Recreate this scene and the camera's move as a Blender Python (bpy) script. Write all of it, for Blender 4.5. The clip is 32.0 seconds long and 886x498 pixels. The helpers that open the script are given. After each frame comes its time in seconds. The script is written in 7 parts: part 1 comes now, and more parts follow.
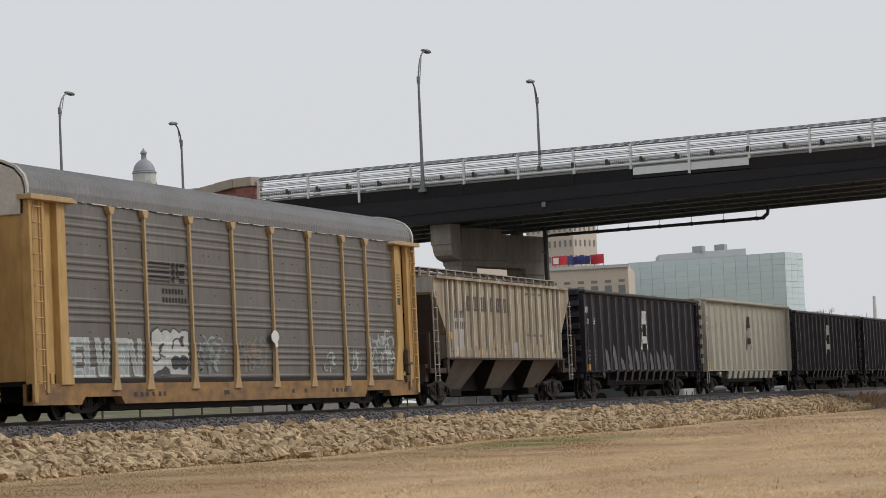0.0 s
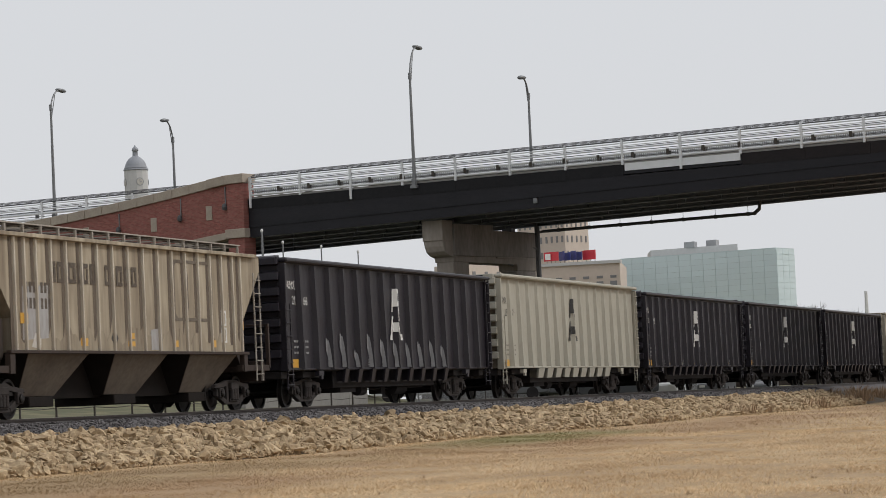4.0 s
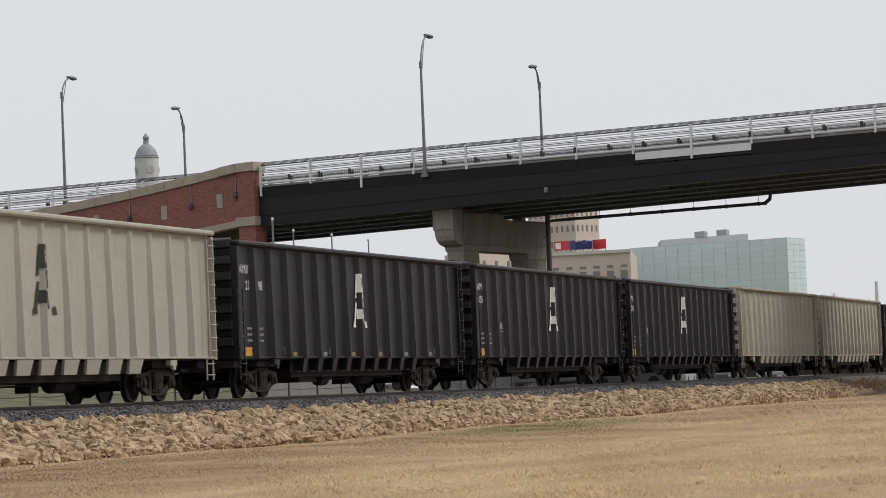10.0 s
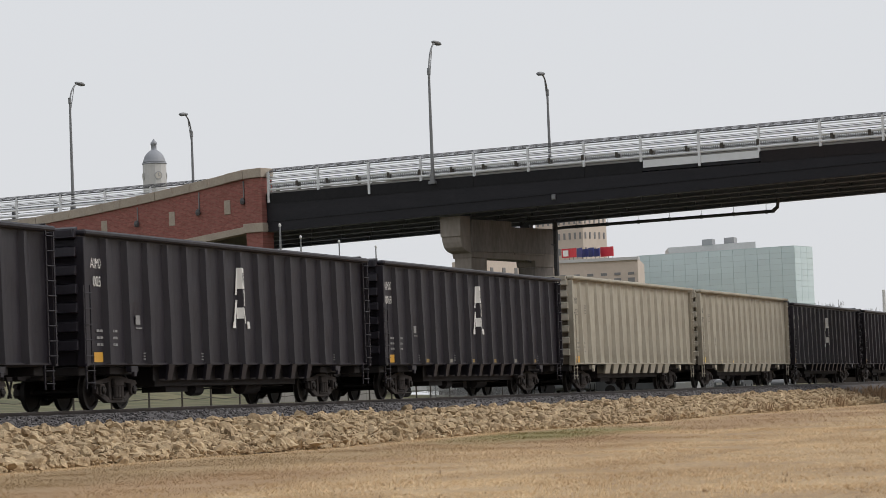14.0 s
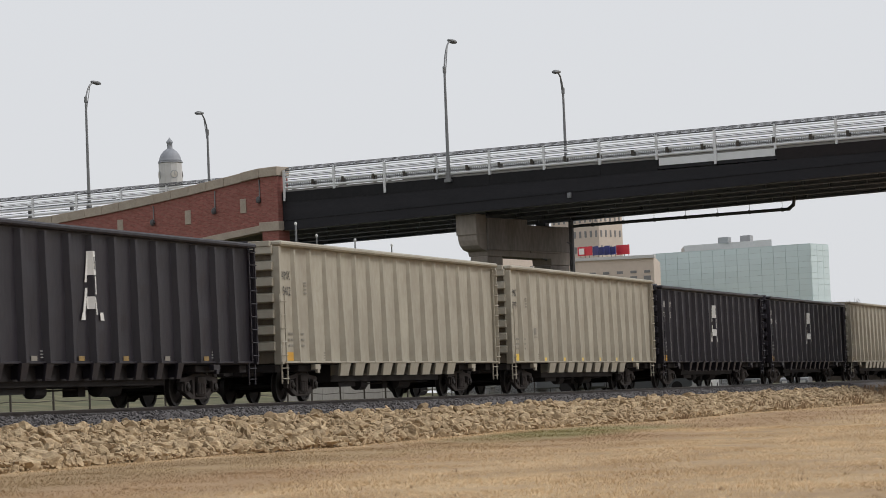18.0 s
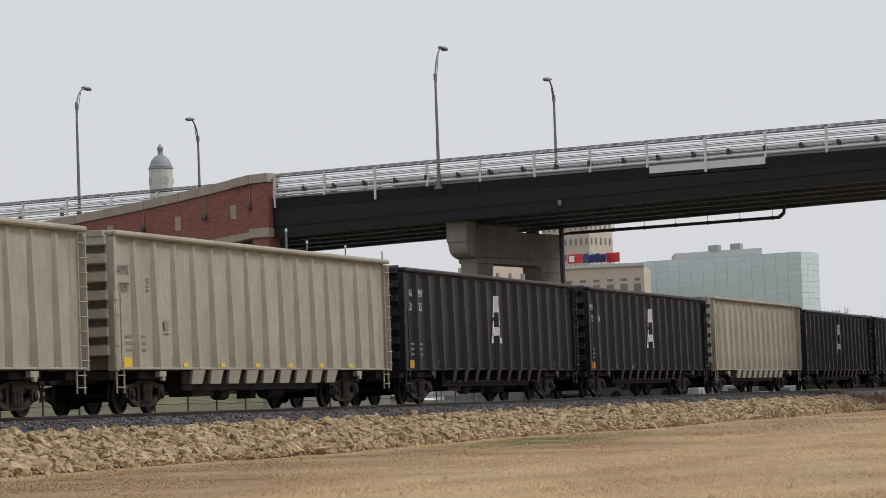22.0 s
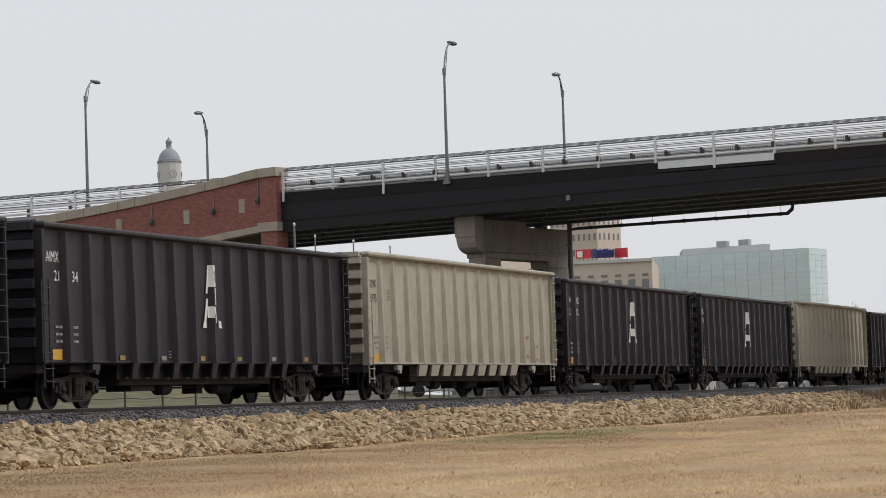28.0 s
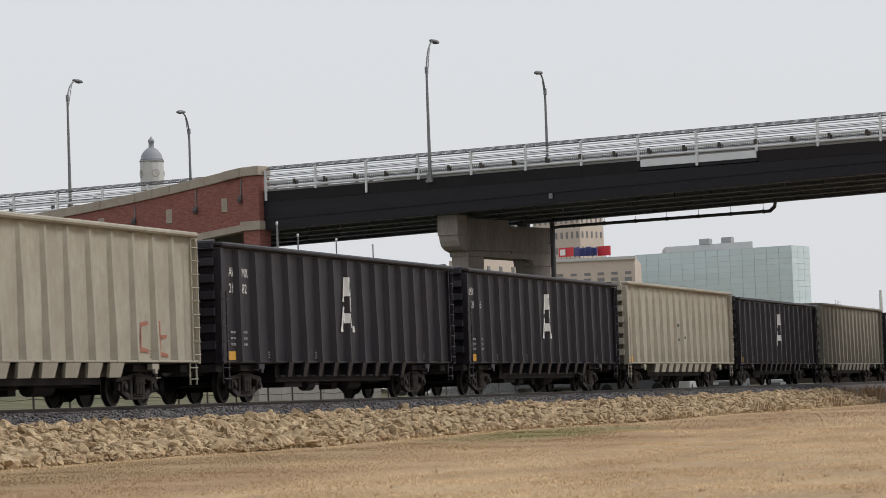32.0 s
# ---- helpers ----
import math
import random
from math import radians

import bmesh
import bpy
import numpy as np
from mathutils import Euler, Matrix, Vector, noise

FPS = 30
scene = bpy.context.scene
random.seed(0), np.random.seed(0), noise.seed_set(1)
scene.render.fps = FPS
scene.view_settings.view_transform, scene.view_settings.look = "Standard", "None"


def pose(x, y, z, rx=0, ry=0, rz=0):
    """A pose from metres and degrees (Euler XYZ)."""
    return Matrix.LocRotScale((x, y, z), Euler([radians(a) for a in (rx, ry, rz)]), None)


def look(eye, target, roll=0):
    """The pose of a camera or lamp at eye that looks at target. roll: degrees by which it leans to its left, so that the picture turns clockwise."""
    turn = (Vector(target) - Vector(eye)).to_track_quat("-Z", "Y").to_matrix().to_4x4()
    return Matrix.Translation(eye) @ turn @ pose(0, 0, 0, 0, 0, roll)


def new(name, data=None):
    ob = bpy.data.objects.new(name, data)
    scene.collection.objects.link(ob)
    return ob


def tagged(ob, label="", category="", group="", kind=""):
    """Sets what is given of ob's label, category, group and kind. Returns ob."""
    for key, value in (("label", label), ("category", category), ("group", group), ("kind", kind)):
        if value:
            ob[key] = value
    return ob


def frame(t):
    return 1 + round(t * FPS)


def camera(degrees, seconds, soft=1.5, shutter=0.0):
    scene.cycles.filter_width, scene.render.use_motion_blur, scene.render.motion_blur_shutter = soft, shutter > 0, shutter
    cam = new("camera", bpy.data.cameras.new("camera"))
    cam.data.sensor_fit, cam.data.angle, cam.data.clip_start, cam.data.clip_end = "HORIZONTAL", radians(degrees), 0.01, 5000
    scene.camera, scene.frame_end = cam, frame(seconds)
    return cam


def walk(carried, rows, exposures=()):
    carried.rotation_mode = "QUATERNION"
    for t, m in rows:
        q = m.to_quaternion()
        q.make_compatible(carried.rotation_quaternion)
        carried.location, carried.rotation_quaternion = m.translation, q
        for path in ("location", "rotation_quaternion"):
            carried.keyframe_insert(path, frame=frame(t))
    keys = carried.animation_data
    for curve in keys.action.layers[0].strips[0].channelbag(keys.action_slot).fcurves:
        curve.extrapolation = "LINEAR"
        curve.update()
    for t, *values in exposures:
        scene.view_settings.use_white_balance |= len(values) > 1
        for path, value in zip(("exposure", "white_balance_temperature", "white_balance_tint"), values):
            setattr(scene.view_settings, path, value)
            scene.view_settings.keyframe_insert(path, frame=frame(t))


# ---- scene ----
# World: track along +y, camera over the field at the origin, z up.
EYE_Z = 1.5
RAIL_Z = EYE_Z + 0.065        # top of rail
TRACK_X = -29.71              # centre line of the track
SPEED = 7.856                 # train, metres a second, towards -y

# ---- camera ----
# seconds, turn to the left of the track's direction, tilt up, lean
PATH = [
    (0, 17.376, 3.075, 2.468), (0.5, 17.388, 3.035, 2.457), (1, 17.370, 3.020, 2.383), (1.5, 17.339, 3.009, 2.541),
    (2, 17.304, 3.021, 2.625), (2.5, 17.269, 3.027, 2.560), (3, 17.243, 3.039, 2.570), (3.5, 17.224, 3.030, 2.612),
    (5.5, 17.186, 2.771, 2.551), (6, 17.233, 2.654, 2.486), (6.5, 17.308, 2.557, 2.567), (7, 17.371, 2.520, 2.563),
    (7.5, 17.400, 2.523, 2.545), (8, 17.400, 2.557, 2.462), (8.5, 17.394, 2.615, 2.382), (9, 17.395, 2.671, 2.337),
    (9.5, 17.407, 2.722, 2.332), (10, 17.431, 2.785, 2.409), (10.5, 17.459, 2.822, 2.467), (11, 17.480, 2.859, 2.605),
    (11.5, 17.493, 2.894, 2.580), (12, 17.523, 2.919, 2.530), (12.5, 17.537, 2.929, 2.509), (13, 17.531, 2.917, 2.376),
    (13.5, 17.532, 2.917, 2.248), (14, 17.570, 2.925, 2.214), (14.5, 17.631, 2.902, 2.152), (16.5, 17.809, 2.792, 2.353),
    (17, 17.861, 2.791, 2.355), (17.5, 17.878, 2.833, 2.262), (18, 17.881, 2.904, 2.272), (18.5, 17.866, 2.991, 2.269),
    (19, 17.837, 3.076, 2.300), (19.5, 17.798, 3.142, 2.298), (20, 17.749, 3.172, 2.311), (20.5, 17.720, 3.156, 2.359),
    (21, 17.707, 3.118, 2.270), (21.5, 17.683, 3.078, 2.188), (22, 17.686, 3.035, 2.085), (22.5, 17.708, 2.996, 2.141),
    (23, 17.753, 2.964, 2.113), (23.5, 17.794, 2.948, 2.166), (24, 17.816, 2.918, 2.204), (24.5, 17.829, 2.891, 2.184),
    (25, 17.831, 2.851, 2.116), (25.5, 17.826, 2.855, 2.164), (27.5, 17.838, 2.918, 2.337), (28, 17.848, 2.937, 1.842),
    (28.5, 17.846, 2.941, 1.787), (29, 17.832, 2.927, 1.887), (29.5, 17.794, 2.922, 2.029), (30, 17.723, 2.900, 2.007),
    (30.5, 17.631, 2.879, 2.047), (31, 17.571, 2.884, 2.038), (31.5, 17.532, 2.886, 1.951), (32, 17.514, 2.896, 2.012),
]

cam = camera(17.15, 32.0, soft=0.7, shutter=0.2)
walk(cam, [(t, pose(0, 0, EYE_Z, 90 + tilt, 0, turn) @ pose(0, 0, 0, 0, 0, -lean)) for t, turn, tilt, lean in PATH],
     exposures=[(0, -0.1), (3, -0.07), (5.5, -0.06), (7, 0.0), (18, 0.0), (19.2, -0.08), (20, -0.14), (21, -0.1), (23.5, -0.06), (25.5, 0.0), (32, 0.0)])

# ---- light: bright overcast sky ----
SUN_EL, SUN_AZ = 42, 73      # degrees; azimuth clockwise from +y
world = bpy.data.worlds.new("overcast_sky")
scene.world = world
world.use_nodes = True
wn, wl = world.node_tree.nodes, world.node_tree.links
wn.clear()
sky = wn.new("ShaderNodeTexSky")
sky.sky_type, sky.sun_disc = "NISHITA", False
sky.sun_elevation, sky.sun_rotation = radians(SUN_EL), radians(SUN_AZ)
sky.air_density, sky.dust_density = 1.0, 4.0
cloud = wn.new("ShaderNodeMix")
cloud.data_type = "RGBA"
cloud.inputs["Factor"].default_value = 0.93
cloud.inputs["B"].default_value = (7.45, 7.6, 7.9, 1)
bg = wn.new("ShaderNodeBackground")
bg.inputs["Strength"].default_value = 0.1
wout = wn.new("ShaderNodeOutputWorld")
wl.new(sky.outputs["Color"], cloud.inputs["A"])
wl.new(cloud.outputs["Result"], bg.inputs["Color"])
wl.new(bg.outputs["Background"], wout.inputs["Surface"])
sun = new("sun", bpy.data.lights.new("sun", "SUN"))
sun.data.energy, sun.data.angle, sun.data.color = 1.3, radians(18), (1, 0.97, 0.93)
sun.matrix_world = look((0, 0, 0), (-math.sin(radians(SUN_AZ)) * math.cos(radians(SUN_EL)), -math.cos(radians(SUN_AZ)) * math.cos(radians(SUN_EL)), -math.sin(radians(SUN_EL))))


# ---- materials ----
def surface(name, base, second=None, third=None, scale=3.0, fine=40.0, amount=0.5, stain=0.35, rough=0.7, metal=0.0, bump=0.2, streak=1.0, spread=0.0, along=1.0):
    """Two scales of colour change and fine relief. streak > 1 draws stains out downwards; spread varies piece by piece; along < 1 draws patches out along y."""
    m = bpy.data.materials.new(name)
    m.use_nodes = True
    n, l = m.node_tree.nodes, m.node_tree.links
    p = n["Principled BSDF"]
    second = second or tuple(0.7 * c for c in base)
    third = third or tuple(0.8 * c for c in second)
    tc = n.new("ShaderNodeTexCoord")
    mp = n.new("ShaderNodeMapping")
    mp.inputs["Scale"].default_value = (1, along, 1 / streak)
    l.new(tc.outputs["Object"], mp.inputs["Vector"])

    def cloudy(s, detail, lo, hi):
        t = n.new("ShaderNodeTexNoise")
        t.inputs["Scale"].default_value, t.inputs["Detail"].default_value = s, detail
        l.new(mp.outputs["Vector"], t.inputs["Vector"])
        r = n.new("ShaderNodeMapRange")
        r.inputs["From Min"].default_value, r.inputs["From Max"].default_value = lo, hi
        l.new(t.outputs["Fac"], r.inputs["Value"])
        return t, r

    def blend(a, b, fac, k):
        x = n.new("ShaderNodeMix")
        x.data_type = "RGBA"
        mul = n.new("ShaderNodeMath")
        mul.operation = "MULTIPLY"
        mul.inputs[1].default_value = k
        l.new(fac, mul.inputs[0])
        l.new(mul.outputs[0], x.inputs["Factor"])
        for key, v in (("A", a), ("B", b)):
            if isinstance(v, tuple):
                x.inputs[key].default_value = (*v, 1)
            else:
                l.new(v, x.inputs[key])
        return x.outputs["Result"]

    big, big_r = cloudy(scale, 4, 0.35, 0.65)
    small, small_r = cloudy(fine, 6, 0.3, 0.7)
    c = blend(base, second, big_r.outputs["Result"], amount)
    c = blend(c, third, small_r.outputs["Result"], stain)
    if spread:
        info = n.new("ShaderNodeObjectInfo")
        geo = n.new("ShaderNodeNewGeometry")
        add = n.new("ShaderNodeMath")
        l.new(info.outputs["Random"], add.inputs[0])
        l.new(geo.outputs["Random Per Island"], add.inputs[1])
        fr = n.new("ShaderNodeMath")
        fr.operation = "FRACT"
        l.new(add.outputs[0], fr.inputs[0])
        c = blend(c, tuple(0.5 * v for v in second), fr.outputs[0], spread)
    l.new(c, p.inputs["Base Color"])
    p.inputs["Roughness"].default_value, p.inputs["Metallic"].default_value = rough, metal
    if bump:
        b = n.new("ShaderNodeBump")
        b.inputs["Strength"].default_value, b.inputs["Distance"].default_value = bump, 0.02
        l.new(small.outputs["Fac"], b.inputs["Height"])
        l.new(b.outputs["Normal"], p.inputs["Normal"])
    return m


def plain(name, colour, rough=0.6, metal=0.0):
    return surface(name, colour, amount=0.25, stain=0.2, rough=rough, metal=metal, bump=0.05)


black_paint = surface("black_car_paint", (0.0172, 0.0150, 0.0212), (0.0110, 0.0098, 0.0140), (0.0320, 0.0270, 0.0335), 0.9, 9, 0.8, 0.35, 0.45, streak=4)
black_paint_dusty = surface("dusty_black_car_paint", (0.0180, 0.0155, 0.0218), (0.0114, 0.0100, 0.0142), (0.0335, 0.0285, 0.0350), 0.8, 8, 0.8, 0.4, 0.46, streak=4)
for paint_ in (black_paint, black_paint_dusty):
    paint_.node_tree.nodes["Principled BSDF"].inputs["Specular IOR Level"].default_value = 0.32
beige_paint = surface("pale_grey_beige_car_paint", (0.40, 0.385, 0.325), (0.335, 0.32, 0.268), (0.235, 0.20, 0.155), 0.8, 7, 0.6, 0.24, 0.65, streak=1.8)
tan_paint = surface("tan_beige_car_paint", (0.41, 0.385, 0.315), (0.315, 0.29, 0.235), (0.20, 0.155, 0.115), 0.7, 6, 0.85, 0.32, 0.65, streak=1.8)
# end wall behind the ribs: brown grime, darkened further to paint the recess shade
end_grime_shade = surface("grime_and_shade_end_wall", (0.17, 0.145, 0.11), (0.11, 0.088, 0.064), (0.06, 0.045, 0.033), 1.2, 8, 0.7, 0.4, 0.8, streak=3)
grey_paint = surface("weathered_olive_grey_car_paint", (0.22, 0.21, 0.17), (0.16, 0.15, 0.12), (0.12, 0.10, 0.08), 1.0, 10, 0.6, 0.3, 0.7, streak=4)
underframe_mat = surface("grimy_black_underframe", (0.021, 0.0185, 0.019), (0.031, 0.026, 0.0255), (0.013, 0.0115, 0.012), 2, 25, 0.6, 0.4, 0.8)
truck_mat = surface("dusty_cast_steel_truck", (0.030, 0.0255, 0.0242), (0.058, 0.046, 0.041), (0.013, 0.0115, 0.011), 3, 18, 0.7, 0.45, 0.8)
wheel_mat = surface("worn_wheel_steel", (0.020, 0.0165, 0.015), (0.011, 0.0092, 0.0085), None, 4, 30, 0.6, 0.3, 0.55, 0.4)
for paint_ in (underframe_mat, truck_mat):
    paint_.node_tree.nodes["Principled BSDF"].inputs["Specular IOR Level"].default_value = 0.3
pale_stencil = surface("dim_stencil_paint", (0.30, 0.30, 0.30), (0.16, 0.16, 0.16), None, 6, 30, 0.7, 0.4, 0.6)
white_paint = surface("worn_white_stencil_paint", (0.72, 0.72, 0.70), (0.55, 0.54, 0.52), None, 2, 20, 0.4, 0.2, 0.6)
faded_stencil = surface("faded_grey_stencil_paint", (0.20, 0.185, 0.16), (0.28, 0.26, 0.22), None, 6, 30, 0.6, 0.4, 0.7)
dark_letter = plain("worn_black_stencil_paint", (0.03, 0.03, 0.03))
lemon_reflector = plain("lemon_yellow_reflector", (0.78, 0.54, 0.05), 0.35)
dull_reflector = surface("grimy_yellow_reflector", (0.34, 0.22, 0.06), (0.16, 0.11, 0.05), None, 5, 20, 0.7, 0.4, 0.5)
yellow_reflector = plain("orange_yellow_reflector", (0.62, 0.33, 0.04), 0.35)
grey_graffiti = surface("silver_grey_spray_paint", (0.26, 0.26, 0.27), (0.15, 0.15, 0.16), None, 2, 12, 0.6, 0.3, 0.5)
rack_yellow = surface("weathered_ochre_yellow_paint", (0.5456, 0.3520, 0.1320), (0.4576, 0.2860, 0.1012), (0.1584, 0.0880, 0.0440), 0.9, 6, 0.75, 0.40, 0.65, streak=3)
rack_pale = surface("faded_pale_yellow_paint", (0.50, 0.35, 0.175), (0.40, 0.27, 0.135), (0.17, 0.11, 0.065), 1.2, 9, 0.6, 0.35, 0.65, streak=3)
rack_sill = surface("rusty_orange_sill_paint", (0.38, 0.205, 0.06), (0.20, 0.115, 0.06), (0.06, 0.04, 0.03), 1.3, 5, 0.85, 0.6, 0.7, along=0.5)
rack_rust = surface("dark_rusty_steel", (0.085, 0.06, 0.05), (0.055, 0.04, 0.036), (0.13, 0.08, 0.05), 2, 12, 0.7, 0.4, 0.8)
rack_steel = surface("grimy_galvanized_panel", (0.185, 0.177, 0.168), (0.135, 0.127, 0.118), (0.095, 0.08, 0.07), 0.7, 6, 0.8, 0.45, 0.5, 0.25, streak=3)
rack_roof_mat = surface("dull_galvanized_roof", (0.21, 0.21, 0.215), (0.16, 0.16, 0.16), (0.11, 0.105, 0.10), 0.8, 9, 0.6, 0.3, 0.55, 0.3)
white_worn = surface("peeling_white_paint", (0.62, 0.61, 0.58), (0.45, 0.42, 0.37), (0.3, 0.2, 0.13), 1.5, 9, 0.6, 0.3, 0.6)
hopper_paint = surface("rust_stained_cream_paint", (0.50, 0.435, 0.325), (0.28, 0.23, 0.162), (0.095, 0.060, 0.037), 1.3, 5.5, 0.9, 0.55, 0.7, streak=7)
# rusty ribs, paler than the body: the light on their flanges is in the colour
hopper_rib = surface("lit_rusty_hopper_rib", (0.74, 0.70, 0.60), (0.56, 0.49, 0.39), (0.16, 0.10, 0.065), 1.4, 6, 0.7, 0.45, 0.75, streak=6)
hopper_brown = surface("rusty_brown_paint", (0.0341, 0.0217, 0.0174), (0.0229, 0.0155, 0.0124), (0.0527, 0.0310, 0.0198), 1.2, 9, 0.6, 0.4, 0.8)
hopper_stripe = surface("rusty_tan_chute", (0.17, 0.138, 0.105), (0.095, 0.072, 0.053), (0.033, 0.024, 0.018), 1.2, 9, 0.6, 0.4, 0.8)
fascia_steel = surface("black_painted_fascia_steel", (0.0089, 0.0086, 0.0119), (0.0143, 0.0138, 0.0181), (0.0270, 0.0248, 0.0289), 0.5, 3, 0.8, 0.35, 0.6, streak=0.2)
edge_grey = surface("stained_dark_grey_edge_beam", (0.0101, 0.0100, 0.0121), (0.0068, 0.0066, 0.0081), (0.0216, 0.0203, 0.0223), 0.6, 4, 0.8, 0.35, 0.75)
edge_brown = surface("rust_stained_edge_beam", (0.0101, 0.0089, 0.0103), (0.0162, 0.0111, 0.0116), (0.0243, 0.0196, 0.0203), 0.5, 4, 0.8, 0.35, 0.75, streak=0.5)
for paint_ in (fascia_steel, edge_grey, edge_brown):
    paint_.node_tree.nodes["Principled BSDF"].inputs["Specular IOR Level"].default_value = 0.3
# inner dark steel, paled and blued in colour to lift the gloom under the deck
steel_girder = surface("lifted_bridge_steel", (0.178, 0.192, 0.240), (0.212, 0.226, 0.282), (0.135, 0.142, 0.175), 0.5, 5, 0.6, 0.25, 0.6, streak=3)
deck_concrete = surface("grey_deck_concrete", (0.30, 0.29, 0.27), (0.22, 0.21, 0.20), (0.14, 0.13, 0.12), 0.6, 6, 0.6, 0.3, 0.85)
pier_concrete = surface("stained_pier_concrete", (0.3360, 0.2968, 0.2632), (0.2352, 0.2038, 0.1792), (0.1288, 0.1098, 0.0963), 0.5, 5, 0.7, 0.35, 0.9, streak=3)
# pier concrete deep under the deck, its shade put into a darker colour
pier_shade = surface("shade_darkened_concrete", (0.31, 0.28, 0.26), (0.205, 0.182, 0.168), (0.11, 0.097, 0.089), 0.5, 5, 0.8, 0.5, 0.9, streak=3)
rail_alu = surface("dull_aluminium_rail", (0.74, 0.75, 0.76), (0.62, 0.63, 0.64), None, 2, 20, 0.4, 0.2, 0.5, 0.2)
rail_grey = surface("weathered_grey_rail", (0.22, 0.225, 0.23), (0.16, 0.165, 0.17), None, 2, 20, 0.4, 0.2, 0.5, 0.3)
rail_dark = plain("dark_steel_rail", (0.10, 0.10, 0.105), 0.5, 0.3)
lamp_metal = plain("weathered_grey_lamp_post", (0.22, 0.225, 0.23), 0.5, 0.4)
coping_mat = surface("buff_limestone_coping", (0.47, 0.405, 0.33), (0.36, 0.30, 0.245), (0.22, 0.175, 0.145), 1.2, 9, 0.6, 0.3, 0.85, spread=0.15)
asphalt = surface("road_asphalt", (0.06, 0.06, 0.06), (0.045, 0.045, 0.045), None, 1, 60, 0.5, 0.4, 0.9)
rust_rail = surface("brown_rail_steel", (0.045, 0.033, 0.028), (0.03, 0.023, 0.019), None, 3, 30, 0.5, 0.3, 0.6, 0.3)
rail_shine = plain("polished_rail_head", (0.30, 0.29, 0.28), 0.3, 0.9)
tie_wood = surface("creosoted_tie_wood", (0.07, 0.055, 0.045), (0.045, 0.036, 0.03), None, 4, 40, 0.6, 0.4, 0.9)
ballast_mat = surface("grey_ballast_stone", (0.26, 0.245, 0.245), (0.12, 0.11, 0.112), (0.045, 0.04, 0.042), 9, 22, 0.8, 0.5, 0.9, bump=0.8, spread=0.7)
rock_mat = surface("tan_limestone_riprap", (0.76, 0.60, 0.385), (0.52, 0.37, 0.215), (0.14, 0.088, 0.050), 5.0, 15, 0.8, 0.62, 0.95, bump=1.0, spread=0.62)
dirt_mat = surface("sandy_earth_bank", (0.13, 0.10, 0.065), (0.08, 0.06, 0.04), None, 2, 20, 0.6, 0.5, 0.95, bump=0.6)
dry_blade = surface("dry_straw_grass", (0.93, 0.72, 0.45), (0.74, 0.535, 0.315), (0.55, 0.39, 0.225), 0.5, 3.5, 0.95, 0.5, 0.9, bump=0, spread=0.25, along=0.28)
fence_mat = plain("dark_fence_steel", (0.06, 0.05, 0.04), 0.7)
# far town: distance haze is mixed into these colours, so they are paler
glass_mat = surface("pale_green_facade_glass", (0.62, 0.73, 0.735), (0.55, 0.665, 0.67), (0.68, 0.78, 0.785), 0.08, 1.0, 0.6, 0.2, 0.15, bump=0, spread=0.11)
mullion_mat = plain("haze_paled_mullion", (0.52, 0.62, 0.62), 0.5)
tan_stone = surface("pale_tan_masonry", (0.63, 0.535, 0.455), (0.55, 0.465, 0.395), None, 0.1, 1.2, 0.5, 0.25, 0.9)
grey_stone = surface("haze_paled_grey_stone", (0.60, 0.59, 0.58), (0.52, 0.51, 0.50), None, 0.3, 2, 0.5, 0.3, 0.85)
dome_mat = surface("haze_paled_slate_dome", (0.33, 0.345, 0.375), (0.26, 0.27, 0.30), None, 0.5, 3, 0.5, 0.3, 0.6)
window_far = plain("grey_window_glass", (0.22, 0.215, 0.215), 0.3)
window_dark = plain("dark_window_glass", (0.09, 0.095, 0.10), 0.15)
roof_grey = plain("grey_metal_roof", (0.36, 0.37, 0.38), 0.6)
sign_red, sign_blue = plain("red_sign_panel", (0.55, 0.035, 0.05), 0.5), plain("blue_sign_panel", (0.03, 0.04, 0.20), 0.5)


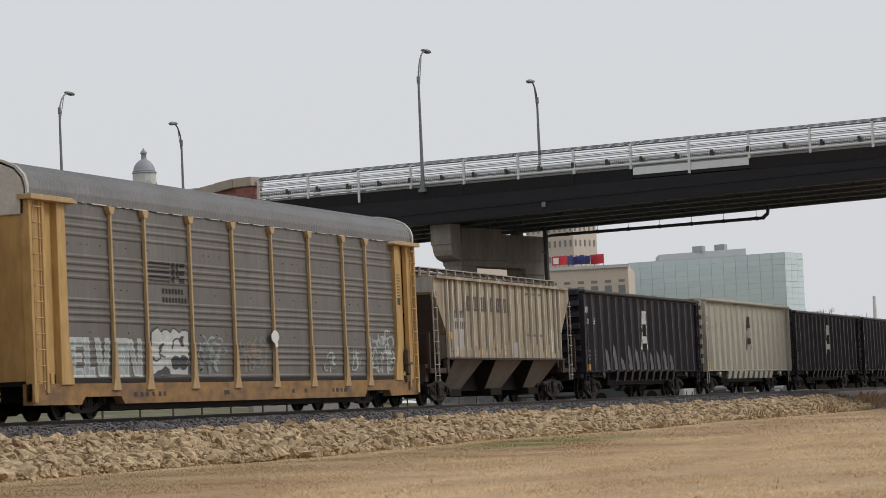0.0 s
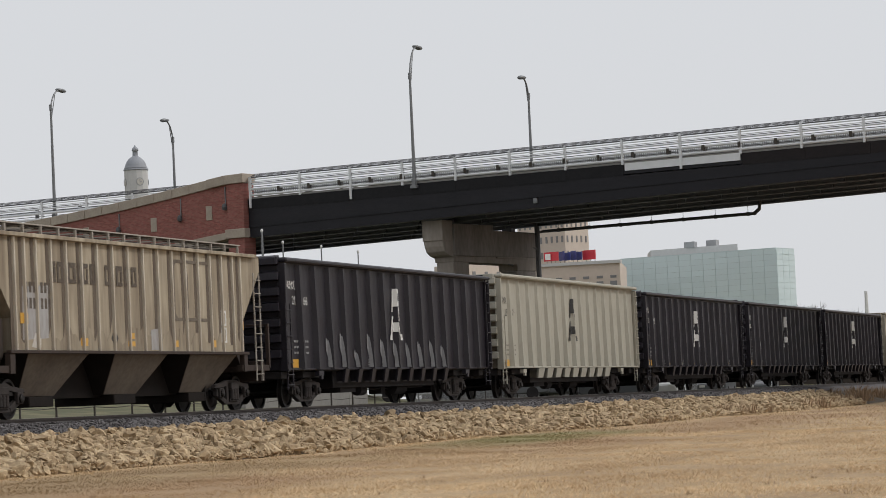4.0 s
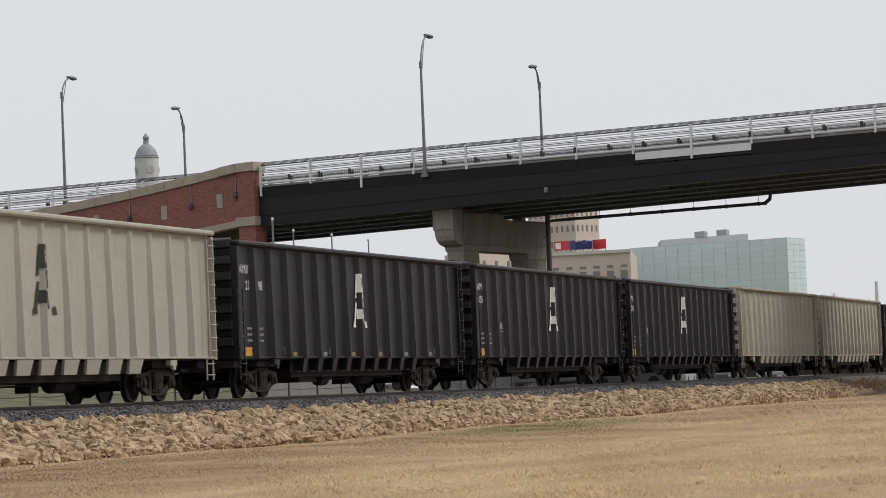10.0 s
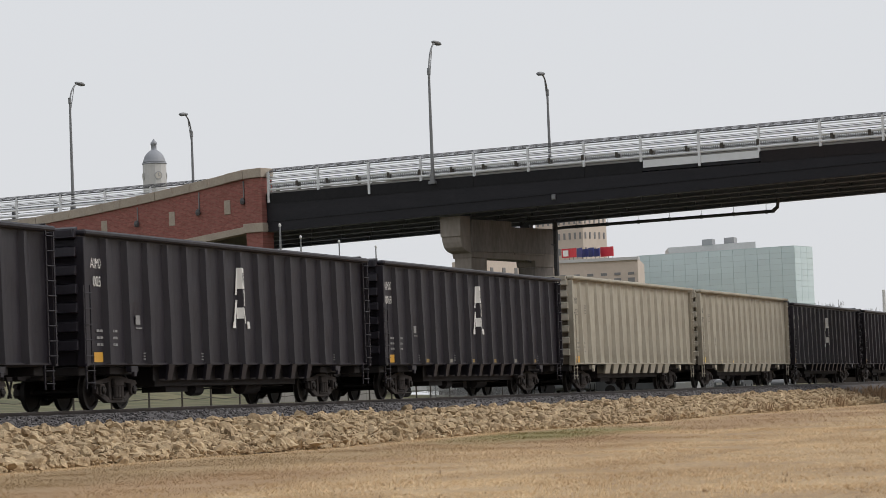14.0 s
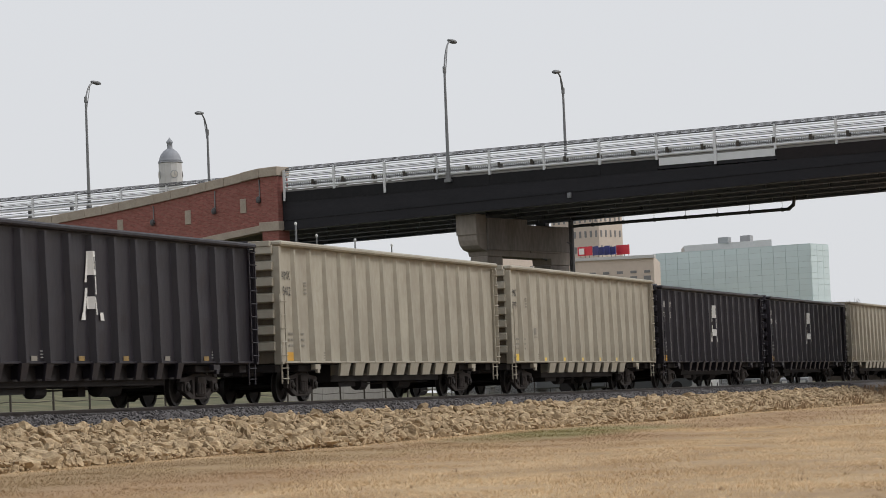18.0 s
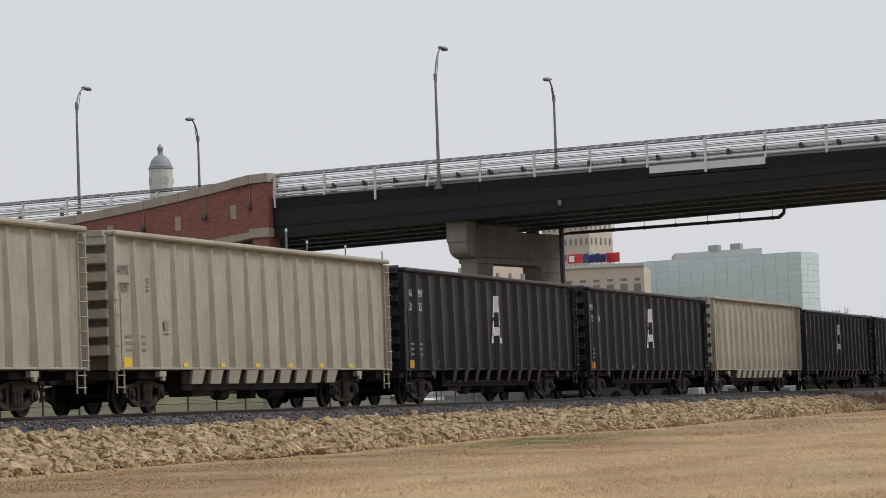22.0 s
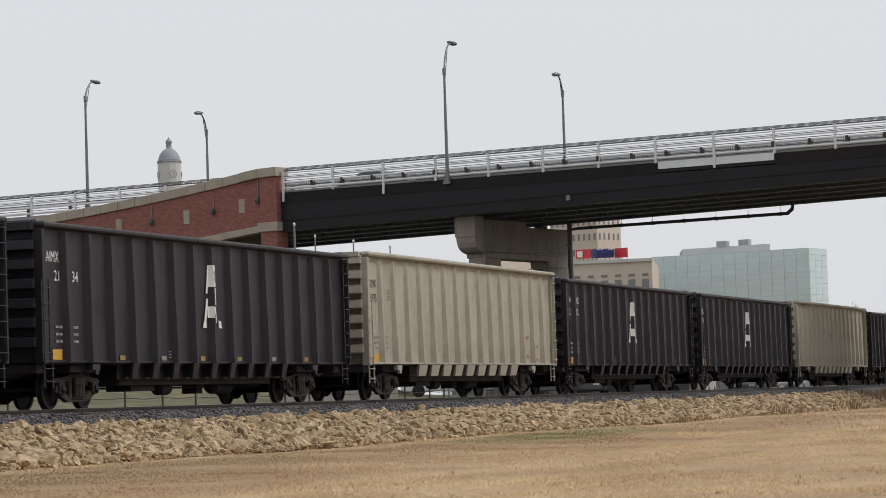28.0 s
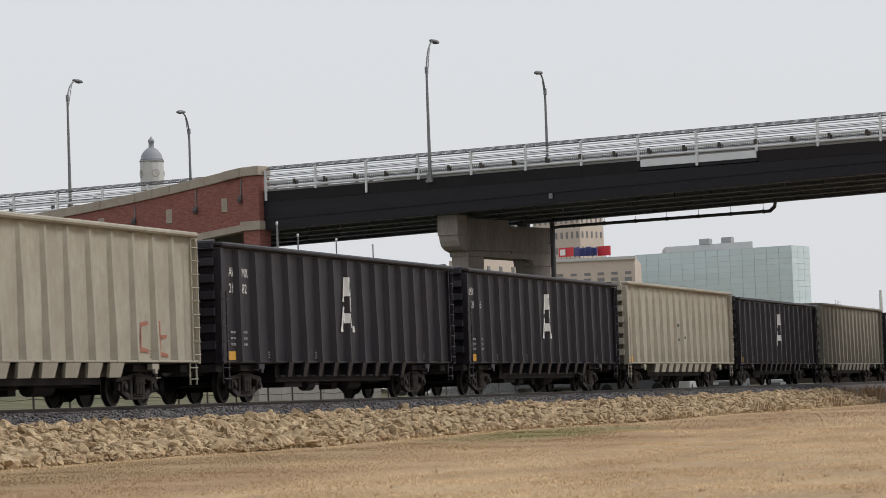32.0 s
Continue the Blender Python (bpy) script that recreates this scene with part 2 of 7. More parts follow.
def field_material(m):
    """Browner and greener stretches of the field laid over a dry grass material."""
    n, l = m.node_tree.nodes, m.node_tree.links
    p = n["Principled BSDF"]
    dry = p.inputs["Base Color"].links[0].from_socket
    tc = n.new("ShaderNodeTexCoord")
    sep = n.new("ShaderNodeSeparateXYZ")
    l.new(tc.outputs["Object"], sep.inputs["Vector"])
    wob = n.new("ShaderNodeTexNoise")
    wob.inputs["Scale"].default_value, wob.inputs["Detail"].default_value = 0.09, 4
    l.new(tc.outputs["Object"], wob.inputs["Vector"])

    def ramp(sock, lo, hi):
        r = n.new("ShaderNodeMapRange")
        r.inputs["From Min"].default_value, r.inputs["From Max"].default_value = lo, hi
        l.new(sock, r.inputs["Value"])
        return r.outputs["Result"]

    def mul(a, b):
        x = n.new("ShaderNodeMath")
        x.operation = "MULTIPLY"
        l.new(a, x.inputs[0])
        if isinstance(b, float):
            x.inputs[1].default_value = b
        else:
            l.new(b, x.inputs[1])
        return x.outputs[0]

    def over(a, colour, fac):
        x = n.new("ShaderNodeMix")
        x.data_type = "RGBA"
        l.new(fac, x.inputs["Factor"])
        l.new(a, x.inputs["A"])
        x.inputs["B"].default_value = (*colour, 1)
        return x.outputs["Result"]

    brown = mul(mul(mul(ramp(sep.outputs["X"], -15.2, -18.5), ramp(sep.outputs["X"], -23.4, -22.2)), ramp(wob.outputs["Fac"], 0.36, 0.52)), 0.72)
    c = over(dry, (0.34, 0.215, 0.118), brown)
    toe = mul(mul(mul(mul(ramp(sep.outputs["X"], -19.4, -20.8), ramp(sep.outputs["X"], -23.6, -22.6)), ramp(sep.outputs["Y"], 67, 75)), mul(ramp(sep.outputs["Y"], 90, 83), ramp(wob.outputs["Fac"], 0.25, 0.45))), 0.75)
    c = over(c, (0.21, 0.20, 0.075), toe)
    foot = mul(mul(mul(ramp(sep.outputs["X"], -18.6, -20.2), ramp(sep.outputs["X"], -23.9, -22.8)), mul(ramp(sep.outputs["Y"], 70, 60), ramp(wob.outputs["Fac"], 0.2, 0.5))), 0.4)
    c = over(c, (0.235, 0.18, 0.09), foot)
    rear = ramp(sep.outputs["X"], -32, -34)
    c = over(c, (0.085, 0.086, 0.040), rear)
    patch = n.new("ShaderNodeTexNoise")
    patch.inputs["Scale"].default_value, patch.inputs["Detail"].default_value = 0.55, 5
    l.new(tc.outputs["Object"], patch.inputs["Vector"])
    c = over(c, (0.19, 0.165, 0.085), mul(mul(rear, ramp(patch.outputs["Fac"], 0.46, 0.62)), 0.7))
    l.new(c, p.inputs["Base Color"])
    return m


def brick_material():
    m = surface("red_brick_wall", (0.31, 0.098, 0.084), (0.235, 0.08, 0.07), (0.40, 0.20, 0.17), 0.5, 5, 0.6, 0.4, 0.9)
    n, l = m.node_tree.nodes, m.node_tree.links
    p = n["Principled BSDF"]
    worn = p.inputs["Base Color"].links[0].from_socket
    tc = n.new("ShaderNodeTexCoord")
    mp = n.new("ShaderNodeMapping")
    mp.inputs["Rotation"].default_value = (radians(90), 0, 0)
    bt = n.new("ShaderNodeTexBrick")
    bt.inputs["Scale"].default_value = 1.0
    bt.inputs["Brick Width"].default_value, bt.inputs["Row Height"].default_value, bt.inputs["Mortar Size"].default_value = 0.215, 0.075, 0.006
    bt.inputs["Color2"].default_value = (0.22, 0.075, 0.060, 1)
    bt.inputs["Mortar"].default_value = (0.25, 0.14, 0.115, 1)
    l.new(tc.outputs["Object"], mp.inputs["Vector"])
    l.new(mp.outputs["Vector"], bt.inputs["Vector"])
    l.new(worn, bt.inputs["Color1"])
    l.new(bt.outputs["Color"], p.inputs["Base Color"])
    return m


ground_mat = field_material(surface("dry_field_grass", (0.54, 0.385, 0.222), (0.35, 0.235, 0.13), (0.235, 0.157, 0.092), 0.5, 9, 0.95, 0.6, 0.95, bump=0.8, along=0.28))
dry_blade = field_material(dry_blade)
brick_mat = brick_material()


# ---- mesh helpers ----
def box(bm, x0, x1, y0, y1, z0, z1, m=None):
    v = [Vector((x, y, z)) for z in (z0, z1) for y in (y0, y1) for x in (x0, x1)]
    v = [bm.verts.new(m @ p if m else p) for p in v]
    for f in ((0, 2, 3, 1), (4, 5, 7, 6), (0, 1, 5, 4), (2, 6, 7, 3), (0, 4, 6, 2), (1, 3, 7, 5)):
        bm.faces.new([v[i] for i in f])


def slab(bm, outline, place):
    """A solid from one outline at two depths: place(u, v, side) gives the point, side 0 or 1."""
    a = [bm.verts.new(place(u, v, 0)) for u, v in outline]
    b = [bm.verts.new(place(u, v, 1)) for u, v in outline]
    bm.faces.new(a)
    bm.faces.new(b[::-1])
    k = len(a)
    for i in range(k):
        bm.faces.new((a[i], b[i], b[(i + 1) % k], a[(i + 1) % k]))


def rod(bm, p, q, r, r2=None, n=8):
    p, q = Vector(p), Vector(q)
    r2 = r if r2 is None else r2
    d = (q - p).normalized()
    u = d.orthogonal().normalized()
    w = d.cross(u)
    rings = [[bm.verts.new(c + s * (u * math.cos(k * math.tau / n) + w * math.sin(k * math.tau / n))) for k in range(n)] for c, s in ((p, r), (q, r2))]
    for k in range(n):
        bm.faces.new((rings[0][k], rings[0][(k + 1) % n], rings[1][(k + 1) % n], rings[1][k]))
    bm.faces.new(rings[0][::-1])
    bm.faces.new(rings[1])


def lathe(bm, profile, n=16, m=None):
    """A turned solid about z from (radius, height) pairs."""
    rings = []
    for r, z in profile:
        ring = [Vector((r * math.cos(k * math.tau / n), r * math.sin(k * math.tau / n), z)) for k in range(n)]
        rings.append([bm.verts.new(m @ p if m else p) for p in ring])
    for a, b in zip(rings, rings[1:]):
        for k in range(n):
            bm.faces.new((a[k], a[(k + 1) % n], b[(k + 1) % n], b[k]))
    bm.faces.new(rings[0][::-1])
    bm.faces.new(rings[-1])


def finish(bm, name, material, bevel=0.0, smooth=False):
    if bevel:
        bmesh.ops.bevel(bm, geom=bm.edges[:], offset=bevel, segments=1, affect="EDGES")
    bmesh.ops.recalc_face_normals(bm, faces=bm.faces[:])
    me = bpy.data.meshes.new(name)
    bm.to_mesh(me)
    bm.free()
    me.materials.append(material)
    if smooth:
        for f in me.polygons:
            f.use_smooth = True
    return me


def part(name, bm, material, parent, label="", bevel=0.0, smooth=False):
    ob = new(name, finish(bm, name, material, bevel, smooth))
    ob.parent = parent
    return tagged(ob, label)


def again(name, mesh, parent, m=None, label=""):
    """One more part on the same mesh."""
    ob = new(name, mesh)
    ob.parent = parent
    if m:
        ob.matrix_basis = m
    return tagged(ob, label)


def thing(name, label, category, m=None, group="", kind=""):
    ob = new(name)
    if m:
        ob.matrix_basis = m
    return tagged(ob, label, category, group, kind)


def boxed(*boxes):
    bm = bmesh.new()
    for b in boxes:
        box(bm, *b)
    return bm


# ---- ground ----
def smooth_step(a, b, x):
    t = min(1, max(0, (x - a) / (b - a)))
    return t * t * (3 - 2 * t)


def ground_z(x, y):
    near = 0.45 * min(1, max(0, (-1 - x) / 23))
    back = 0.45 * smooth_step(-31, -38, x) + 0.75 * smooth_step(-36, -46, x) + 2.9 * smooth_step(-46, -72, x) * smooth_step(-0.335, -0.37, x / max(y, 1)) * (1 - smooth_step(180, 240, y))
    back *= 1 - smooth_step(-150, -400, x)
    lump = 0.05 * noise.noise((x * 0.15, y * 0.08, 0)) + 0.02 * noise.noise((x * 0.6, y * 0.4, 3))
    return near + back + lump * smooth_step(0, 12, abs(y) + abs(x))


def lines(spans):
    out = []
    for a, b, step in spans:
        k = max(1, round((b - a) / step))
        out += [a + (b - a) * i / k for i in range(k)]
    return out + [spans[-1][1]]


gx = lines([(-4000, -400, 900), (-400, -100, 50), (-100, -34, 3), (-34, -8, 1.0), (-8, 10, 2), (10, 60, 25), (60, 4000, 900)])
gy = lines([(-4000, -100, 900), (-100, 10, 15), (10, 70, 1.5), (70, 220, 5), (220, 600, 40), (600, 4600, 800)])
verts = [(x, y, ground_z(x, y)) for y in gy for x in gx]
w = len(gx)
faces = [(j * w + i, j * w + i + 1, (j + 1) * w + i + 1, (j + 1) * w + i) for j in range(len(gy) - 1) for i in range(w - 1)]
me = bpy.data.meshes.new("ground")
me.from_pydata(verts, [], faces)
me.materials.append(ground_mat)
for f in me.polygons:
    f.use_smooth = True
tagged(new("ground", me), "dry tan mown grass field, greener behind the railway", "ground", kind="structure")

# ---- railway bed ----
def bank():
    bm = bmesh.new()
    prof = [(-23.9, 0.30), (-24.6, 0.62), (-26.3, 1.02), (-27.0, 1.16), (-27.75, RAIL_Z - 0.14), (-28.5, RAIL_Z - 0.19), (-31.7, RAIL_Z - 0.2), (-33.4, 0.9), (-35.5, 0.3)]
    ys = lines([(-60, 40, 10), (40, 130, 0.6), (130, 480, 10)])
    rows = []
    for y in ys:
        rows.append([bm.verts.new((x + 0.12 * noise.noise((y * 0.5, i, 1)), y, z + (0.05 * noise.noise((y * 0.7, i * 3, 2)) if i not in (4, 5, 6) else 0))) for i, (x, z) in enumerate(prof)])
    for a, b in zip(rows, rows[1:]):
        for i in range(len(prof) - 1):
            f = bm.faces.new((a[i], b[i], b[i + 1], a[i + 1]))
            f.material_index = 0 if i < 3 else 1
    me = finish(bm, "track_bed", dirt_mat)
    me.materials.append(ballast_mat)
    return me


track_bed = tagged(new("track_bed", bank()), "railway bank with grey crushed stone ballast", "railway bank", kind="structure")


def rail_mesh():
    bm = bmesh.new()
    for x0, x1, z0, z1 in ((-0.075, 0.075, 0, 0.03), (-0.012, 0.012, 0.03, 0.14), (-0.037, 0.037, 0.13, 0.18)):
        box(bm, x0, x1, -60, 480, z0 - 0.18, z1 - 0.18)
    return finish(bm, "rail", rust_rail)


railway_track = thing("railway_track", "single railway track with brown steel rails on wooden ties", "railway track", pose(TRACK_X, 0, RAIL_Z), kind="structure")
rm = rail_mesh()
for sx in (-0.755, 0.755):
    r = again("rail", rm, railway_track, pose(sx, 0, 0), "worn steel rail")
    part("rail_head", boxed((-0.03, 0.03, -60, 480, 0.0005, 0.004)), rail_shine, r)
tie = finish(boxed((-1.3, 1.3, -0.115, 0.115, -0.30, -0.172)), "tie", tie_wood)
for k in range(300):
    again("tie", tie, railway_track, pose(random.uniform(-0.03, 0.03), 42 + k * 0.53, random.uniform(-0.008, 0.004), 0, 0, random.uniform(-0.6, 0.6)))


def stones(name, count, spots, detail, material, seed):
    """Many angular stones in one mesh; spots(rng) gives places and sizes."""
    rng = np.random.default_rng(seed)
    ico = bmesh.new()
    bmesh.ops.create_icosphere(ico, subdivisions=detail, radius=1)
    base = np.array([v.co for v in ico.verts])
    tri = np.array([[v.index for v in f.verts] for f in ico.faces])
    ico.free()
    place, s = spots(rng, count)
    nv = len(base)
    # broken faces: each stone is cut back by a few random planes
    shape = base[None] * np.ones((count, 1, 1))
    for _ in range(9):
        nrm = rng.normal(size=(count, 1, 3))
        nrm /= np.linalg.norm(nrm, axis=2, keepdims=True)
        over = (shape * nrm).sum(2, keepdims=True) - rng.uniform(0.28, 0.72, (count, 1, 1))
        shape = shape - nrm * np.maximum(over, 0)
    shape = shape * (1 + rng.uniform(-0.07, 0.07, (count, nv, 1)))
    shape = shape * 1.36 * (s[:, None, None] * rng.uniform(0.55, 1.2, (count, 1, 3)))
    ang = rng.uniform(0, math.tau, (count, 3))
    for ax in range(3):
        i, j = [(1, 2), (0, 2), (0, 1)][ax]
        c, sn = np.cos(ang[:, ax, None]), np.sin(ang[:, ax, None])
        a, b = shape[:, :, i].copy(), shape[:, :, j].copy()
        shape[:, :, i], shape[:, :, j] = a * c - b * sn, a * sn + b * c
    shape[:, :, 2] *= 0.75
    v = (shape + place[:, None]).reshape(-1, 3)
    f = (tri[None] + (np.arange(count) * nv)[:, None, None]).reshape(-1, 3)
    me = bpy.data.meshes.new(name)
    me.from_pydata(v.tolist(), [], f.tolist())
    me.materials.append(material)
    return me


def slope_z(x):
    return np.interp(x, [-27.3, -26.3, -24.6, -23.9], [1.16, 1.02, 0.64, 0.42])


def riprap_spots(y0, y1):
    def spots(rng, n):
        x, y = rng.uniform(-26.75, -24.0, n), y0 + (y1 - y0) * rng.uniform(0, 1, n) ** 1.25
        s = rng.gamma(3.0, 0.0265, n).clip(0.035, 0.19)
        return np.stack([x, y, slope_z(x) + 0.15 * s + rng.uniform(-0.07, 0.14, n)], 1), s
    return spots


riprap = thing("riprap", "heap of broken tan limestone blocks lining the railway bank", "riprap", kind="structure")
rocks = new("rock_heap", stones("rock_heap", 21000, riprap_spots(45, 149), 2, rock_mat, 5))
rocks.parent = riprap
tagged(rocks, kind="stuff")


def chip_spots(rng, n):
    x, y = rng.uniform(-26.8, -23.9, n), 45 + 104 * rng.uniform(0, 1, n) ** 1.4
    return np.stack([x, y, slope_z(x) + rng.uniform(0.0, 0.16, n)], 1), rng.uniform(0.025, 0.065, n)


chips = new("rock_chips", stones("rock_chips", 14000, chip_spots, 1, rock_mat, 15))
chips.parent = riprap
tagged(chips, kind="stuff")
rock_kinds = [stones("rock", 1, lambda rng, n: (np.zeros((1, 3)), np.ones(1)), 2, rock_mat, 40 + k) for k in range(14)]
rng = np.random.default_rng(8)
for k in range(290):
    x, y = rng.uniform(-26.6, -24.1), rng.uniform(48, 75)
    s = float(rng.uniform(0.09, 0.19))
    ob = again("rock", rock_kinds[k % 14], riprap)
    ob.matrix_basis = pose(x, y, float(slope_z(x)) + 0.25 * s + 0.04, *rng.uniform(0, 360, 3)) @ Matrix.Diagonal((s, s, s, 1))


def ballast_spots(rng, n):
    y = 45 + 110 * rng.uniform(0, 1, n) ** 1.6
    x = rng.uniform(-28.4, -26.4, n)
    z = np.interp(x, [-28.5, -27.75, -27.0, -26.3], [RAIL_Z - 0.19, RAIL_Z - 0.14, 1.16, 1.04])
    return np.stack([x, y, z + rng.uniform(0.0, 0.04, n)], 1), rng.uniform(0.026, 0.062, n)


ballast = tagged(new("ballast", stones("ballast", 19000, ballast_spots, 1, ballast_mat, 6)), "loose grey crushed ballast stones along the track", "ballast", kind="stuff")


def blades(name, count, seed, near, far, high, material):
    """Dry grass: thin bent blades over the part of the field in front of the bank."""
    rng = np.random.default_rng(seed)
    d = near + (far - near) * rng.uniform(0, 1, count) ** 1.15
    az = np.radians(rng.uniform(6.5, 28.5, count))
    x, y = -d * np.sin(az), d * np.cos(az)
    keep = x > -24.6
    x, y, d = x[keep], y[keep], d[keep]
    n = len(x)
    patch = np.array([noise.noise((a * 0.5, b * 0.35, 7)) for a, b in zip(x, y)])
    z = np.array([ground_z(a, b) for a, b in zip(x, y)]) - 0.01
    h = high * rng.uniform(0.5, 1.3, n) * (1 + 0.6 * patch)
    wd = rng.uniform(0.004, 0.009, n) * (0.6 + d / 50)
    t = rng.uniform(0, math.tau, n)
    lean = rng.uniform(0.2, 1.5, n) * h
    lt = rng.uniform(0, math.tau, n)
    c, s = np.cos(t) * wd, np.sin(t) * wd
    tip = np.stack([x + lean * np.cos(lt), y + lean * np.sin(lt), z + h], 1)
    a, b = np.stack([x - c, y - s, z], 1), np.stack([x + c, y + s, z], 1)
    v = np.stack([a, b, tip], 1).reshape(-1, 3)
    f = np.arange(3 * n).reshape(-1, 3)
    me = bpy.data.meshes.new(name)
    me.from_pydata(v.tolist(), [], f.tolist())
    me.materials.append(material)
    return me


tagged(new("dry_grass", blades("dry_grass", 300000, 3, 29, 84, 0.034, dry_blade)), "short dry straw-coloured mown grass", "grass", kind="stuff")
tagged(new("far_dry_grass", blades("far_dry_grass", 80000, 4, 80, 170, 0.055, dry_blade)), "short dry straw-coloured grass farther off", "grass", kind="stuff")


def tuft(rng, n, high, spread_):
    """One clump of bent dry stems, as a mesh of thin blades."""
    v, f = [], []
    for _ in range(n):
        a, r = rng.uniform(0, math.tau), spread_ * math.sqrt(rng.random())
        x, y = r * math.cos(a), r * math.sin(a)
        h, b = high * rng.uniform(0.4, 1.0), rng.uniform(0.1, 0.5)
        t, w_ = rng.uniform(0, math.tau), rng.uniform(0.006, 0.014)
        c, s_ = w_ * math.cos(t), w_ * math.sin(t)
        k = len(v)
        mx, my = x + 0.3 * b * h * math.cos(a), y + 0.3 * b * h * math.sin(a)
        v += [(x - c, y - s_, -0.05), (x + c, y + s_, -0.05), (mx + c * 0.7, my + s_ * 0.7, h * 0.6), (mx - c * 0.7, my - s_ * 0.7, h * 0.6), (x + b * h * math.cos(a), y + b * h * math.sin(a), h)]
        f += [(k, k + 1, k + 2, k + 3), (k + 3, k + 2, k + 4)]
    me = bpy.data.meshes.new("dry_weed")
    me.from_pydata(v, [], f)
    me.materials.append(weed_mat)
    return me


weed_mat = surface("withered_brown_weed", (0.40, 0.27, 0.155), (0.28, 0.18, 0.11), None, 1.5, 9, 0.6, 0.4, 0.95, bump=0, spread=0.4)
trng = random.Random(21)
weeds = [tuft(trng, 90, 0.55, 0.35) for _ in range(5)]
for k, (x, y, s) in enumerate(((-24.3, 95, 0.7), (-24.0, 101, 0.8), (-24.6, 116, 1.3), (-24.3, 119, 1.5), (-24.2, 123, 1.1), (-24.4, 133, 1.5), (-24.2, 136, 1.7), (-24.6, 141, 1.4), (-25.0, 147, 1.6), (-24.6, 151, 1.9), (-25.3, 154, 1.9), (-26.0, 158, 2.0), (-24.9, 159, 2.0), (-24.2, 67, 0.5), (-24.1, 57.5, 0.6), (-24.4, 84, 0.6), (-23.6, 155, 1.2), (-26.2, 151, 1.5), (-25.6, 163, 2.0), (-24.5, 166, 2.0))):
    ob = tagged(new("dry_weed", weeds[k % 5]), "clump of withered brown weeds at the foot of the stones", "weed", "dry weeds by the bank")
    ob.matrix_basis = pose(x, y, float(slope_z(x)), 0, 0, 40 * k) @ Matrix.Diagonal((s, s, 0.55 * s, 1))


def stubble(count, seed):
    """Sparse darker stems standing in clumps in the field."""
    rng = np.random.default_rng(seed)
    d, az = 20 + 30 * rng.uniform(0, 1, count), np.radians(rng.uniform(7, 28, count))
    cx, cy = -d * np.sin(az), d * np.cos(az)
    v, f = [], []
    for x0, y0 in zip(cx, cy):
        if x0 < -23.5:
            continue
        for _ in range(int(rng.integers(2, 7))):
            x, y = x0 + rng.normal(0, 0.05), y0 + rng.normal(0, 0.05)
            z, h, k = ground_z(x, y), rng.uniform(0.03, 0.085), len(v)
            lx, ly = rng.normal(0, 0.03, 2)
            v += [(x - 0.006, y, z), (x + 0.006, y, z), (x + lx, y + ly, z + h)]
            f.append((k, k + 1, k + 2))
    me = bpy.data.meshes.new("stubble")
    me.from_pydata(v, [], f)
    me.materials.append(weed_mat)
    return me


tagged(new("stubble", stubble(70, 9)), "scattered dark withered stems in the field", "grass", kind="stuff")

# ---- bridge ----
# bridge space: x along the deck towards the camera's right, y across it away from the field, z from the camera's height
ALONG = Vector((0.965, -0.262, 0)).normalized()
ACROSS = Vector((0.262, 0.965, 0)).normalized()
BRIDGE = Matrix.Translation((-51.2, 158.9, EYE_Z)) @ Matrix((ALONG, ACROSS, (0, 0, 1))).transposed().to_4x4()
DECK_U0, DECK_U1, WIDE = -11.2, 62.0, 12.6
SKEW = 0.72                   # the abutment runs back at a slant

bridge = thing("bridge", "long road bridge with dark steel girders and aluminium railings", "bridge", BRIDGE)
def slanted(u1, y0, y1, z0, z1):
    bm = bmesh.new()
    slab(bm, [(DECK_U0 - SKEW * y0, y0), (u1, y0), (u1, y1), (DECK_U0 - SKEW * y1, y1)], lambda u, y, s: Vector((u, y, (z0, z1)[s])))
    return bm


part("deck", slanted(DECK_U1, 0.0, WIDE, 12.18, 12.46), deck_concrete, bridge, "grey concrete deck slab")
part("road_surface", slanted(DECK_U1, 2.2, WIDE - 2.2, 12.464, 12.50), asphalt, bridge, "dark asphalt road surface")
for y0 in (0.0, WIDE - 0.45):
    part("kerb", boxed((DECK_U0, DECK_U1, y0, y0 + 0.45, 12.464, 12.62)), deck_concrete, bridge)


def bottom(u):
    """Height of the near girder's lower edge."""
    return 10.33 + 0.0148 * (u + 5)


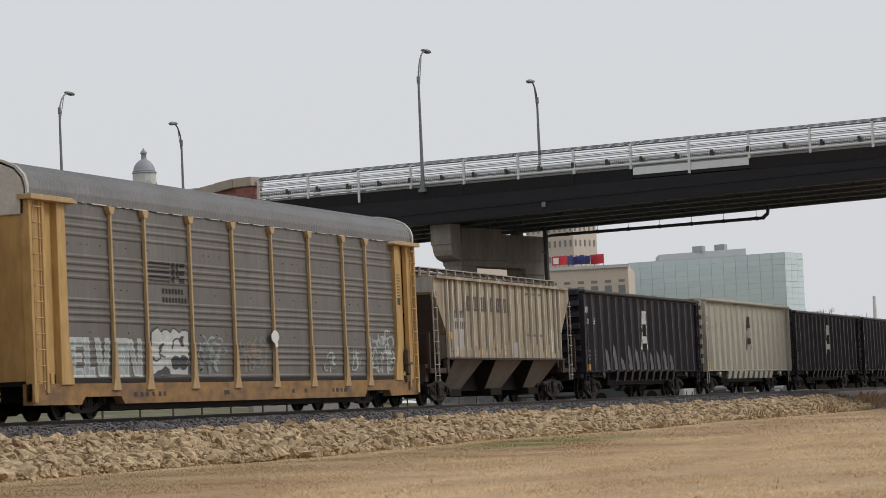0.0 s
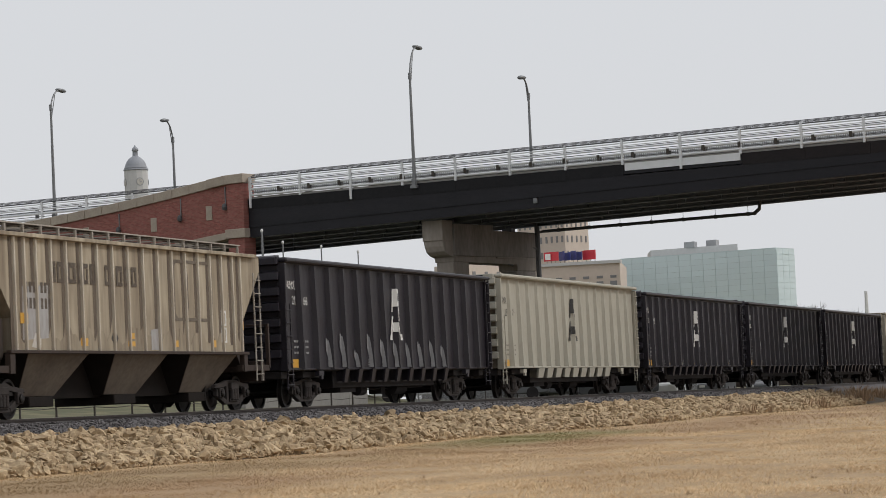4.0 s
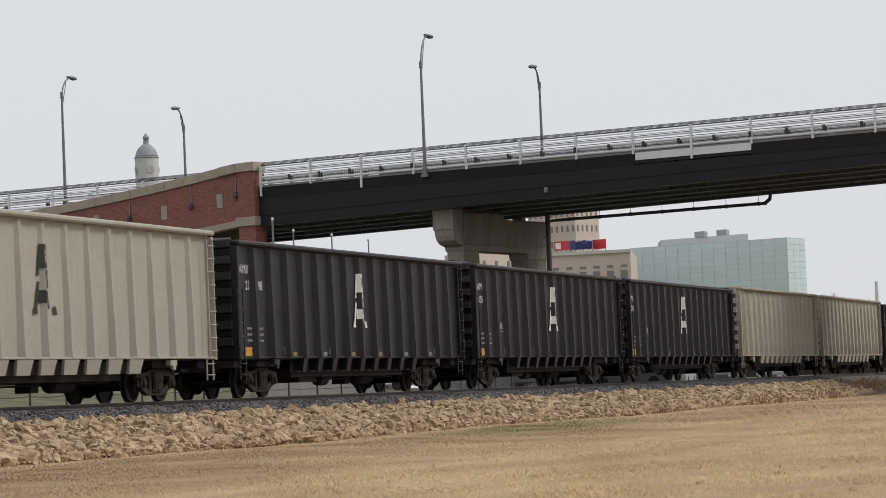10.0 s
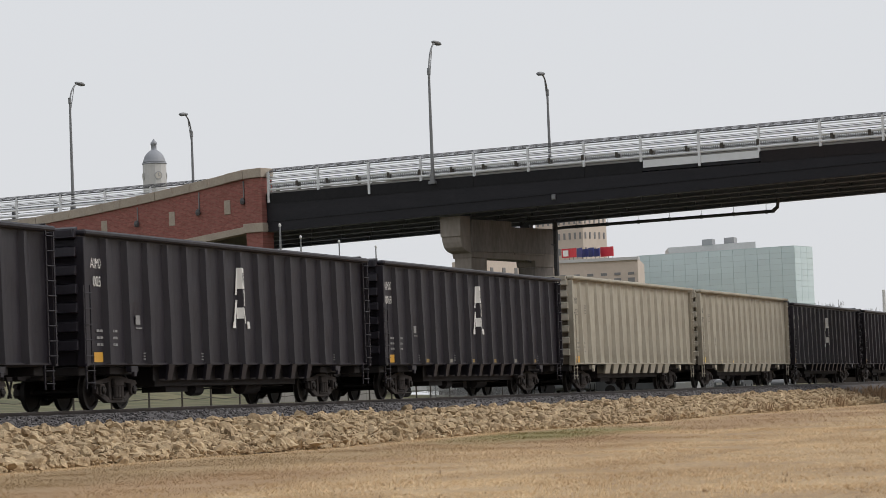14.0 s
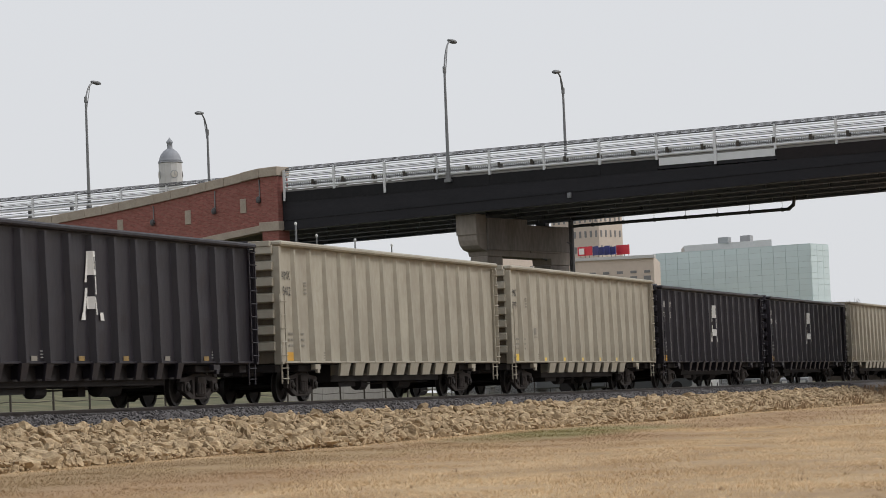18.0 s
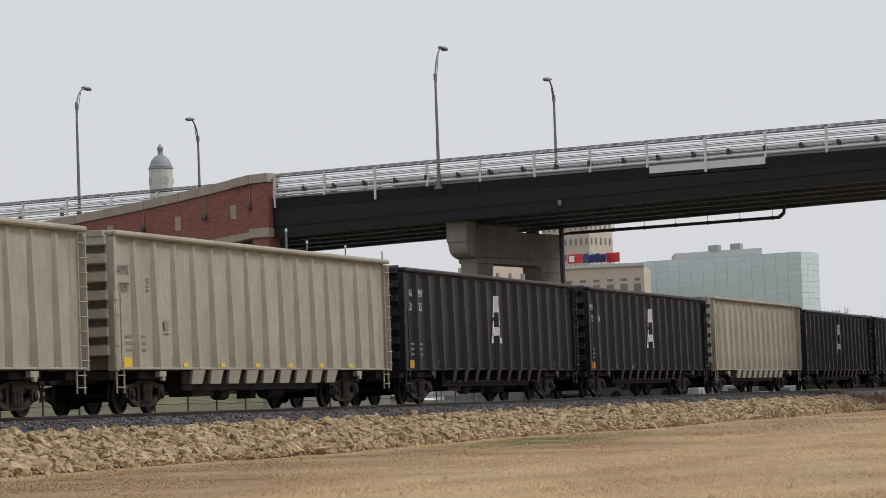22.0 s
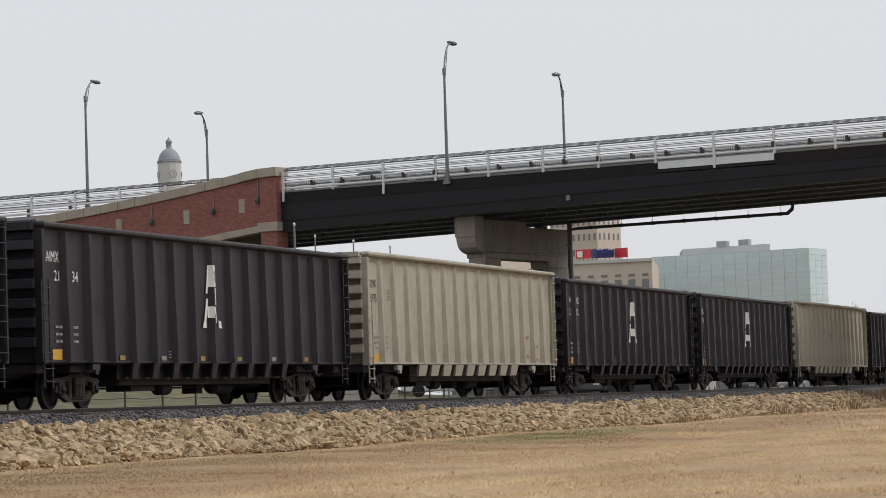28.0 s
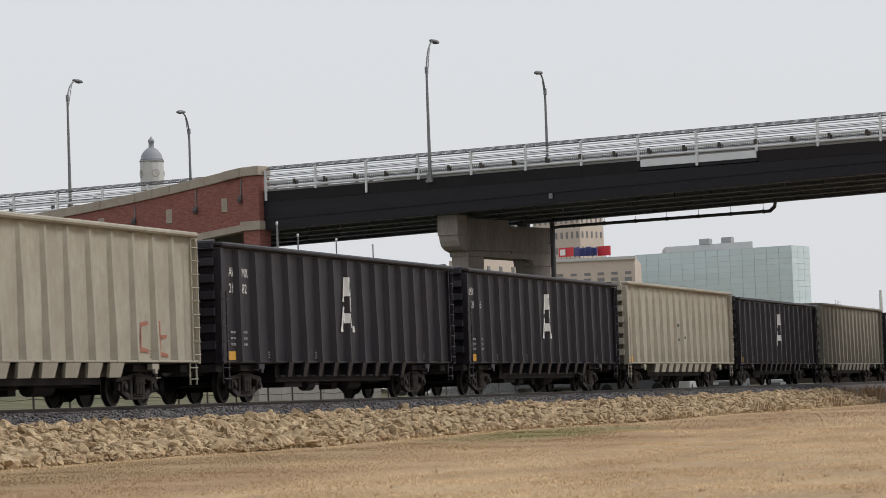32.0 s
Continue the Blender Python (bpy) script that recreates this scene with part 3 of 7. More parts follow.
for nm, hi, lo, y, u0, u1, mt in (("edge_beam", 12.5, 11.88, -0.062, DECK_U0, 14.1, edge_grey), ("edge_beam", 12.5, 11.95, -0.055, 14.1, 21.3, fascia_steel), ("edge_beam", 12.5, 11.88, -0.062, 21.3, DECK_U1, edge_brown), ("girder_plate", None, None, -0.045, DECK_U0, DECK_U1, fascia_steel)):
    bm = bmesh.new()
    if lo:
        k = max(1, round((u1 - u0) / 3.58))
        for j in range(k):
            a, b = u0 + (u1 - u0) * j / k, u0 + (u1 - u0) * (j + 1) / k - 0.012
            lap = y - 0.012 * (j % 2)
            slab(bm, [(a, hi), (a, lo), (b, lo), (b, hi)], lambda u, z, s: Vector((u, (lap, 0.0)[s], z)))
    else:
        slab(bm, [(u0, 11.95 if u0 > 14 else 11.88), (u0, bottom(u0)), (u1, bottom(u1)), (u1, 11.88)], lambda u, z, s: Vector((u, (y, 0.0)[s], z)))
        for lift, t_, out_ in ((0.58, 0.08, 0.05), (0.0, 0.05, 0.08)):
            fl = bmesh.new()
            slab(fl, [(u0, bottom(u0) + lift + t_), (u0, bottom(u0) + lift), (u1, bottom(u1) + lift), (u1, bottom(u1) + lift + t_)], lambda u, z, s: Vector((u, (y - out_, y - 0.002)[s], z)))
            part("flange", fl, fascia_steel, bridge, "black steel flange")
    part(nm, bm, mt, bridge, "dark stained edge beam" if lo else "black girder plate")
part("service_plate", boxed((8.36, 8.6, -0.16, -0.047, 10.78, 11.08)), rail_grey, bridge, "small grey service plate", 0.02)


for k in range(5):
    y = 0.5 + 2.9 * k
    u0, drop = DECK_U0 - SKEW * y, 0.009 * y
    bm = bmesh.new()
    for lo, hi, w_ in ((0.0, 0.05, 0.22), (0.05, None, 0.015)):
        slab(bm, [(u0, bottom(u0) - drop + lo), (DECK_U1, bottom(DECK_U1) - drop + lo), (DECK_U1, bottom(DECK_U1) - drop + hi if hi else 12.12), (u0, bottom(u0) - drop + hi if hi else 12.12)], lambda u, z, s: Vector((u, y + (-w_, w_)[s], z)))
    box(bm, u0, DECK_U1, y - 0.22, y + 0.22, 12.121, 12.17)
    for j in range(33):
        u = u0 + 1.0 + 2.25 * j
        if u < DECK_U1:
            box(bm, u - 0.012, u + 0.012, y - 0.14, y + 0.14, bottom(u) - drop + 0.052, 12.12)
    part("girder", bm, steel_girder, bridge, "dark steel plate girder, paled against the gloom under the deck")
bm = bmesh.new()
for k in range(16):
    u = DECK_U0 + 2.2 + 4.4 * k
    box(bm, u - 0.06, u + 0.06, 0.6, WIDE - 0.6, 11.0, 11.3)
part("cross_frames", bm, steel_girder, bridge)
part("repair_panel", boxed((14.2, 21.2, -0.11, -0.065, 12.13, 12.53)), rail_alu, bridge, "pale grey patch panel on the fascia")


def railing(parent, u0, u1, y, base, top, long_posts=()):
    h = top - base
    ob = None
    for f, r in ((0.115, 0.075), (0.40, 0.07), (0.63, 0.045), (0.76, 0.022), (0.87, 0.03)):
        bm = bmesh.new()
        rod(bm, (u0, y - 0.05, base + f * h), (u1, y - 0.05, base + f * h), r, n=8)
        bar = part("rail_bar" if ob else "railing", bm, rail_alu, ob or parent, "" if ob else "aluminium bridge railing")
        ob = ob or bar
    for f in (0.25, 0.51, 0.70):
        bm = bmesh.new()
        rod(bm, (u0, y - 0.02, base + f * h), (u1, y - 0.02, base + f * h), 0.02, n=6)
        part("cable", bm, rail_dark, ob, "thin dark cable")
    part("top_rail", boxed((u0, u1, y - 0.1, y + 0.02, top - 0.07, top)), rail_dark, ob, "dark flat top rail", 0.008)
    bm = bmesh.new()
    for j in range(3):
        rod(bm, (u0, y + 0.16 + 0.16 * j, top + 0.06 + 0.065 * j), (u1, y + 0.16 + 0.16 * j, top + 0.06 + 0.065 * j), 0.02, n=5)
    k = u0 + 0.45
    while k < u1:
        rod(bm, (k, y, top - 0.02), (k + 0.1, y + 0.5, top + 0.17), 0.018, n=5)
        k += 0.9
    part("wire_guard", bm, rail_dark, ob, "inward-leaning top wires")
    short = finish(boxed((-0.06, 0.06, -0.16, -0.101, base - 0.12, top - 0.02), (-0.04, 0.04, -0.101, 0.0, base - 0.1, top - 0.08)), "post", rail_alu)
    tall = finish(boxed((-0.07, 0.07, -0.17, -0.101, base - 0.62, top - 0.02), (-0.04, 0.04, -0.101, 0.0, base - 0.1, top - 0.08)), "post", rail_alu)
    u, k = u0 + 0.12, 0
    while u < u1:
        again("post", tall if k in long_posts else short, ob, pose(u, y, 0))
        u += 3.58
        k += 1
    return ob


near_rail = railing(bridge, -11.1, DECK_U1, 0.0, 12.58, 13.80, (0, 2, 8, 14))
bm = bmesh.new()
rod(bm, (0, -0.03, 12.66), (0, -0.03, 13.08), 0.02, n=5)
picket = finish(bm, "picket", rail_grey)
for k in range(290):
    again("picket", picket, near_rail, pose(-10.9 + 0.13 * k, 0, 0))
bm = bmesh.new()
for k in range(290, 400):
    rod(bm, (-10.9 + 0.13 * k, -0.03, 12.66), (-10.9 + 0.13 * k, -0.03, 13.08), 0.02, n=5)
tagged(part("picket", bm, rail_grey, near_rail), kind="stuff")
stub = finish(boxed((-0.09, 0.09, 0.02, 0.12, 12.62, 13.06), (-0.09, 0.09, -0.165, -0.155, 12.82, 13.12)), "stub_post", fence_mat, 0.01)
for k in range(26):
    again("stub_post", stub, near_rail, pose(-8.9 + 2.15 * k, 0, 0), "short dark inner post")
far_rail = railing(bridge, -11.1, DECK_U1, 0.0, 12.58, 13.80)
far_rail.matrix_basis = pose(DECK_U1 - 11.1, WIDE, 0, 0, 0, 180)


def guardrail(u0, u1, y, face):
    g = thing("guardrail", "galvanized guardrail on dark posts between the bridge lanes", "guardrail", BRIDGE)
    bm = bmesh.new()
    prof = [(0, 0.0), (0.05, 0.06), (0.0, 0.12), (0.05, 0.18), (0.0, 0.24), (-0.012, 0.24), (0.038, 0.18), (-0.012, 0.12), (0.038, 0.06), (-0.012, 0.0)]
    slab(bm, prof, lambda a, b, s: Vector(((u0, u1)[s], y + face * a, 13.46 + b * 0.8)))
    part("beam", bm, rail_alu, g)
    pm = finish(boxed((-0.1, 0.1, -0.08, 0.08, 12.47, 13.7)), "post", rail_dark)
    u = u0 + 1.6
    while u < u1:
        again("post", pm, g, pose(u, y - 0.09 * face, 0))
        u += 3.58
    return g


guardrail(-60, DECK_U1, 6.9, -1)


def pier(u):
    p = thing("bridge_pier", "weathered concrete hammerhead bridge pier", "pier", BRIDGE @ pose(u, 0, 0), "bridge piers")
    bm = bmesh.new()
    out = [(0.9, 9.9), (0.9, 9.25), (0.95, 8.9), (1.1, 8.6), (1.4, 8.4), (2.0, 8.3), (2.0, 8.02), (3.7, 8.02), (9.0, 7.99), (9.0, 7.6), (11.2, 7.6), (11.2, 9.9)]
    slab(bm, out, lambda y, z, s: Vector(((0.0, 1.30)[s], y, z)))
    part("pier_cap", bm, pier_concrete, p, "", 0.03)
    part("end_block", boxed((-0.03, 1.34, 0.82, 1.9, 9.22, 10.38)), pier_concrete, p, "", 0.02)
    part("cap_step", boxed((0.0, 1.42, 1.95, 6.3, 8.35, 10.2)), pier_shade, p, "concrete darkened for shade under the deck", 0.03)
    part("ledge", boxed((1.30, 1.41, 6.6, 9.9, 8.28, 8.38)), pier_concrete, p, "", 0.015)
    part("cap_end", boxed((0.02, 1.345, 6.3, 11.15, 8.38, 9.85)), pier_shade, p, "concrete darkened for shade under the deck", 0.03)
    for y0, y1 in ((2.0, 3.7), (9.0, 11.2)):
        part("column", boxed((0.1, 1.25, y0, y1, -1.6, 7.61 if y0 > 5 else 8.03)), pier_shade if y0 > 5 else pier_concrete, p, "", 0.04)
    bearing = finish(boxed((0.35, 1.0, -0.22, 0.22, 9.9, 10.12)), "bearing", steel_girder)
    for k in (3,):
        again("bearing", bearing, p, pose(0, 0.5 + 2.9 * k, 0))
    return p


pier(0.36)
pier(46.0)


def drain():
    d = thing("drain_pipe", "dark drain pipe hung under the bridge", "pipe", BRIDGE)
    bm = bmesh.new()
    y, z = 11.75, 9.98
    rod(bm, (1.7, 11.4, z - 0.06), (2.1, y, z), 0.085)
    rod(bm, (2.05, y, z), (16.1, y, z + 0.05), 0.095)
    rod(bm, (16.0, y, z + 0.05), (16.35, y, z + 0.3), 0.11)
    rod(bm, (16.32, y, z + 0.25), (16.4, y, 10.75), 0.1)
    part("pipe", bm, rail_dark, d)
    bm = bmesh.new()
    rod(bm, (1.7, 11.4, 0.0), (1.7, 11.4, 10.3), 0.16)
    rod(bm, (1.5, 9.0, 9.3), (1.7, 11.4, 8.9), 0.06)
    rod(bm, (1.5, 4.0, 8.9), (1.6, 8.6, 7.9), 0.07)
    part("downpipe", bm, rail_dark, d)
    hang = finish(boxed((-0.03, 0.03, y - 0.12, y + 0.12, 9.87, 10.1), (-0.008, 0.008, y - 0.008, y + 0.008, 10.1, 10.5)), "hanger", rail_dark)
    for k in range(7):
        again("hanger", hang, d, pose(3.0 + 2.1 * k, 0, 0.007 * k))


drain()

# approach road and brick retaining wall
part_road = thing("approach_road", "embanked approach road behind the brick wall", "road", BRIDGE, kind="structure")
for nm, y0, y1, z0, z1, mt in (("road_fill", 6.0, WIDE, -2.2, 12.35, deck_concrete), ("road_slab", 0.65, 5.995, 11.6, 12.35, deck_concrete), ("road_surface", 2.2, WIDE - 2.2, 12.354, 12.5, asphalt)):
    bm = bmesh.new()
    slab(bm, [(-95, y0), (DECK_U0 - 0.02 - SKEW * y0, y0), (DECK_U0 - 0.02 - SKEW * y1, y1), (-95, y1)], lambda u, y, s: Vector((u, y, (z0, z1)[s])))
    part(nm, bm, mt, part_road)
railing(part_road, -60, -11.6, 0.85, 12.4, 13.62)
bridge_seat = part("bridge_seat", boxed((DECK_U1 - 3.0, DECK_U1 + 1.0, 0.2, WIDE - 0.2, -2.2, 10.9)), pier_concrete, part_road, "plain concrete abutment")

COPING = [(-11.3, 14.02), (-12.5, 13.99), (-13.6, 13.86), (-15.4, 13.62), (-17.7, 13.34), (-20.5, 13.02), (-24.3, 12.64), (-28.0, 12.34), (-31.2, 12.06), (-36, 11.7), (-48, 10.9)]


def top_at(u):
    return float(np.interp(-u, [-a for a, _ in COPING], [b for _, b in COPING]))


brick_wall = thing("brick_wall", "red brick retaining wall with buff stone coping and bands", "wall", BRIDGE, kind="structure")
bm = bmesh.new()
outline = [(-12.4, 10.3)] + [(u, z - 0.52) for u, z in COPING[1:]] + [(-48, -2.2), (-21.5, -2.2), (-21.5, 9.4), (-17.5, 9.8)]
slab(bm, outline, lambda u, z, s: Vector((u, (-0.35, 0.6)[s], z)))
part("brickwork", bm, brick_mat, brick_wall, "red brickwork")
bm = boxed((-12.45, -11.25, -0.47, 0.6, -2.2, 13.46))
part("pilaster", bm, brick_mat, brick_wall, "projecting red brick end pier")
u = -11.15
while u > -46:
    step = 1.35
    a, b = u, max(u - step + 0.015, -46)
    za, zb = top_at(min(a, -11.3)), top_at(b)
    bm = bmesh.new()
    proud = -0.62 if u > -12.6 else -0.48
    slab(bm, [(a, za), (a, za - 0.54), (b, zb - 0.54), (b, zb)], lambda p, q, s: Vector((p, (proud, 0.64)[s], q)))
    part("coping_stone", bm, coping_mat, brick_wall, "", 0.02)
    u -= step
bm = bmesh.new()
slab(bm, [(-11.15, 10.78), (-12.6, 10.78), (-12.6, 10.24), (-11.15, 10.24)], lambda p, q, s: Vector((p, (-0.6, 0.3)[s], q)))
part("stone_block", bm, coping_mat, brick_wall, "buff stone block at the corner", 0.02)
bm = bmesh.new()
slab(bm, [(-12.61, 10.62), (-12.61, 10.22), (-17.5, 9.72), (-26, 9.0), (-26, 9.4), (-17.5, 10.12)], lambda p, q, s: Vector((p, (-0.46, 0.3)[s], q)))
part("stone_band", bm, coping_mat, brick_wall, "buff stone band", 0.015)
tablet = finish(boxed((-0.22, 0.22, -0.40, -0.30, -0.42, 0.42)), "stone_tablet", coping_mat, 0.015)
for u, z in ((-13.87, 11.86), (-18.05, 11.46), (-23.3, 11.25)):
    again("stone_tablet", tablet, brick_wall, pose(u, 0, z))


def wall_light(u, z, up):
    w_ = thing("wall_light", "small dark wall lantern with conduit on the brick wall", "wall light", BRIDGE @ pose(u, -0.36, z), "wall lights")
    bm = bmesh.new()
    lathe(bm, [(0.05, -0.2), (0.13, -0.16), (0.16, 0.0), (0.12, 0.14), (0.04, 0.2)], 10, pose(0, -0.16, 0))
    part("lantern", bm, rail_dark, w_)
    part("conduit", boxed((-0.03, 0.03, -0.05, 0.0, 0.1, up)), lamp_metal, w_)


wall_light(-12.62, 12.14, 1.2)
wall_light(-15.96, 11.7, 1.2)
wall_light(-20.67, 11.32, 1.0)


def street_lamp(u, y, z0, reach, head_u, head_z, top_z):
    s = thing("street_lamp", "tall grey steel street lamp with curved arm on the bridge", "street lamp", BRIDGE @ pose(u, y, 0), "street lamps on the bridge")
    bm = bmesh.new()
    rod(bm, (0, 0, z0), (0, 0, top_z), 0.11, 0.065, 10)
    part("pole", bm, lamp_metal, s)
    part("bracket", boxed((-0.22, 0.22, -0.16, 0.2, z0 - 0.05, z0 + 0.12), (-0.13, 0.13, -0.13, 0.1, z0 + 0.1, z0 + 0.5)), lamp_metal, s, "", 0.01)
    part("cap", boxed((-0.085, 0.085, -0.085, 0.085, top_z - 0.25, top_z + 0.15)), lamp_metal, s, "", 0.03)
    bm = bmesh.new()
    pts = []
    for k in range(9):
        f = k / 8
        pts.append(Vector((head_u * f ** 1.4, reach * f ** 1.5, top_z - 0.2 + (head_z - top_z + 0.2) * math.sin(f * math.pi / 2) ** 0.9)))
    for a, b in zip(pts, pts[1:]):
        rod(bm, a, b, 0.05)
    rod(bm, Vector((0, 0, top_z - 0.9)), pts[5], 0.025)
    part("arm", bm, lamp_metal, s)
    bm = bmesh.new()
    lathe(bm, [(0.03, -0.42), (0.10, -0.38), (0.15, -0.1), (0.17, 0.25), (0.10, 0.5), (0.04, 0.54)], 10)
    d = Vector((head_u * 0.5, reach, -0.1)).normalized()
    m = Matrix.Translation(pts[-1]) @ d.to_track_quat("Z", "Y").to_matrix().to_4x4() @ Matrix.Diagonal((1.25, 0.75, 1, 1))
    bmesh.ops.transform(bm, matrix=m, verts=bm.verts)
    part("lamp_head", bm, lamp_metal, s, "grey cobra lamp head", smooth=True)
    return s


for u, y, z0, reach, hu, hz, tz in ((0.58, -0.12, 12.28, 1.5, -0.4, 20.45, 18.7), (-26.85, 1.0, 12.4, 1.4, -0.35, 20.65, 19.5), (0.95, 12.4, 12.28, -1.4, 0.45, 19.25, 18.3), (-26.1, 12.3, 12.4, -1.4, 0.5, 19.1, 18.0)):
    street_lamp(u, y, z0, reach, hu, hz, tz)

# ---- town behind ----
def spot(az, dist, z=0.0):
    return Vector((-dist * math.sin(radians(az)), dist * math.cos(radians(az)), z))


def house(name, label, corners, low, high, material, cat="building"):
    """corners: plan points in order, seen first; walls as one part, roof as another."""
    h = thing(name, label, cat)
    bm = bmesh.new()
    slab(bm, [(p.x, p.y) for p in corners], lambda a, b, s: Vector((a, b, (low, high)[s])))
    part("wall", bm, material, h)
    return h


def facade(parent, a, b, zs, count, w_, h_, material, name="window", inset=0.06, skip=(), wave=0.0):
    """Rows of panes on the wall from a to b, standing just off it."""
    d = b - a
    long = d.length
    d.normalize()
    out = Vector((d.y, -d.x, 0))
    if out.dot(-a) < 0:
        out = -out
    turn = math.degrees(math.atan2(d.y, d.x))
    mesh = finish(boxed((-w_ / 2, w_ / 2, -0.05, 0.05, -h_ / 2, h_ / 2)), name, material)
    for j, z in enumerate(zs):
        for k in range(count):
            if (j, k) in skip:
                continue
            p = a + d * (long * (k + 0.5) / count) + out * inset
            again(name, mesh, parent, pose(p.x, p.y, z + wave * math.sin(k * 2.3), 0, 0, turn))


def rise(el, dist):
    return EYE_Z + dist * math.tan(radians(el))


# glass office block
gl, gc, gr = spot(13.781, 616), spot(10.754, 600), spot(10.408, 609)
roof_z = rise(2.711, 600)
glass_block = house("office_building", "pale green glass office block", [gl, gc, gr, gr + (gl - gc)], -1, roof_z, mullion_mat)
rows_ = [roof_z - 0.75 - 1.16 * k for k in range(15)]
facade(glass_block, gl, gc, rows_, 13, (gc - gl).length / 13 - 0.09, 1.09, glass_mat, "glass_pane", 0.03)
facade(glass_block, gc, gr, rows_, 3, (gr - gc).length / 3 - 0.09, 1.09, glass_mat, "glass_pane", 0.03)
bm = bmesh.new()
pl, pr = spot(13.18, 622), spot(11.492, 612)
slab(bm, [(pl.x, pl.y), (pr.x, pr.y), (pr.x - 4, pr.y + 14), (pl.x - 4, pl.y + 14)], lambda a, b, s: Vector((a, b, (roof_z, rise(2.805, 615))[s])))
part("penthouse", bm, grey_stone, glass_block, "pale roof plant storey")
for a0, a1, e in ((12.527, 12.33, 2.91), (12.099, 11.903, 2.925)):
    pl, pr = spot(a0, 618), spot(a1, 616)
    bm = bmesh.new()
    slab(bm, [(pl.x, pl.y), (pr.x, pr.y), (pr.x, pr.y + 3), (pl.x, pl.y + 3)], lambda a, b, s: Vector((a, b, (rise(2.80, 615), rise(e, 616))[s])))
    part("roof_unit", bm, roof_grey, glass_block, "grey roof plant unit", 0.05)

# low tan building and the tall one behind it
tl, tr = spot(16.95, 572), spot(13.79, 566)
tan_z = rise(2.60, 566)
low_block = house("masonry_building", "low pale tan masonry building with dark windows", [tl, tr, tr + Vector((-6, 30, 0)), tl + Vector((-6, 30, 0))], -1, tan_z, tan_stone)
na, nb = spot(17.0, 553), spot(16.05, 566)
side_block = house("masonry_building", "small pale beige masonry building with flat roof", [na, nb, nb + Vector((-6, 6, 0)), na + Vector((-6, 6, 0))], -1, rise(2.69, 553), tan_stone)
facade(side_block, na, nb, [rise(2.69, 553) - 1.9], 4, 0.9, 1.1, window_far)
facade(low_block, tl, tr, [tan_z - 4.6], 12, 1.35, 1.75, window_far)
facade(low_block, tl, tr, [tan_z - 2.9], 12, 1.2, 0.5, window_far)
facade(low_block, tl, tr, [tan_z - 8.2], 12, 1.35, 1.9, window_far)
bm = bmesh.new()
ta, tb = tl + Vector((0, -0.5, 0)), tr + Vector((0.3, -0.5, 0))
slab(bm, [(ta.x, ta.y), (tb.x, tb.y), (tb.x, tb.y + 1.2), (ta.x, ta.y + 1.2)], lambda a, b, s: Vector((a, b, (tan_z - 0.35, tan_z + 0.25)[s])))
part("cornice", bm, grey_stone, low_block, "pale stone cornice")

ba, bb, bc = spot(15.75, 640), spot(14.83, 632), spot(14.38, 638)
bank_z = rise(4.15, 636)
tall_block = house("tower_building", "tall tan masonry tower block with narrow windows", [ba, bb, bc, bc + Vector((-4, 16, 0)), ba + Vector((-4, 16, 0))], -1, bank_z, tan_stone)
zs_ = [bank_z - 2.2 - 3.3 * k for k in range(8)]
facade(tall_block, ba, bb, zs_, 9, 0.5, 1.4, window_far)
facade(tall_block, bb, bc, zs_, 5, 0.45, 1.4, window_far)

roof_sign = thing("roof_sign", "red and blue illuminated company sign on a rooftop", "sign")
for a0, a1, e0, e1, mt in ((15.26, 14.98, 2.66, 2.835, sign_red), *((14.965 - 0.112 * k, 14.965 - 0.112 * k - 0.104, 2.66, 2.835 - 0.02 * (k % 2), sign_blue) for k in range(4)), (14.505, 14.256, 2.655, 2.84, sign_red)):
    p0, p1 = spot(a0, 580), spot(a1, 578)
    bm = bmesh.new()
    slab(bm, [(p0.x, p0.y), (p1.x, p1.y), (p1.x, p1.y + 0.4), (p0.x, p0.y + 0.4)], lambda a, b, s: Vector((a, b, (rise(e0, 579), rise(e1, 579))[s])))
    part("sign_panel", bm, mt, roof_sign)
for a0, a1, e0, e1 in ((15.235, 15.135, 2.685, 2.80), (15.115, 15.005, 2.685, 2.80)):
    p0, p1 = spot(a0, 579.0), spot(a1, 578.6)
    bm = bmesh.new()
    slab(bm, [(p0.x, p0.y), (p1.x, p1.y), (p1.x, p1.y + 0.3), (p0.x, p0.y + 0.3)], lambda a, b, s: Vector((a, b, (rise(e0, 579), rise(e1, 579))[s])))
    part("white_mark", bm, white_paint, roof_sign, "white bars")
bm = bmesh.new()
for k in range(12):
    p = spot(15.2 - k * 0.085, 580.5)
    rod(bm, (p.x, p.y, tan_z - 0.1), (p.x, p.y, rise(2.7, 579)), 0.06, n=5)
part("sign_frame", bm, rail_dark, roof_sign)


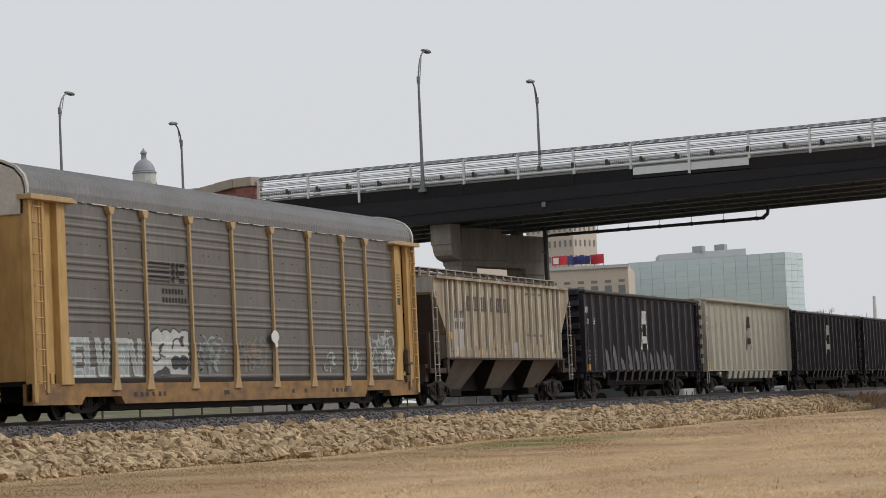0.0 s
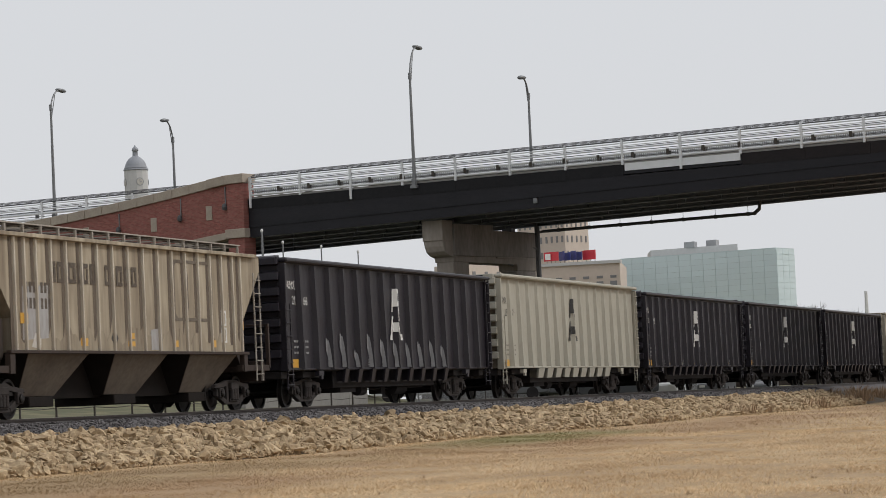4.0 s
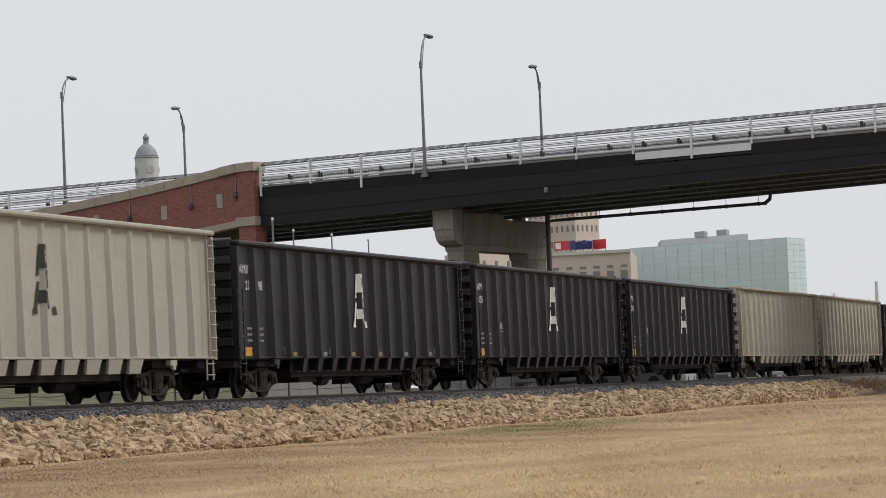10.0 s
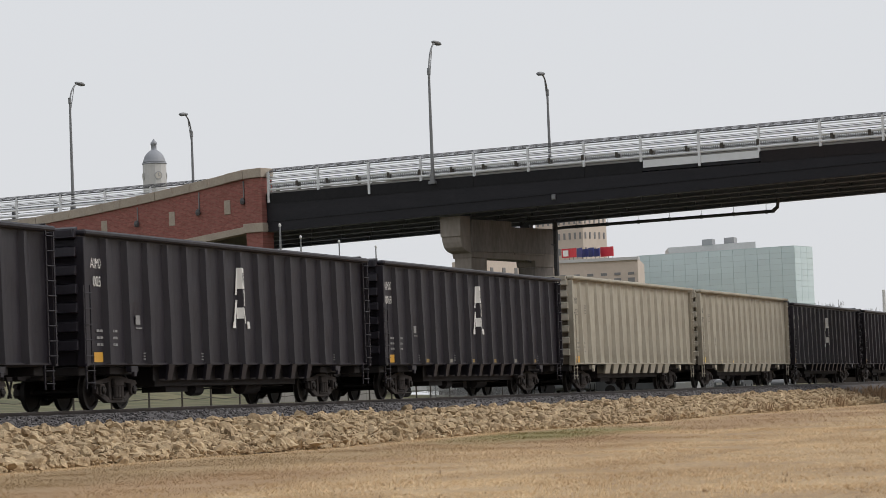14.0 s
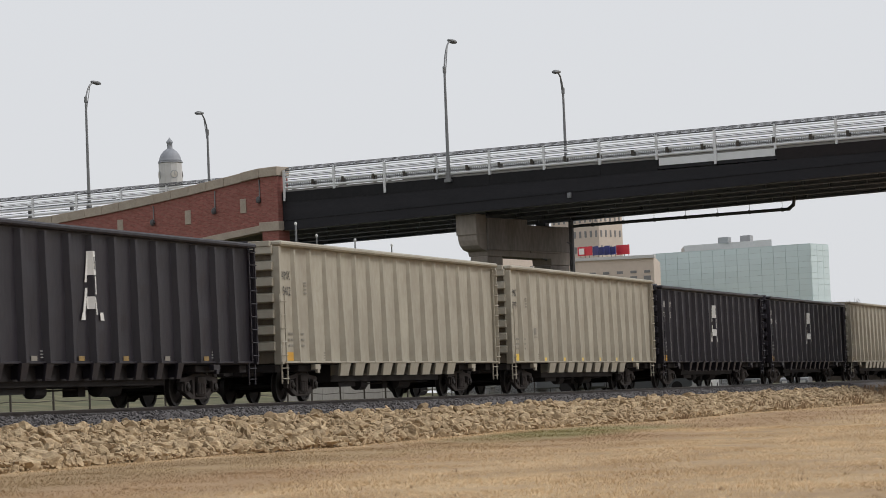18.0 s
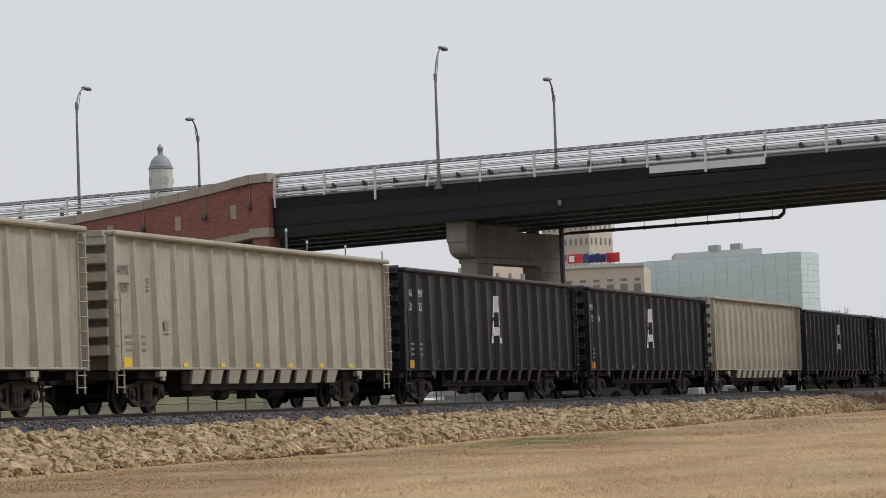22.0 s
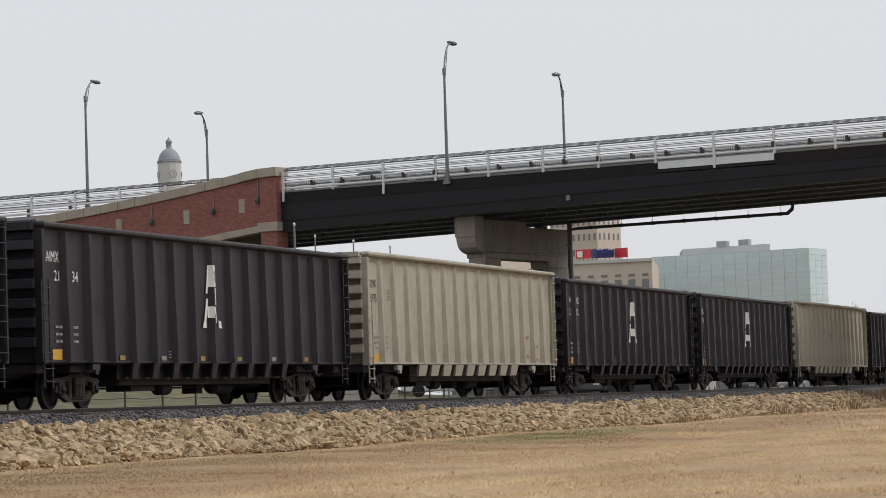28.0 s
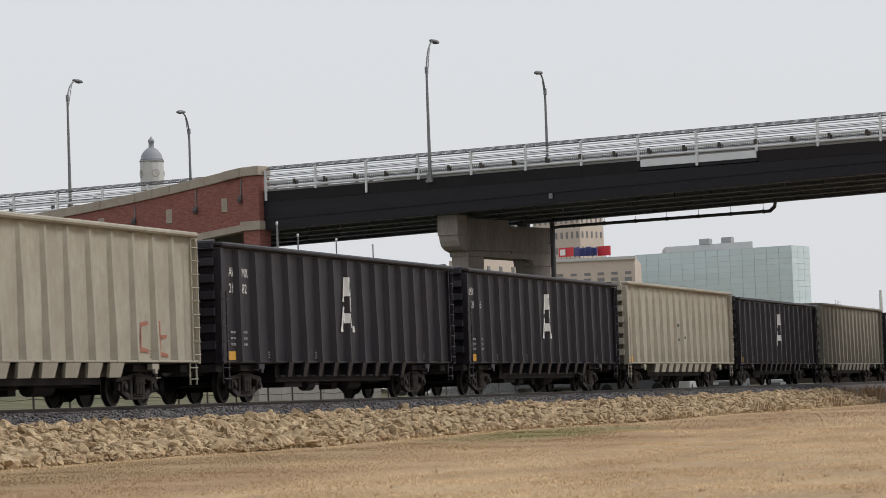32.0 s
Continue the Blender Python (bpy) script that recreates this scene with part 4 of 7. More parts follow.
def clock_tower():
    d = 520
    c = thing("clock_tower", "pale stone clock tower with a grey dome and lantern", "clock tower", Matrix.Translation(spot(23.13, d)) @ pose(0, 0, 0, 0, 0, 23.13 + 18))
    zb, zd, zt = rise(4.80, d), rise(5.0, d), rise(5.248, d)
    bm = bmesh.new()
    lathe(bm, [(2.08, -1), (2.08, zb - 0.3)], 12, pose(0, 0, 0, 0, 0, 15))
    part("shaft", bm, grey_stone, c)
    bm = bmesh.new()
    lathe(bm, [(2.1, zb - 0.32), (2.2, zb - 0.25), (2.2, zb - 0.1), (2.05, zb)], 24)
    part("cornice", bm, dome_mat, c)
    bm = bmesh.new()
    lathe(bm, [(2.1, zb), (1.96, zb + 0.25), (1.86, zb + 0.7), (1.62, zb + 1.25), (1.22, zb + 1.75), (0.85, zb + 2.05), (0.6, zb + 2.2)], 24)
    part("dome", bm, dome_mat, c, "slate-grey ribbed dome", smooth=True)
    bm = bmesh.new()
    lathe(bm, [(0.78, zb + 2.0), (0.52, zb + 2.25), (0.48, zd + 1.35), (0.62, zd + 1.42), (0.56, zd + 1.75), (0.22, zd + 2.1), (0.06, zt + 0.15)], 10)
    part("lantern", bm, dome_mat, c, "small domed lantern", smooth=True)
    for turn in (0, 90, 180, 270):
        bm = bmesh.new()
        lathe(bm, [(0.72, 0), (0.72, 0.06)], 20, pose(0, -2.02, zb - 2.4, 90))
        face = part("clock_face", bm, roof_grey, c, "grey-rimmed round clock face")
        bm = bmesh.new()
        lathe(bm, [(0.58, 0), (0.58, 0.03)], 20, pose(0, -2.08, zb - 2.4, 90))
        part("dial", bm, white_worn, face)
        bm = boxed((-0.05, 0.05, -2.16, -2.12, zb - 2.45, zb - 1.95), (-0.05, 0.35, -2.16, -2.12, zb - 2.46, zb - 2.38))
        part("pointers", bm, dome_mat, face)
        face.matrix_basis = pose(0, 0, 0, 0, 0, turn)


clock_tower()

needle = thing("mast", "slender white tapering mast far off", "mast", Matrix.Translation(spot(9.073, 700)))
bm = bmesh.new()
rod(bm, (0, 0, -1), (0, 0, rise(1.78, 700)), 0.9, 0.35, 8)
part("shaft", bm, white_paint, needle)


def bare_tree(at, h, seed, label="leafless tree with fine twigs on the skyline"):
    t = thing("tree", label, "tree", Matrix.Translation(at), "bare trees on the skyline")
    rng = random.Random(seed)
    bm, tw = bmesh.new(), bmesh.new()

    def grow(p, d, length, r, depth):
        q = p + d * length
        rod(bm if depth < 2 else tw, p, q, r, r * 0.65, 5 if depth < 2 else 3)
        if depth == 5:
            return
        for _ in range(3 if depth else 4):
            nd = (d + Vector((rng.uniform(-1, 1), rng.uniform(-1, 1), rng.uniform(-0.2, 0.6))) * 0.75).normalized()
            grow(q, nd, length * rng.uniform(0.6, 0.85), r * 0.6, depth + 1)

    grow(Vector((0, 0, -0.5)), Vector((0, 0, 1)), h * 0.27, h * 0.02, 0)
    part("trunk", bm, tie_wood, t)
    part("crown", tw, tie_wood, t, "bare brown twigs")


for k, (az, d, e) in enumerate(((10.5, 425, 1.62), (10.36, 415, 1.70), (10.2, 420, 1.72), (10.05, 430, 1.74), (9.9, 425, 1.70), (9.8, 440, 1.72), (9.6, 450, 1.66), (9.35, 440, 1.55))):
    bare_tree(spot(az, d), rise(e, d) * 1.07, 60 + k)


def far_woods():
    """An added belt of dark brush, screening the pale horizon seen under the train."""
    rng = np.random.default_rng(31)
    n = 9000
    az, d = np.radians(rng.uniform(8.6, 17.6, n)), rng.uniform(255, 300, n)
    x, y = -d * np.sin(az), d * np.cos(az)
    h = rng.uniform(2.2, 4.0, n) * (1 + 0.25 * np.sin(az * 310))
    w_, lx = rng.uniform(0.12, 0.4, n), rng.normal(0, 0.5, n)
    z = np.full(n, -0.3)
    v = np.stack([np.stack([x - w_, y, z], 1), np.stack([x + w_, y, z], 1), np.stack([x + lx, y, z + h], 1)], 1).reshape(-1, 3)
    me = bpy.data.meshes.new("far_woods")
    me.from_pydata(v.tolist(), [], np.arange(3 * n).reshape(-1, 3).tolist())
    me.materials.append(tie_wood)
    return tagged(new("far_woods", me), "added brown brush belt screening the pale horizon under the train", "brush", kind="stuff")


far_woods()


def lot_lamp(az, el, dist, big):
    p = spot(az, dist)
    z0 = ground_z(p.x, p.y)
    s = thing("lot_lamp", "pale slender lamp post with a ball finial", "lamp post", Matrix.Translation(p), "lamp posts behind the railway")
    bm = bmesh.new()
    top = rise(el, dist)
    rod(bm, (0, 0, z0 - 0.1), (0, 0, top - 0.15), 0.075 * big, 0.035 * big, 8)
    part("post", bm, rail_grey, s)
    bm = bmesh.new()
    lathe(bm, [(0.025, top - 0.18), (0.06, top - 0.12), (0.065, top - 0.06), (0.03, top)], 8)
    part("finial", bm, white_paint, s, smooth=True)


for az, el, d, big in ((20.736, 3.54, 129, 1.3), (20.338, 3.293, 139, 1), (19.593, 3.177, 144, 1), (18.881, 3.05, 150, 0.9)):
    lot_lamp(az, el, d, big)


# fence behind the railway
fence = thing("fence", "low dark steel fence along the grass bank behind the railway", "fence")
posts = [(-44.0 + random.uniform(-0.1, 0.1), 60 + 3.2 * k) for k in range(28)]
pm = finish(boxed((-0.03, 0.03, -0.03, 0.03, -0.2, 1.35)), "post", fence_mat)
for (x, y), (x2, y2) in zip(posts, posts[1:]):
    for h in (0.35, 1.3):
        bm = bmesh.new()
        sag = Vector(((x + x2) / 2, (y + y2) / 2, (ground_z(x, y) + ground_z(x2, y2)) / 2 + h - 0.05))
        rod(bm, (x, y, ground_z(x, y) + h), sag, 0.016, n=5)
        rod(bm, sag, (x2, y2, ground_z(x2, y2) + h), 0.016, n=5)
        part("wire", bm, fence_mat, fence)
for x, y in posts:
    again("post", pm, fence, pose(x, y, ground_z(x, y)))


# chain-link fence between the railway and the parking lot
link_fence = thing("chain_link_fence", "grey chain-link fence in front of the parking lot", "fence")
link_post = finish(boxed((-0.03, 0.03, -0.03, 0.03, -0.3, 1.75)), "post", fence_mat)
bm = bmesh.new()
for k in range(24):
    y = 133.6 + 3.0 * k
    again("post", link_post, link_fence, pose(-43.2, y, ground_z(-43.2, y)))
for k in range(720):
    y = 133.6 + 0.095 * k
    z = ground_z(-43.2, y)
    for s_ in (-1, 1):
        rod(bm, (-43.2 + 0.004 * s_, y, z), (-43.2 + 0.004 * s_, y + s_ * 1.6, z + 1.65), 0.007, n=3)
tagged(part("wire_mesh", bm, rail_grey, link_fence), kind="stuff")
bm = bmesh.new()
rod(bm, (-43.2, 133.6, ground_z(-43.2, 133.6) + 1.7), (-43.2, 202.6, ground_z(-43.2, 202.6) + 1.7), 0.025, n=6)
part("top_rail", bm, rail_grey, link_fence)

# low concrete wall behind the fence
concrete_wall = thing("concrete_wall", "low grey concrete panel wall behind the railway fence", "wall", kind="structure")
panel_mesh = finish(boxed((-0.12, 0.12, 0.012, 2.688, -1.8, 1.35)), "concrete_panel", deck_concrete, 0.015)
for k in range(6):
    again("concrete_panel", panel_mesh, concrete_wall, pose(-45.6, 117.3 + 2.7 * k, 1.5))


# ---- train ----
# car space: origin on the track's centre line at rail height, y along the train, +x the side towards the camera
LONG = 19.8
RIBS = [-8.54 + 1.22 * k for k in range(15)]
TRAIN = []                    # (thing, y of its centre at the start)
WHEELS = []                   # (wheelset, its place on the truck)
shared = {}


def once(key, make):
    if key not in shared:
        shared[key] = make()
    return shared[key]


def truck_meshes():
    # cast frame with a window either side of the spring nest
    bm = bmesh.new()
    deep = lambda y, z, s: Vector(((0.93, 1.06)[s], y, z))
    slab(bm, [(-1.25, 0.58), (-1.18, 0.68), (-0.60, 0.72), (-0.3, 0.80), (0.3, 0.80), (0.60, 0.72), (1.18, 0.68), (1.25, 0.58), (0.62, 0.62), (0.3, 0.68), (-0.3, 0.68), (-0.62, 0.62)], deep)
    for s_ in (-1, 1):
        slab(bm, [(s_ * 1.08, 0.56), (s_ * 1.12, 0.38), (s_ * 0.5, 0.15), (s_ * 0.42, 0.27)], deep)
        slab(bm, [(s_ * 0.27, 0.2), (s_ * 0.41, 0.2), (s_ * 0.41, 0.7), (s_ * 0.27, 0.7)], deep)
    slab(bm, [(-0.5, 0.15), (0.5, 0.15), (0.42, 0.26), (-0.42, 0.26)], deep)
    box(bm, 1.06, 1.10, -0.28, 0.28, 0.22, 0.30)
    for y in (-0.17, 0.0, 0.17):
        rod(bm, (1.10, y, 0.27), (1.10, y, 0.55), 0.075, n=8)
    box(bm, 1.06, 1.15, -0.27, 0.27, 0.55, 0.72)
    for y in (-0.89, 0.89):
        box(bm, 1.02, 1.12, y - 0.14, y + 0.14, 0.34, 0.60)
    frame_ = finish(bm, "side_frame", truck_mat, 0.012)
    bm = boxed((-1.0, 1.0, -0.22, 0.22, 0.42, 0.72), (-0.9, 0.9, -0.5, -0.42, 0.3, 0.38), (-0.9, 0.9, 0.42, 0.5, 0.3, 0.38))
    bolster = finish(bm, "bolster", underframe_mat, 0.02)
    bm = bmesh.new()
    turn = pose(0, 0, 0, 0, 90, 0)
    lathe(bm, [(0.075, -1.1), (0.075, 1.1)], 12, turn)
    for s in (-1, 1):
        prof = [(0.10, 0.66 * s), (0.12, 0.70 * s), (0.40, 0.72 * s), (0.41, 0.69 * s), (0.485, 0.685 * s), (0.457, 0.70 * s), (0.455, 0.81 * s), (0.39, 0.815 * s), (0.37, 0.76 * s), (0.16, 0.79 * s), (0.10, 0.83 * s)]
        lathe(bm, prof, 28, turn)
        lathe(bm, [(0.10, 1.02 * s), (0.10, 1.16 * s), (0.05, 1.18 * s)], 10, turn)
        for k in range(3):
            a = k * math.tau / 3
            box(bm, 1.175 * s - 0.01, 1.175 * s + 0.01, 0.06 * math.cos(a) - 0.015, 0.06 * math.cos(a) + 0.015, 0.06 * math.sin(a) - 0.015, 0.06 * math.sin(a) + 0.015)
    wheelset = finish(bm, "wheelset", wheel_mat)
    return frame_, bolster, wheelset


def add_trucks(car, centres):
    frame_, bolster, wheelset = once("truck", truck_meshes)
    for y in centres:
        t = again("truck", bolster, car, pose(0, y, 0), "grimy cast steel two-axle truck")
        again("side_frame", frame_, t)
        again("side_frame", frame_, t, pose(0, 0, 0, 0, 0, 180))
        for dy in (-0.89, 0.89):
            w_ = again("wheelset", wheelset, t, pose(0, dy, 0.457))
            WHEELS.append((w_, dy))


def coupler_mesh():
    bm = boxed((-0.09, 0.09, 0.0, 0.62, 0.76, 0.94), (-0.2, 0.16, 0.55, 0.84, 0.72, 0.98), (-0.22, -0.08, 0.8, 1.0, 0.74, 0.96))
    rod(bm, (0.35, 0.1, 0.85), (0.30, 0.45, 0.35), 0.03)
    rod(bm, (0.30, 0.45, 0.35), (0.05, 0.95, 0.40), 0.03)
    rod(bm, (0.2, 0.12, 1.0), (1.35, 0.12, 0.95), 0.015, n=5)
    return finish(bm, "coupler", underframe_mat, 0.01)


def ladder_mesh(rungs, gap, wide, material, name="ladder"):
    bm = bmesh.new()
    for s in (0, wide):
        box(bm, 0.0, 0.03, s - 0.02, s + 0.02, 0, rungs * gap)
    for k in range(rungs):
        rod(bm, (0.05, -0.02, (k + 0.5) * gap), (0.05, wide + 0.02, (k + 0.5) * gap), 0.014, n=5)
    return finish(bm, name, material)


def words(text, size, material, parent, at, label="", name="stencil", squeeze=1.0):
    """Lettering on a side wall: reads along +y as seen from +x."""
    cu = bpy.data.curves.new(name, "FONT")
    cu.body, cu.size, cu.align_x = text, size, "LEFT"
    tmp = bpy.data.objects.new(name, cu)
    scene.collection.objects.link(tmp)
    me = bpy.data.meshes.new_from_object(tmp.evaluated_get(bpy.context.evaluated_depsgraph_get()))
    bpy.data.objects.remove(tmp)
    me.materials.clear()
    me.materials.append(material)
    ob = again(name, me, parent, Matrix.Translation(at) @ pose(0, 0, 0, 90, 0, 90) @ Matrix.Diagonal((squeeze, 1, 1, 1)), label)
    return ob


def plates(name, parent, material, shapes, label="", x=1.446):
    """Flat painted shapes on the side: outlines in (y, z) at the wall."""
    bm = bmesh.new()
    for outline in shapes:
        slab(bm, outline, lambda y, z, s: Vector(((x, x + 0.004)[s], y, z)))
    return part(name, bm, material, parent, label)


def rib_out(z, style):
    """How far the ribs stand out: they taper towards the top."""
    return 1.60 - (0.05 if style == "black" else 0.085) * (z - 1.05) / 3.0


def rib_point(y, z, style):
    """Outer skin of the side at y, following the ribs."""
    d = min(abs(y - r) for r in RIBS)
    deep = rib_out(z, style) - 1.44
    return 1.44 + deep * (1 if d < 0.055 else max(0, (0.14 - d) / 0.085))


def letter_mark(parent, material, style, lift=0.0):
    """The big broken letter painted over the middle rib: slanted strokes (lower left, lower right, upper left, upper right, z0, z1)."""
    strokes = ((-0.25, -0.03, -0.15, -0.03, 2.93, 3.50), (-0.03, 0.055, -0.03, 0.04, 3.36, 3.50), (0.02, 0.055, 0.015, 0.04, 2.93, 3.36), (-0.03, 0.03, -0.03, 0.0, 2.93, 3.08),
               (-0.30, -0.18, -0.25, -0.15, 2.76, 2.93), (-0.02, 0.055, 0.0, 0.05, 2.80, 2.90), (0.0, 0.045, 0.0, 0.045, 2.55, 2.80), (-0.02, 0.055, 0.0, 0.05, 2.47, 2.55),
               (-0.43, -0.30, -0.27, -0.15, 2.02, 2.62), (-0.52, -0.29, -0.47, -0.30, 1.86, 2.02), (-0.21, -0.055, -0.20, -0.055, 2.12, 2.42), (0.0, 0.055, -0.055, 0.0, 1.98, 2.40), (0.52, 0.72, 0.50, 0.66, 1.86, 2.05))
    for a0, b0, a1, b1, z0, z1 in strokes:
        bm = bmesh.new()
        n = 6
        for i in range(n):
            f, g = i / n, (i + 1) / n
            za, zb = [3.5 + lift + 0.96 * (z0 + (z1 - z0) * e - 3.5) for e in (f, g)]
            lo, hi = (a0 + (a1 - a0) * f, b0 + (b1 - b0) * f), (a0 + (a1 - a0) * g, b0 + (b1 - b0) * g)
            cuts = sorted({0.0, 1.0, *(min(1, max(0, (c - lo[0]) / (lo[1] - lo[0]))) for c in (-0.14, -0.055, 0.055, 0.14))})
            for p, q in zip(cuts, cuts[1:]):
                quad = []
                for edge, z, u in ((lo, za, p), (lo, za, q), (hi, zb, q), (hi, zb, p)):
                    y = edge[0] + (edge[1] - edge[0]) * u
                    quad.append(bm.verts.new((rib_point(y, z, style) + 0.022, y - 0.02, z)))
                bm.faces.new(quad)
        part("painted_mark", bm, material, parent, "broken stroke of a large painted mark")


def gondola(name, label, paint, centre, group, tall=0.0, style="black", front="", number=("", ""), mark=True, reflectors=1, mark_lift=0.0):
    top = 4.14 + tall
    key = (paint.name, tall)
    car = thing(name, label, "railway wagon", pose(TRACK_X, centre, RAIL_Z), group)
    TRAIN.append((car, centre))
    def wall_mesh():
        bm = boxed((1.36, 1.39, -LONG / 2 + 0.05, LONG / 2 - 0.05, 1.04, top - 0.1))
        ny, nz = 64, 8
        grid = []
        for j in range(ny + 1):
            y = -LONG / 2 + 0.05 + (LONG - 0.1) * j / ny
            off = min(abs(y - r) for r in RIBS)
            k = 0.03 * min(1, off / 0.45)
            grid.append([bm.verts.new((1.44 - k * 0.5 + k * noise.noise((y * 0.9, i * 0.55, top)), y, 1.04 + (top - 1.14) * i / nz)) for i in range(nz + 1)])
        for a, b in zip(grid, grid[1:]):
            for i in range(nz):
                bm.faces.new((a[i], b[i], b[i + 1], a[i + 1]))
        return finish(bm, "side_wall", paint)

    side = once(("side", key), wall_mesh)

    def rib_mesh(seed):
        """A hat section, slightly bent and dented along its height."""
        bm = bmesh.new()
        sect = [(1.43, -0.14), (1.60, -0.055), (1.60, 0.055), (1.43, 0.14)]
        rings = []
        for i in range(7):
            z = 1.05 + (top - 1.22) * i / 6
            dx, dy = 0.016 * noise.noise((z * 0.9, seed * 7.3, 1)), 0.035 * noise.noise((z * 0.7, seed * 5.1, 9))
            rings.append([bm.verts.new(((rib_out(z, style) + dx) if x > 1.5 else x, y + dy * (1 if x > 1.5 else 0.5), z)) for x, y in sect])
        for a, b in zip(rings, rings[1:]):
            for i in range(3):
                bm.faces.new((a[i], a[i + 1], b[i + 1], b[i]))
        bm.faces.new(rings[0])
        bm.faces.new(rings[-1])
        return finish(bm, "rib", paint)

    def foot_mesh():
        bm = bmesh.new()
        slab(bm, [(-0.42, 1.045), (0.40, 1.045), (0.33, 0.68), (-0.34, 0.68)] if style != "black" else [(-0.19, 1.045), (0.17, 1.045), (0.12, 0.66), (-0.15, 0.66)], lambda y, z, s: Vector(((1.50 - 0.22 * (1.045 - z), 1.57 - 0.22 * (1.045 - z))[s], y, z)))
        box(bm, 1.1, 1.5, -0.05, 0.05, 0.70, 1.04)
        return finish(bm, "crossbearer", paint)

    ribs_ = [once(("rib", key, i), lambda: rib_mesh(i)) for i in range(5)]
    foot = once(("foot", key), foot_mesh)
    chord = once(("chord", key), lambda: finish(boxed((1.37, 1.655, -LONG / 2 - 0.02, LONG / 2 + 0.02, top - 0.13, top)), "top_chord", paint, 0.04))
    sill = once(("sill", key), lambda: finish(boxed((1.38, 1.585 if style != "black" else 1.50, -LONG / 2, LONG / 2, 1.03, 1.085)), "side_sill", paint, 0.01))
    corner = once(("corner", key), lambda: finish(boxed((1.36, 1.60, -LONG / 2 - 0.03, -LONG / 2 + 0.11, 1.0, top - 0.16)), "corner_post", paint, 0.012))
    end = once(("end", key), lambda: finish(boxed((-1.36, 1.36, -9.84, -9.80, 1.04, top - 0.12)), "end_wall", paint if style == "black" else end_grime_shade))
    def end_rib_mesh():
        """A folded horizontal stiffener across the end."""
        bm = bmesh.new()
        slab(bm, [(-9.84, -0.155), (-10.05, -0.125), (-10.01, 0.085), (-9.84, 0.135)], lambda y, z, q: Vector(((-1.42, 1.42)[q], y, z)))
        return finish(bm, "end_rib", paint, 0.012)

    erib = once(("erib", key), end_rib_mesh)
    echord = once(("echord", key), lambda: finish(boxed((-1.37, 1.37, -10.05, -9.78, top - 0.15, top)), "end_chord", paint, 0.012))
    for turn in (0, 180):
        m = pose(0, 0, 0, 0, 0, turn)
        s = again("side_wall", side, car, m)
        for k, y in enumerate(RIBS):
            again("rib", ribs_[2 if k == 7 else (k * 3 + int(centre)) % 5], s, pose(0, y, 0))
        again("top_chord", chord, car, m)
        again("side_sill", sill, car, m)
        if style == "black":
            again("skirt", once(("skirt", key), lambda: finish(boxed((1.18, 1.22, RIBS[3] - 0.4, RIBS[11] + 0.4, 0.66, 1.0)), "skirt", underframe_mat)), car, m)
        for k in range(3, 12):
            again("crossbearer", foot, car, m @ pose(0, RIBS[k], 0))
        for c in (pose(0, 0, 0), pose(0, LONG - 0.08, 0)):
            again("corner_post", corner, car, m @ c)
        e = again("end_wall", end, car, m)
        for k in range(7):
            again("end_rib", erib, e, pose(0, 0, 1.5 + 0.43 * k))
        again("end_chord", echord, car, m)
        again("ladder", once(("lad4", key), lambda: ladder_mesh(5, 0.36, 0.38, paint)), car, m @ pose(1.60, -LONG / 2 - 0.16, 1.06), "side ladder")
        again("ladder", once(("lad9", key), lambda: ladder_mesh(9, 0.335, 0.40, paint)), car, m @ pose(1.60, LONG / 2 - 0.48, 1.06), "tall side ladder")
        again("step", once(("step", key), lambda: ladder_mesh(2, 0.28, 0.42, paint, "step")), car, m @ pose(1.50, -LONG / 2 + 0.1, 0.48))
        again("step", once(("step", key), lambda: None), car, m @ pose(1.50, LONG / 2 - 0.5, 0.48))
        again("coupler", once("coupler", coupler_mesh), car, m @ pose(0, 9.7, 0))
    again("floor", once("gfloor", lambda: finish(boxed((-1.38, 1.38, -9.6, 9.6, 1.0, 1.06)), "floor", underframe_mat)), car)
    def under():
        bm = boxed((-0.35, 0.35, -9.75, 9.75, 0.72, 0.995), (-1.3, 1.3, -8.0, -6.4, 0.82, 0.99), (-1.3, 1.3, 6.4, 8.0, 0.82, 0.99), (-1.09, 1.09, -4.9, 4.9, 0.52, 0.99), (-1.3, 1.3, -9.75, -9.3, 0.8, 0.995), (-1.3, 1.3, 9.3, 9.75, 0.8, 0.995))
        return finish(bm, "underframe", underframe_mat, 0.015)
    again("underframe", once("under", under), car)
    def gear():
        bm = bmesh.new()
        lathe(bm, [(0.05, -0.62), (0.2, -0.55), (0.2, 0.55), (0.05, 0.62)], 12, pose(0.55, 2.6, 0.48, 90))
        lathe(bm, [(0.05, -0.3), (0.17, -0.28), (0.17, 0.28), (0.05, 0.3)], 12, pose(0.75, -1.6, 0.44, 90))
        box(bm, 0.3, 0.95, -3.9, -2.5, 0.38, 0.66)
        rod(bm, (0.5, -1.3, 0.45), (0.4, 5.8, 0.5), 0.025, n=5)
        rod(bm, (-0.5, -5.8, 0.5), (0.4, -1.9, 0.45), 0.025, n=5)
        box(bm, 0.1, 0.5, 1.2, 1.6, 0.3, 0.66)
        return finish(bm, "brake_gear", underframe_mat)
    again("brake_gear", once("gear", gear), car, None, "black air tank and brake rods")
    add_trucks(car, (-7.15, 7.15))
    def pad():
        bm = boxed((1.42, 1.56, -0.2, 0.2, 0.86, 1.0), (1.50, 1.58, -0.08, 0.08, 0.76, 0.88))
        return finish(bm, "jacking_pad", paint, 0.01)
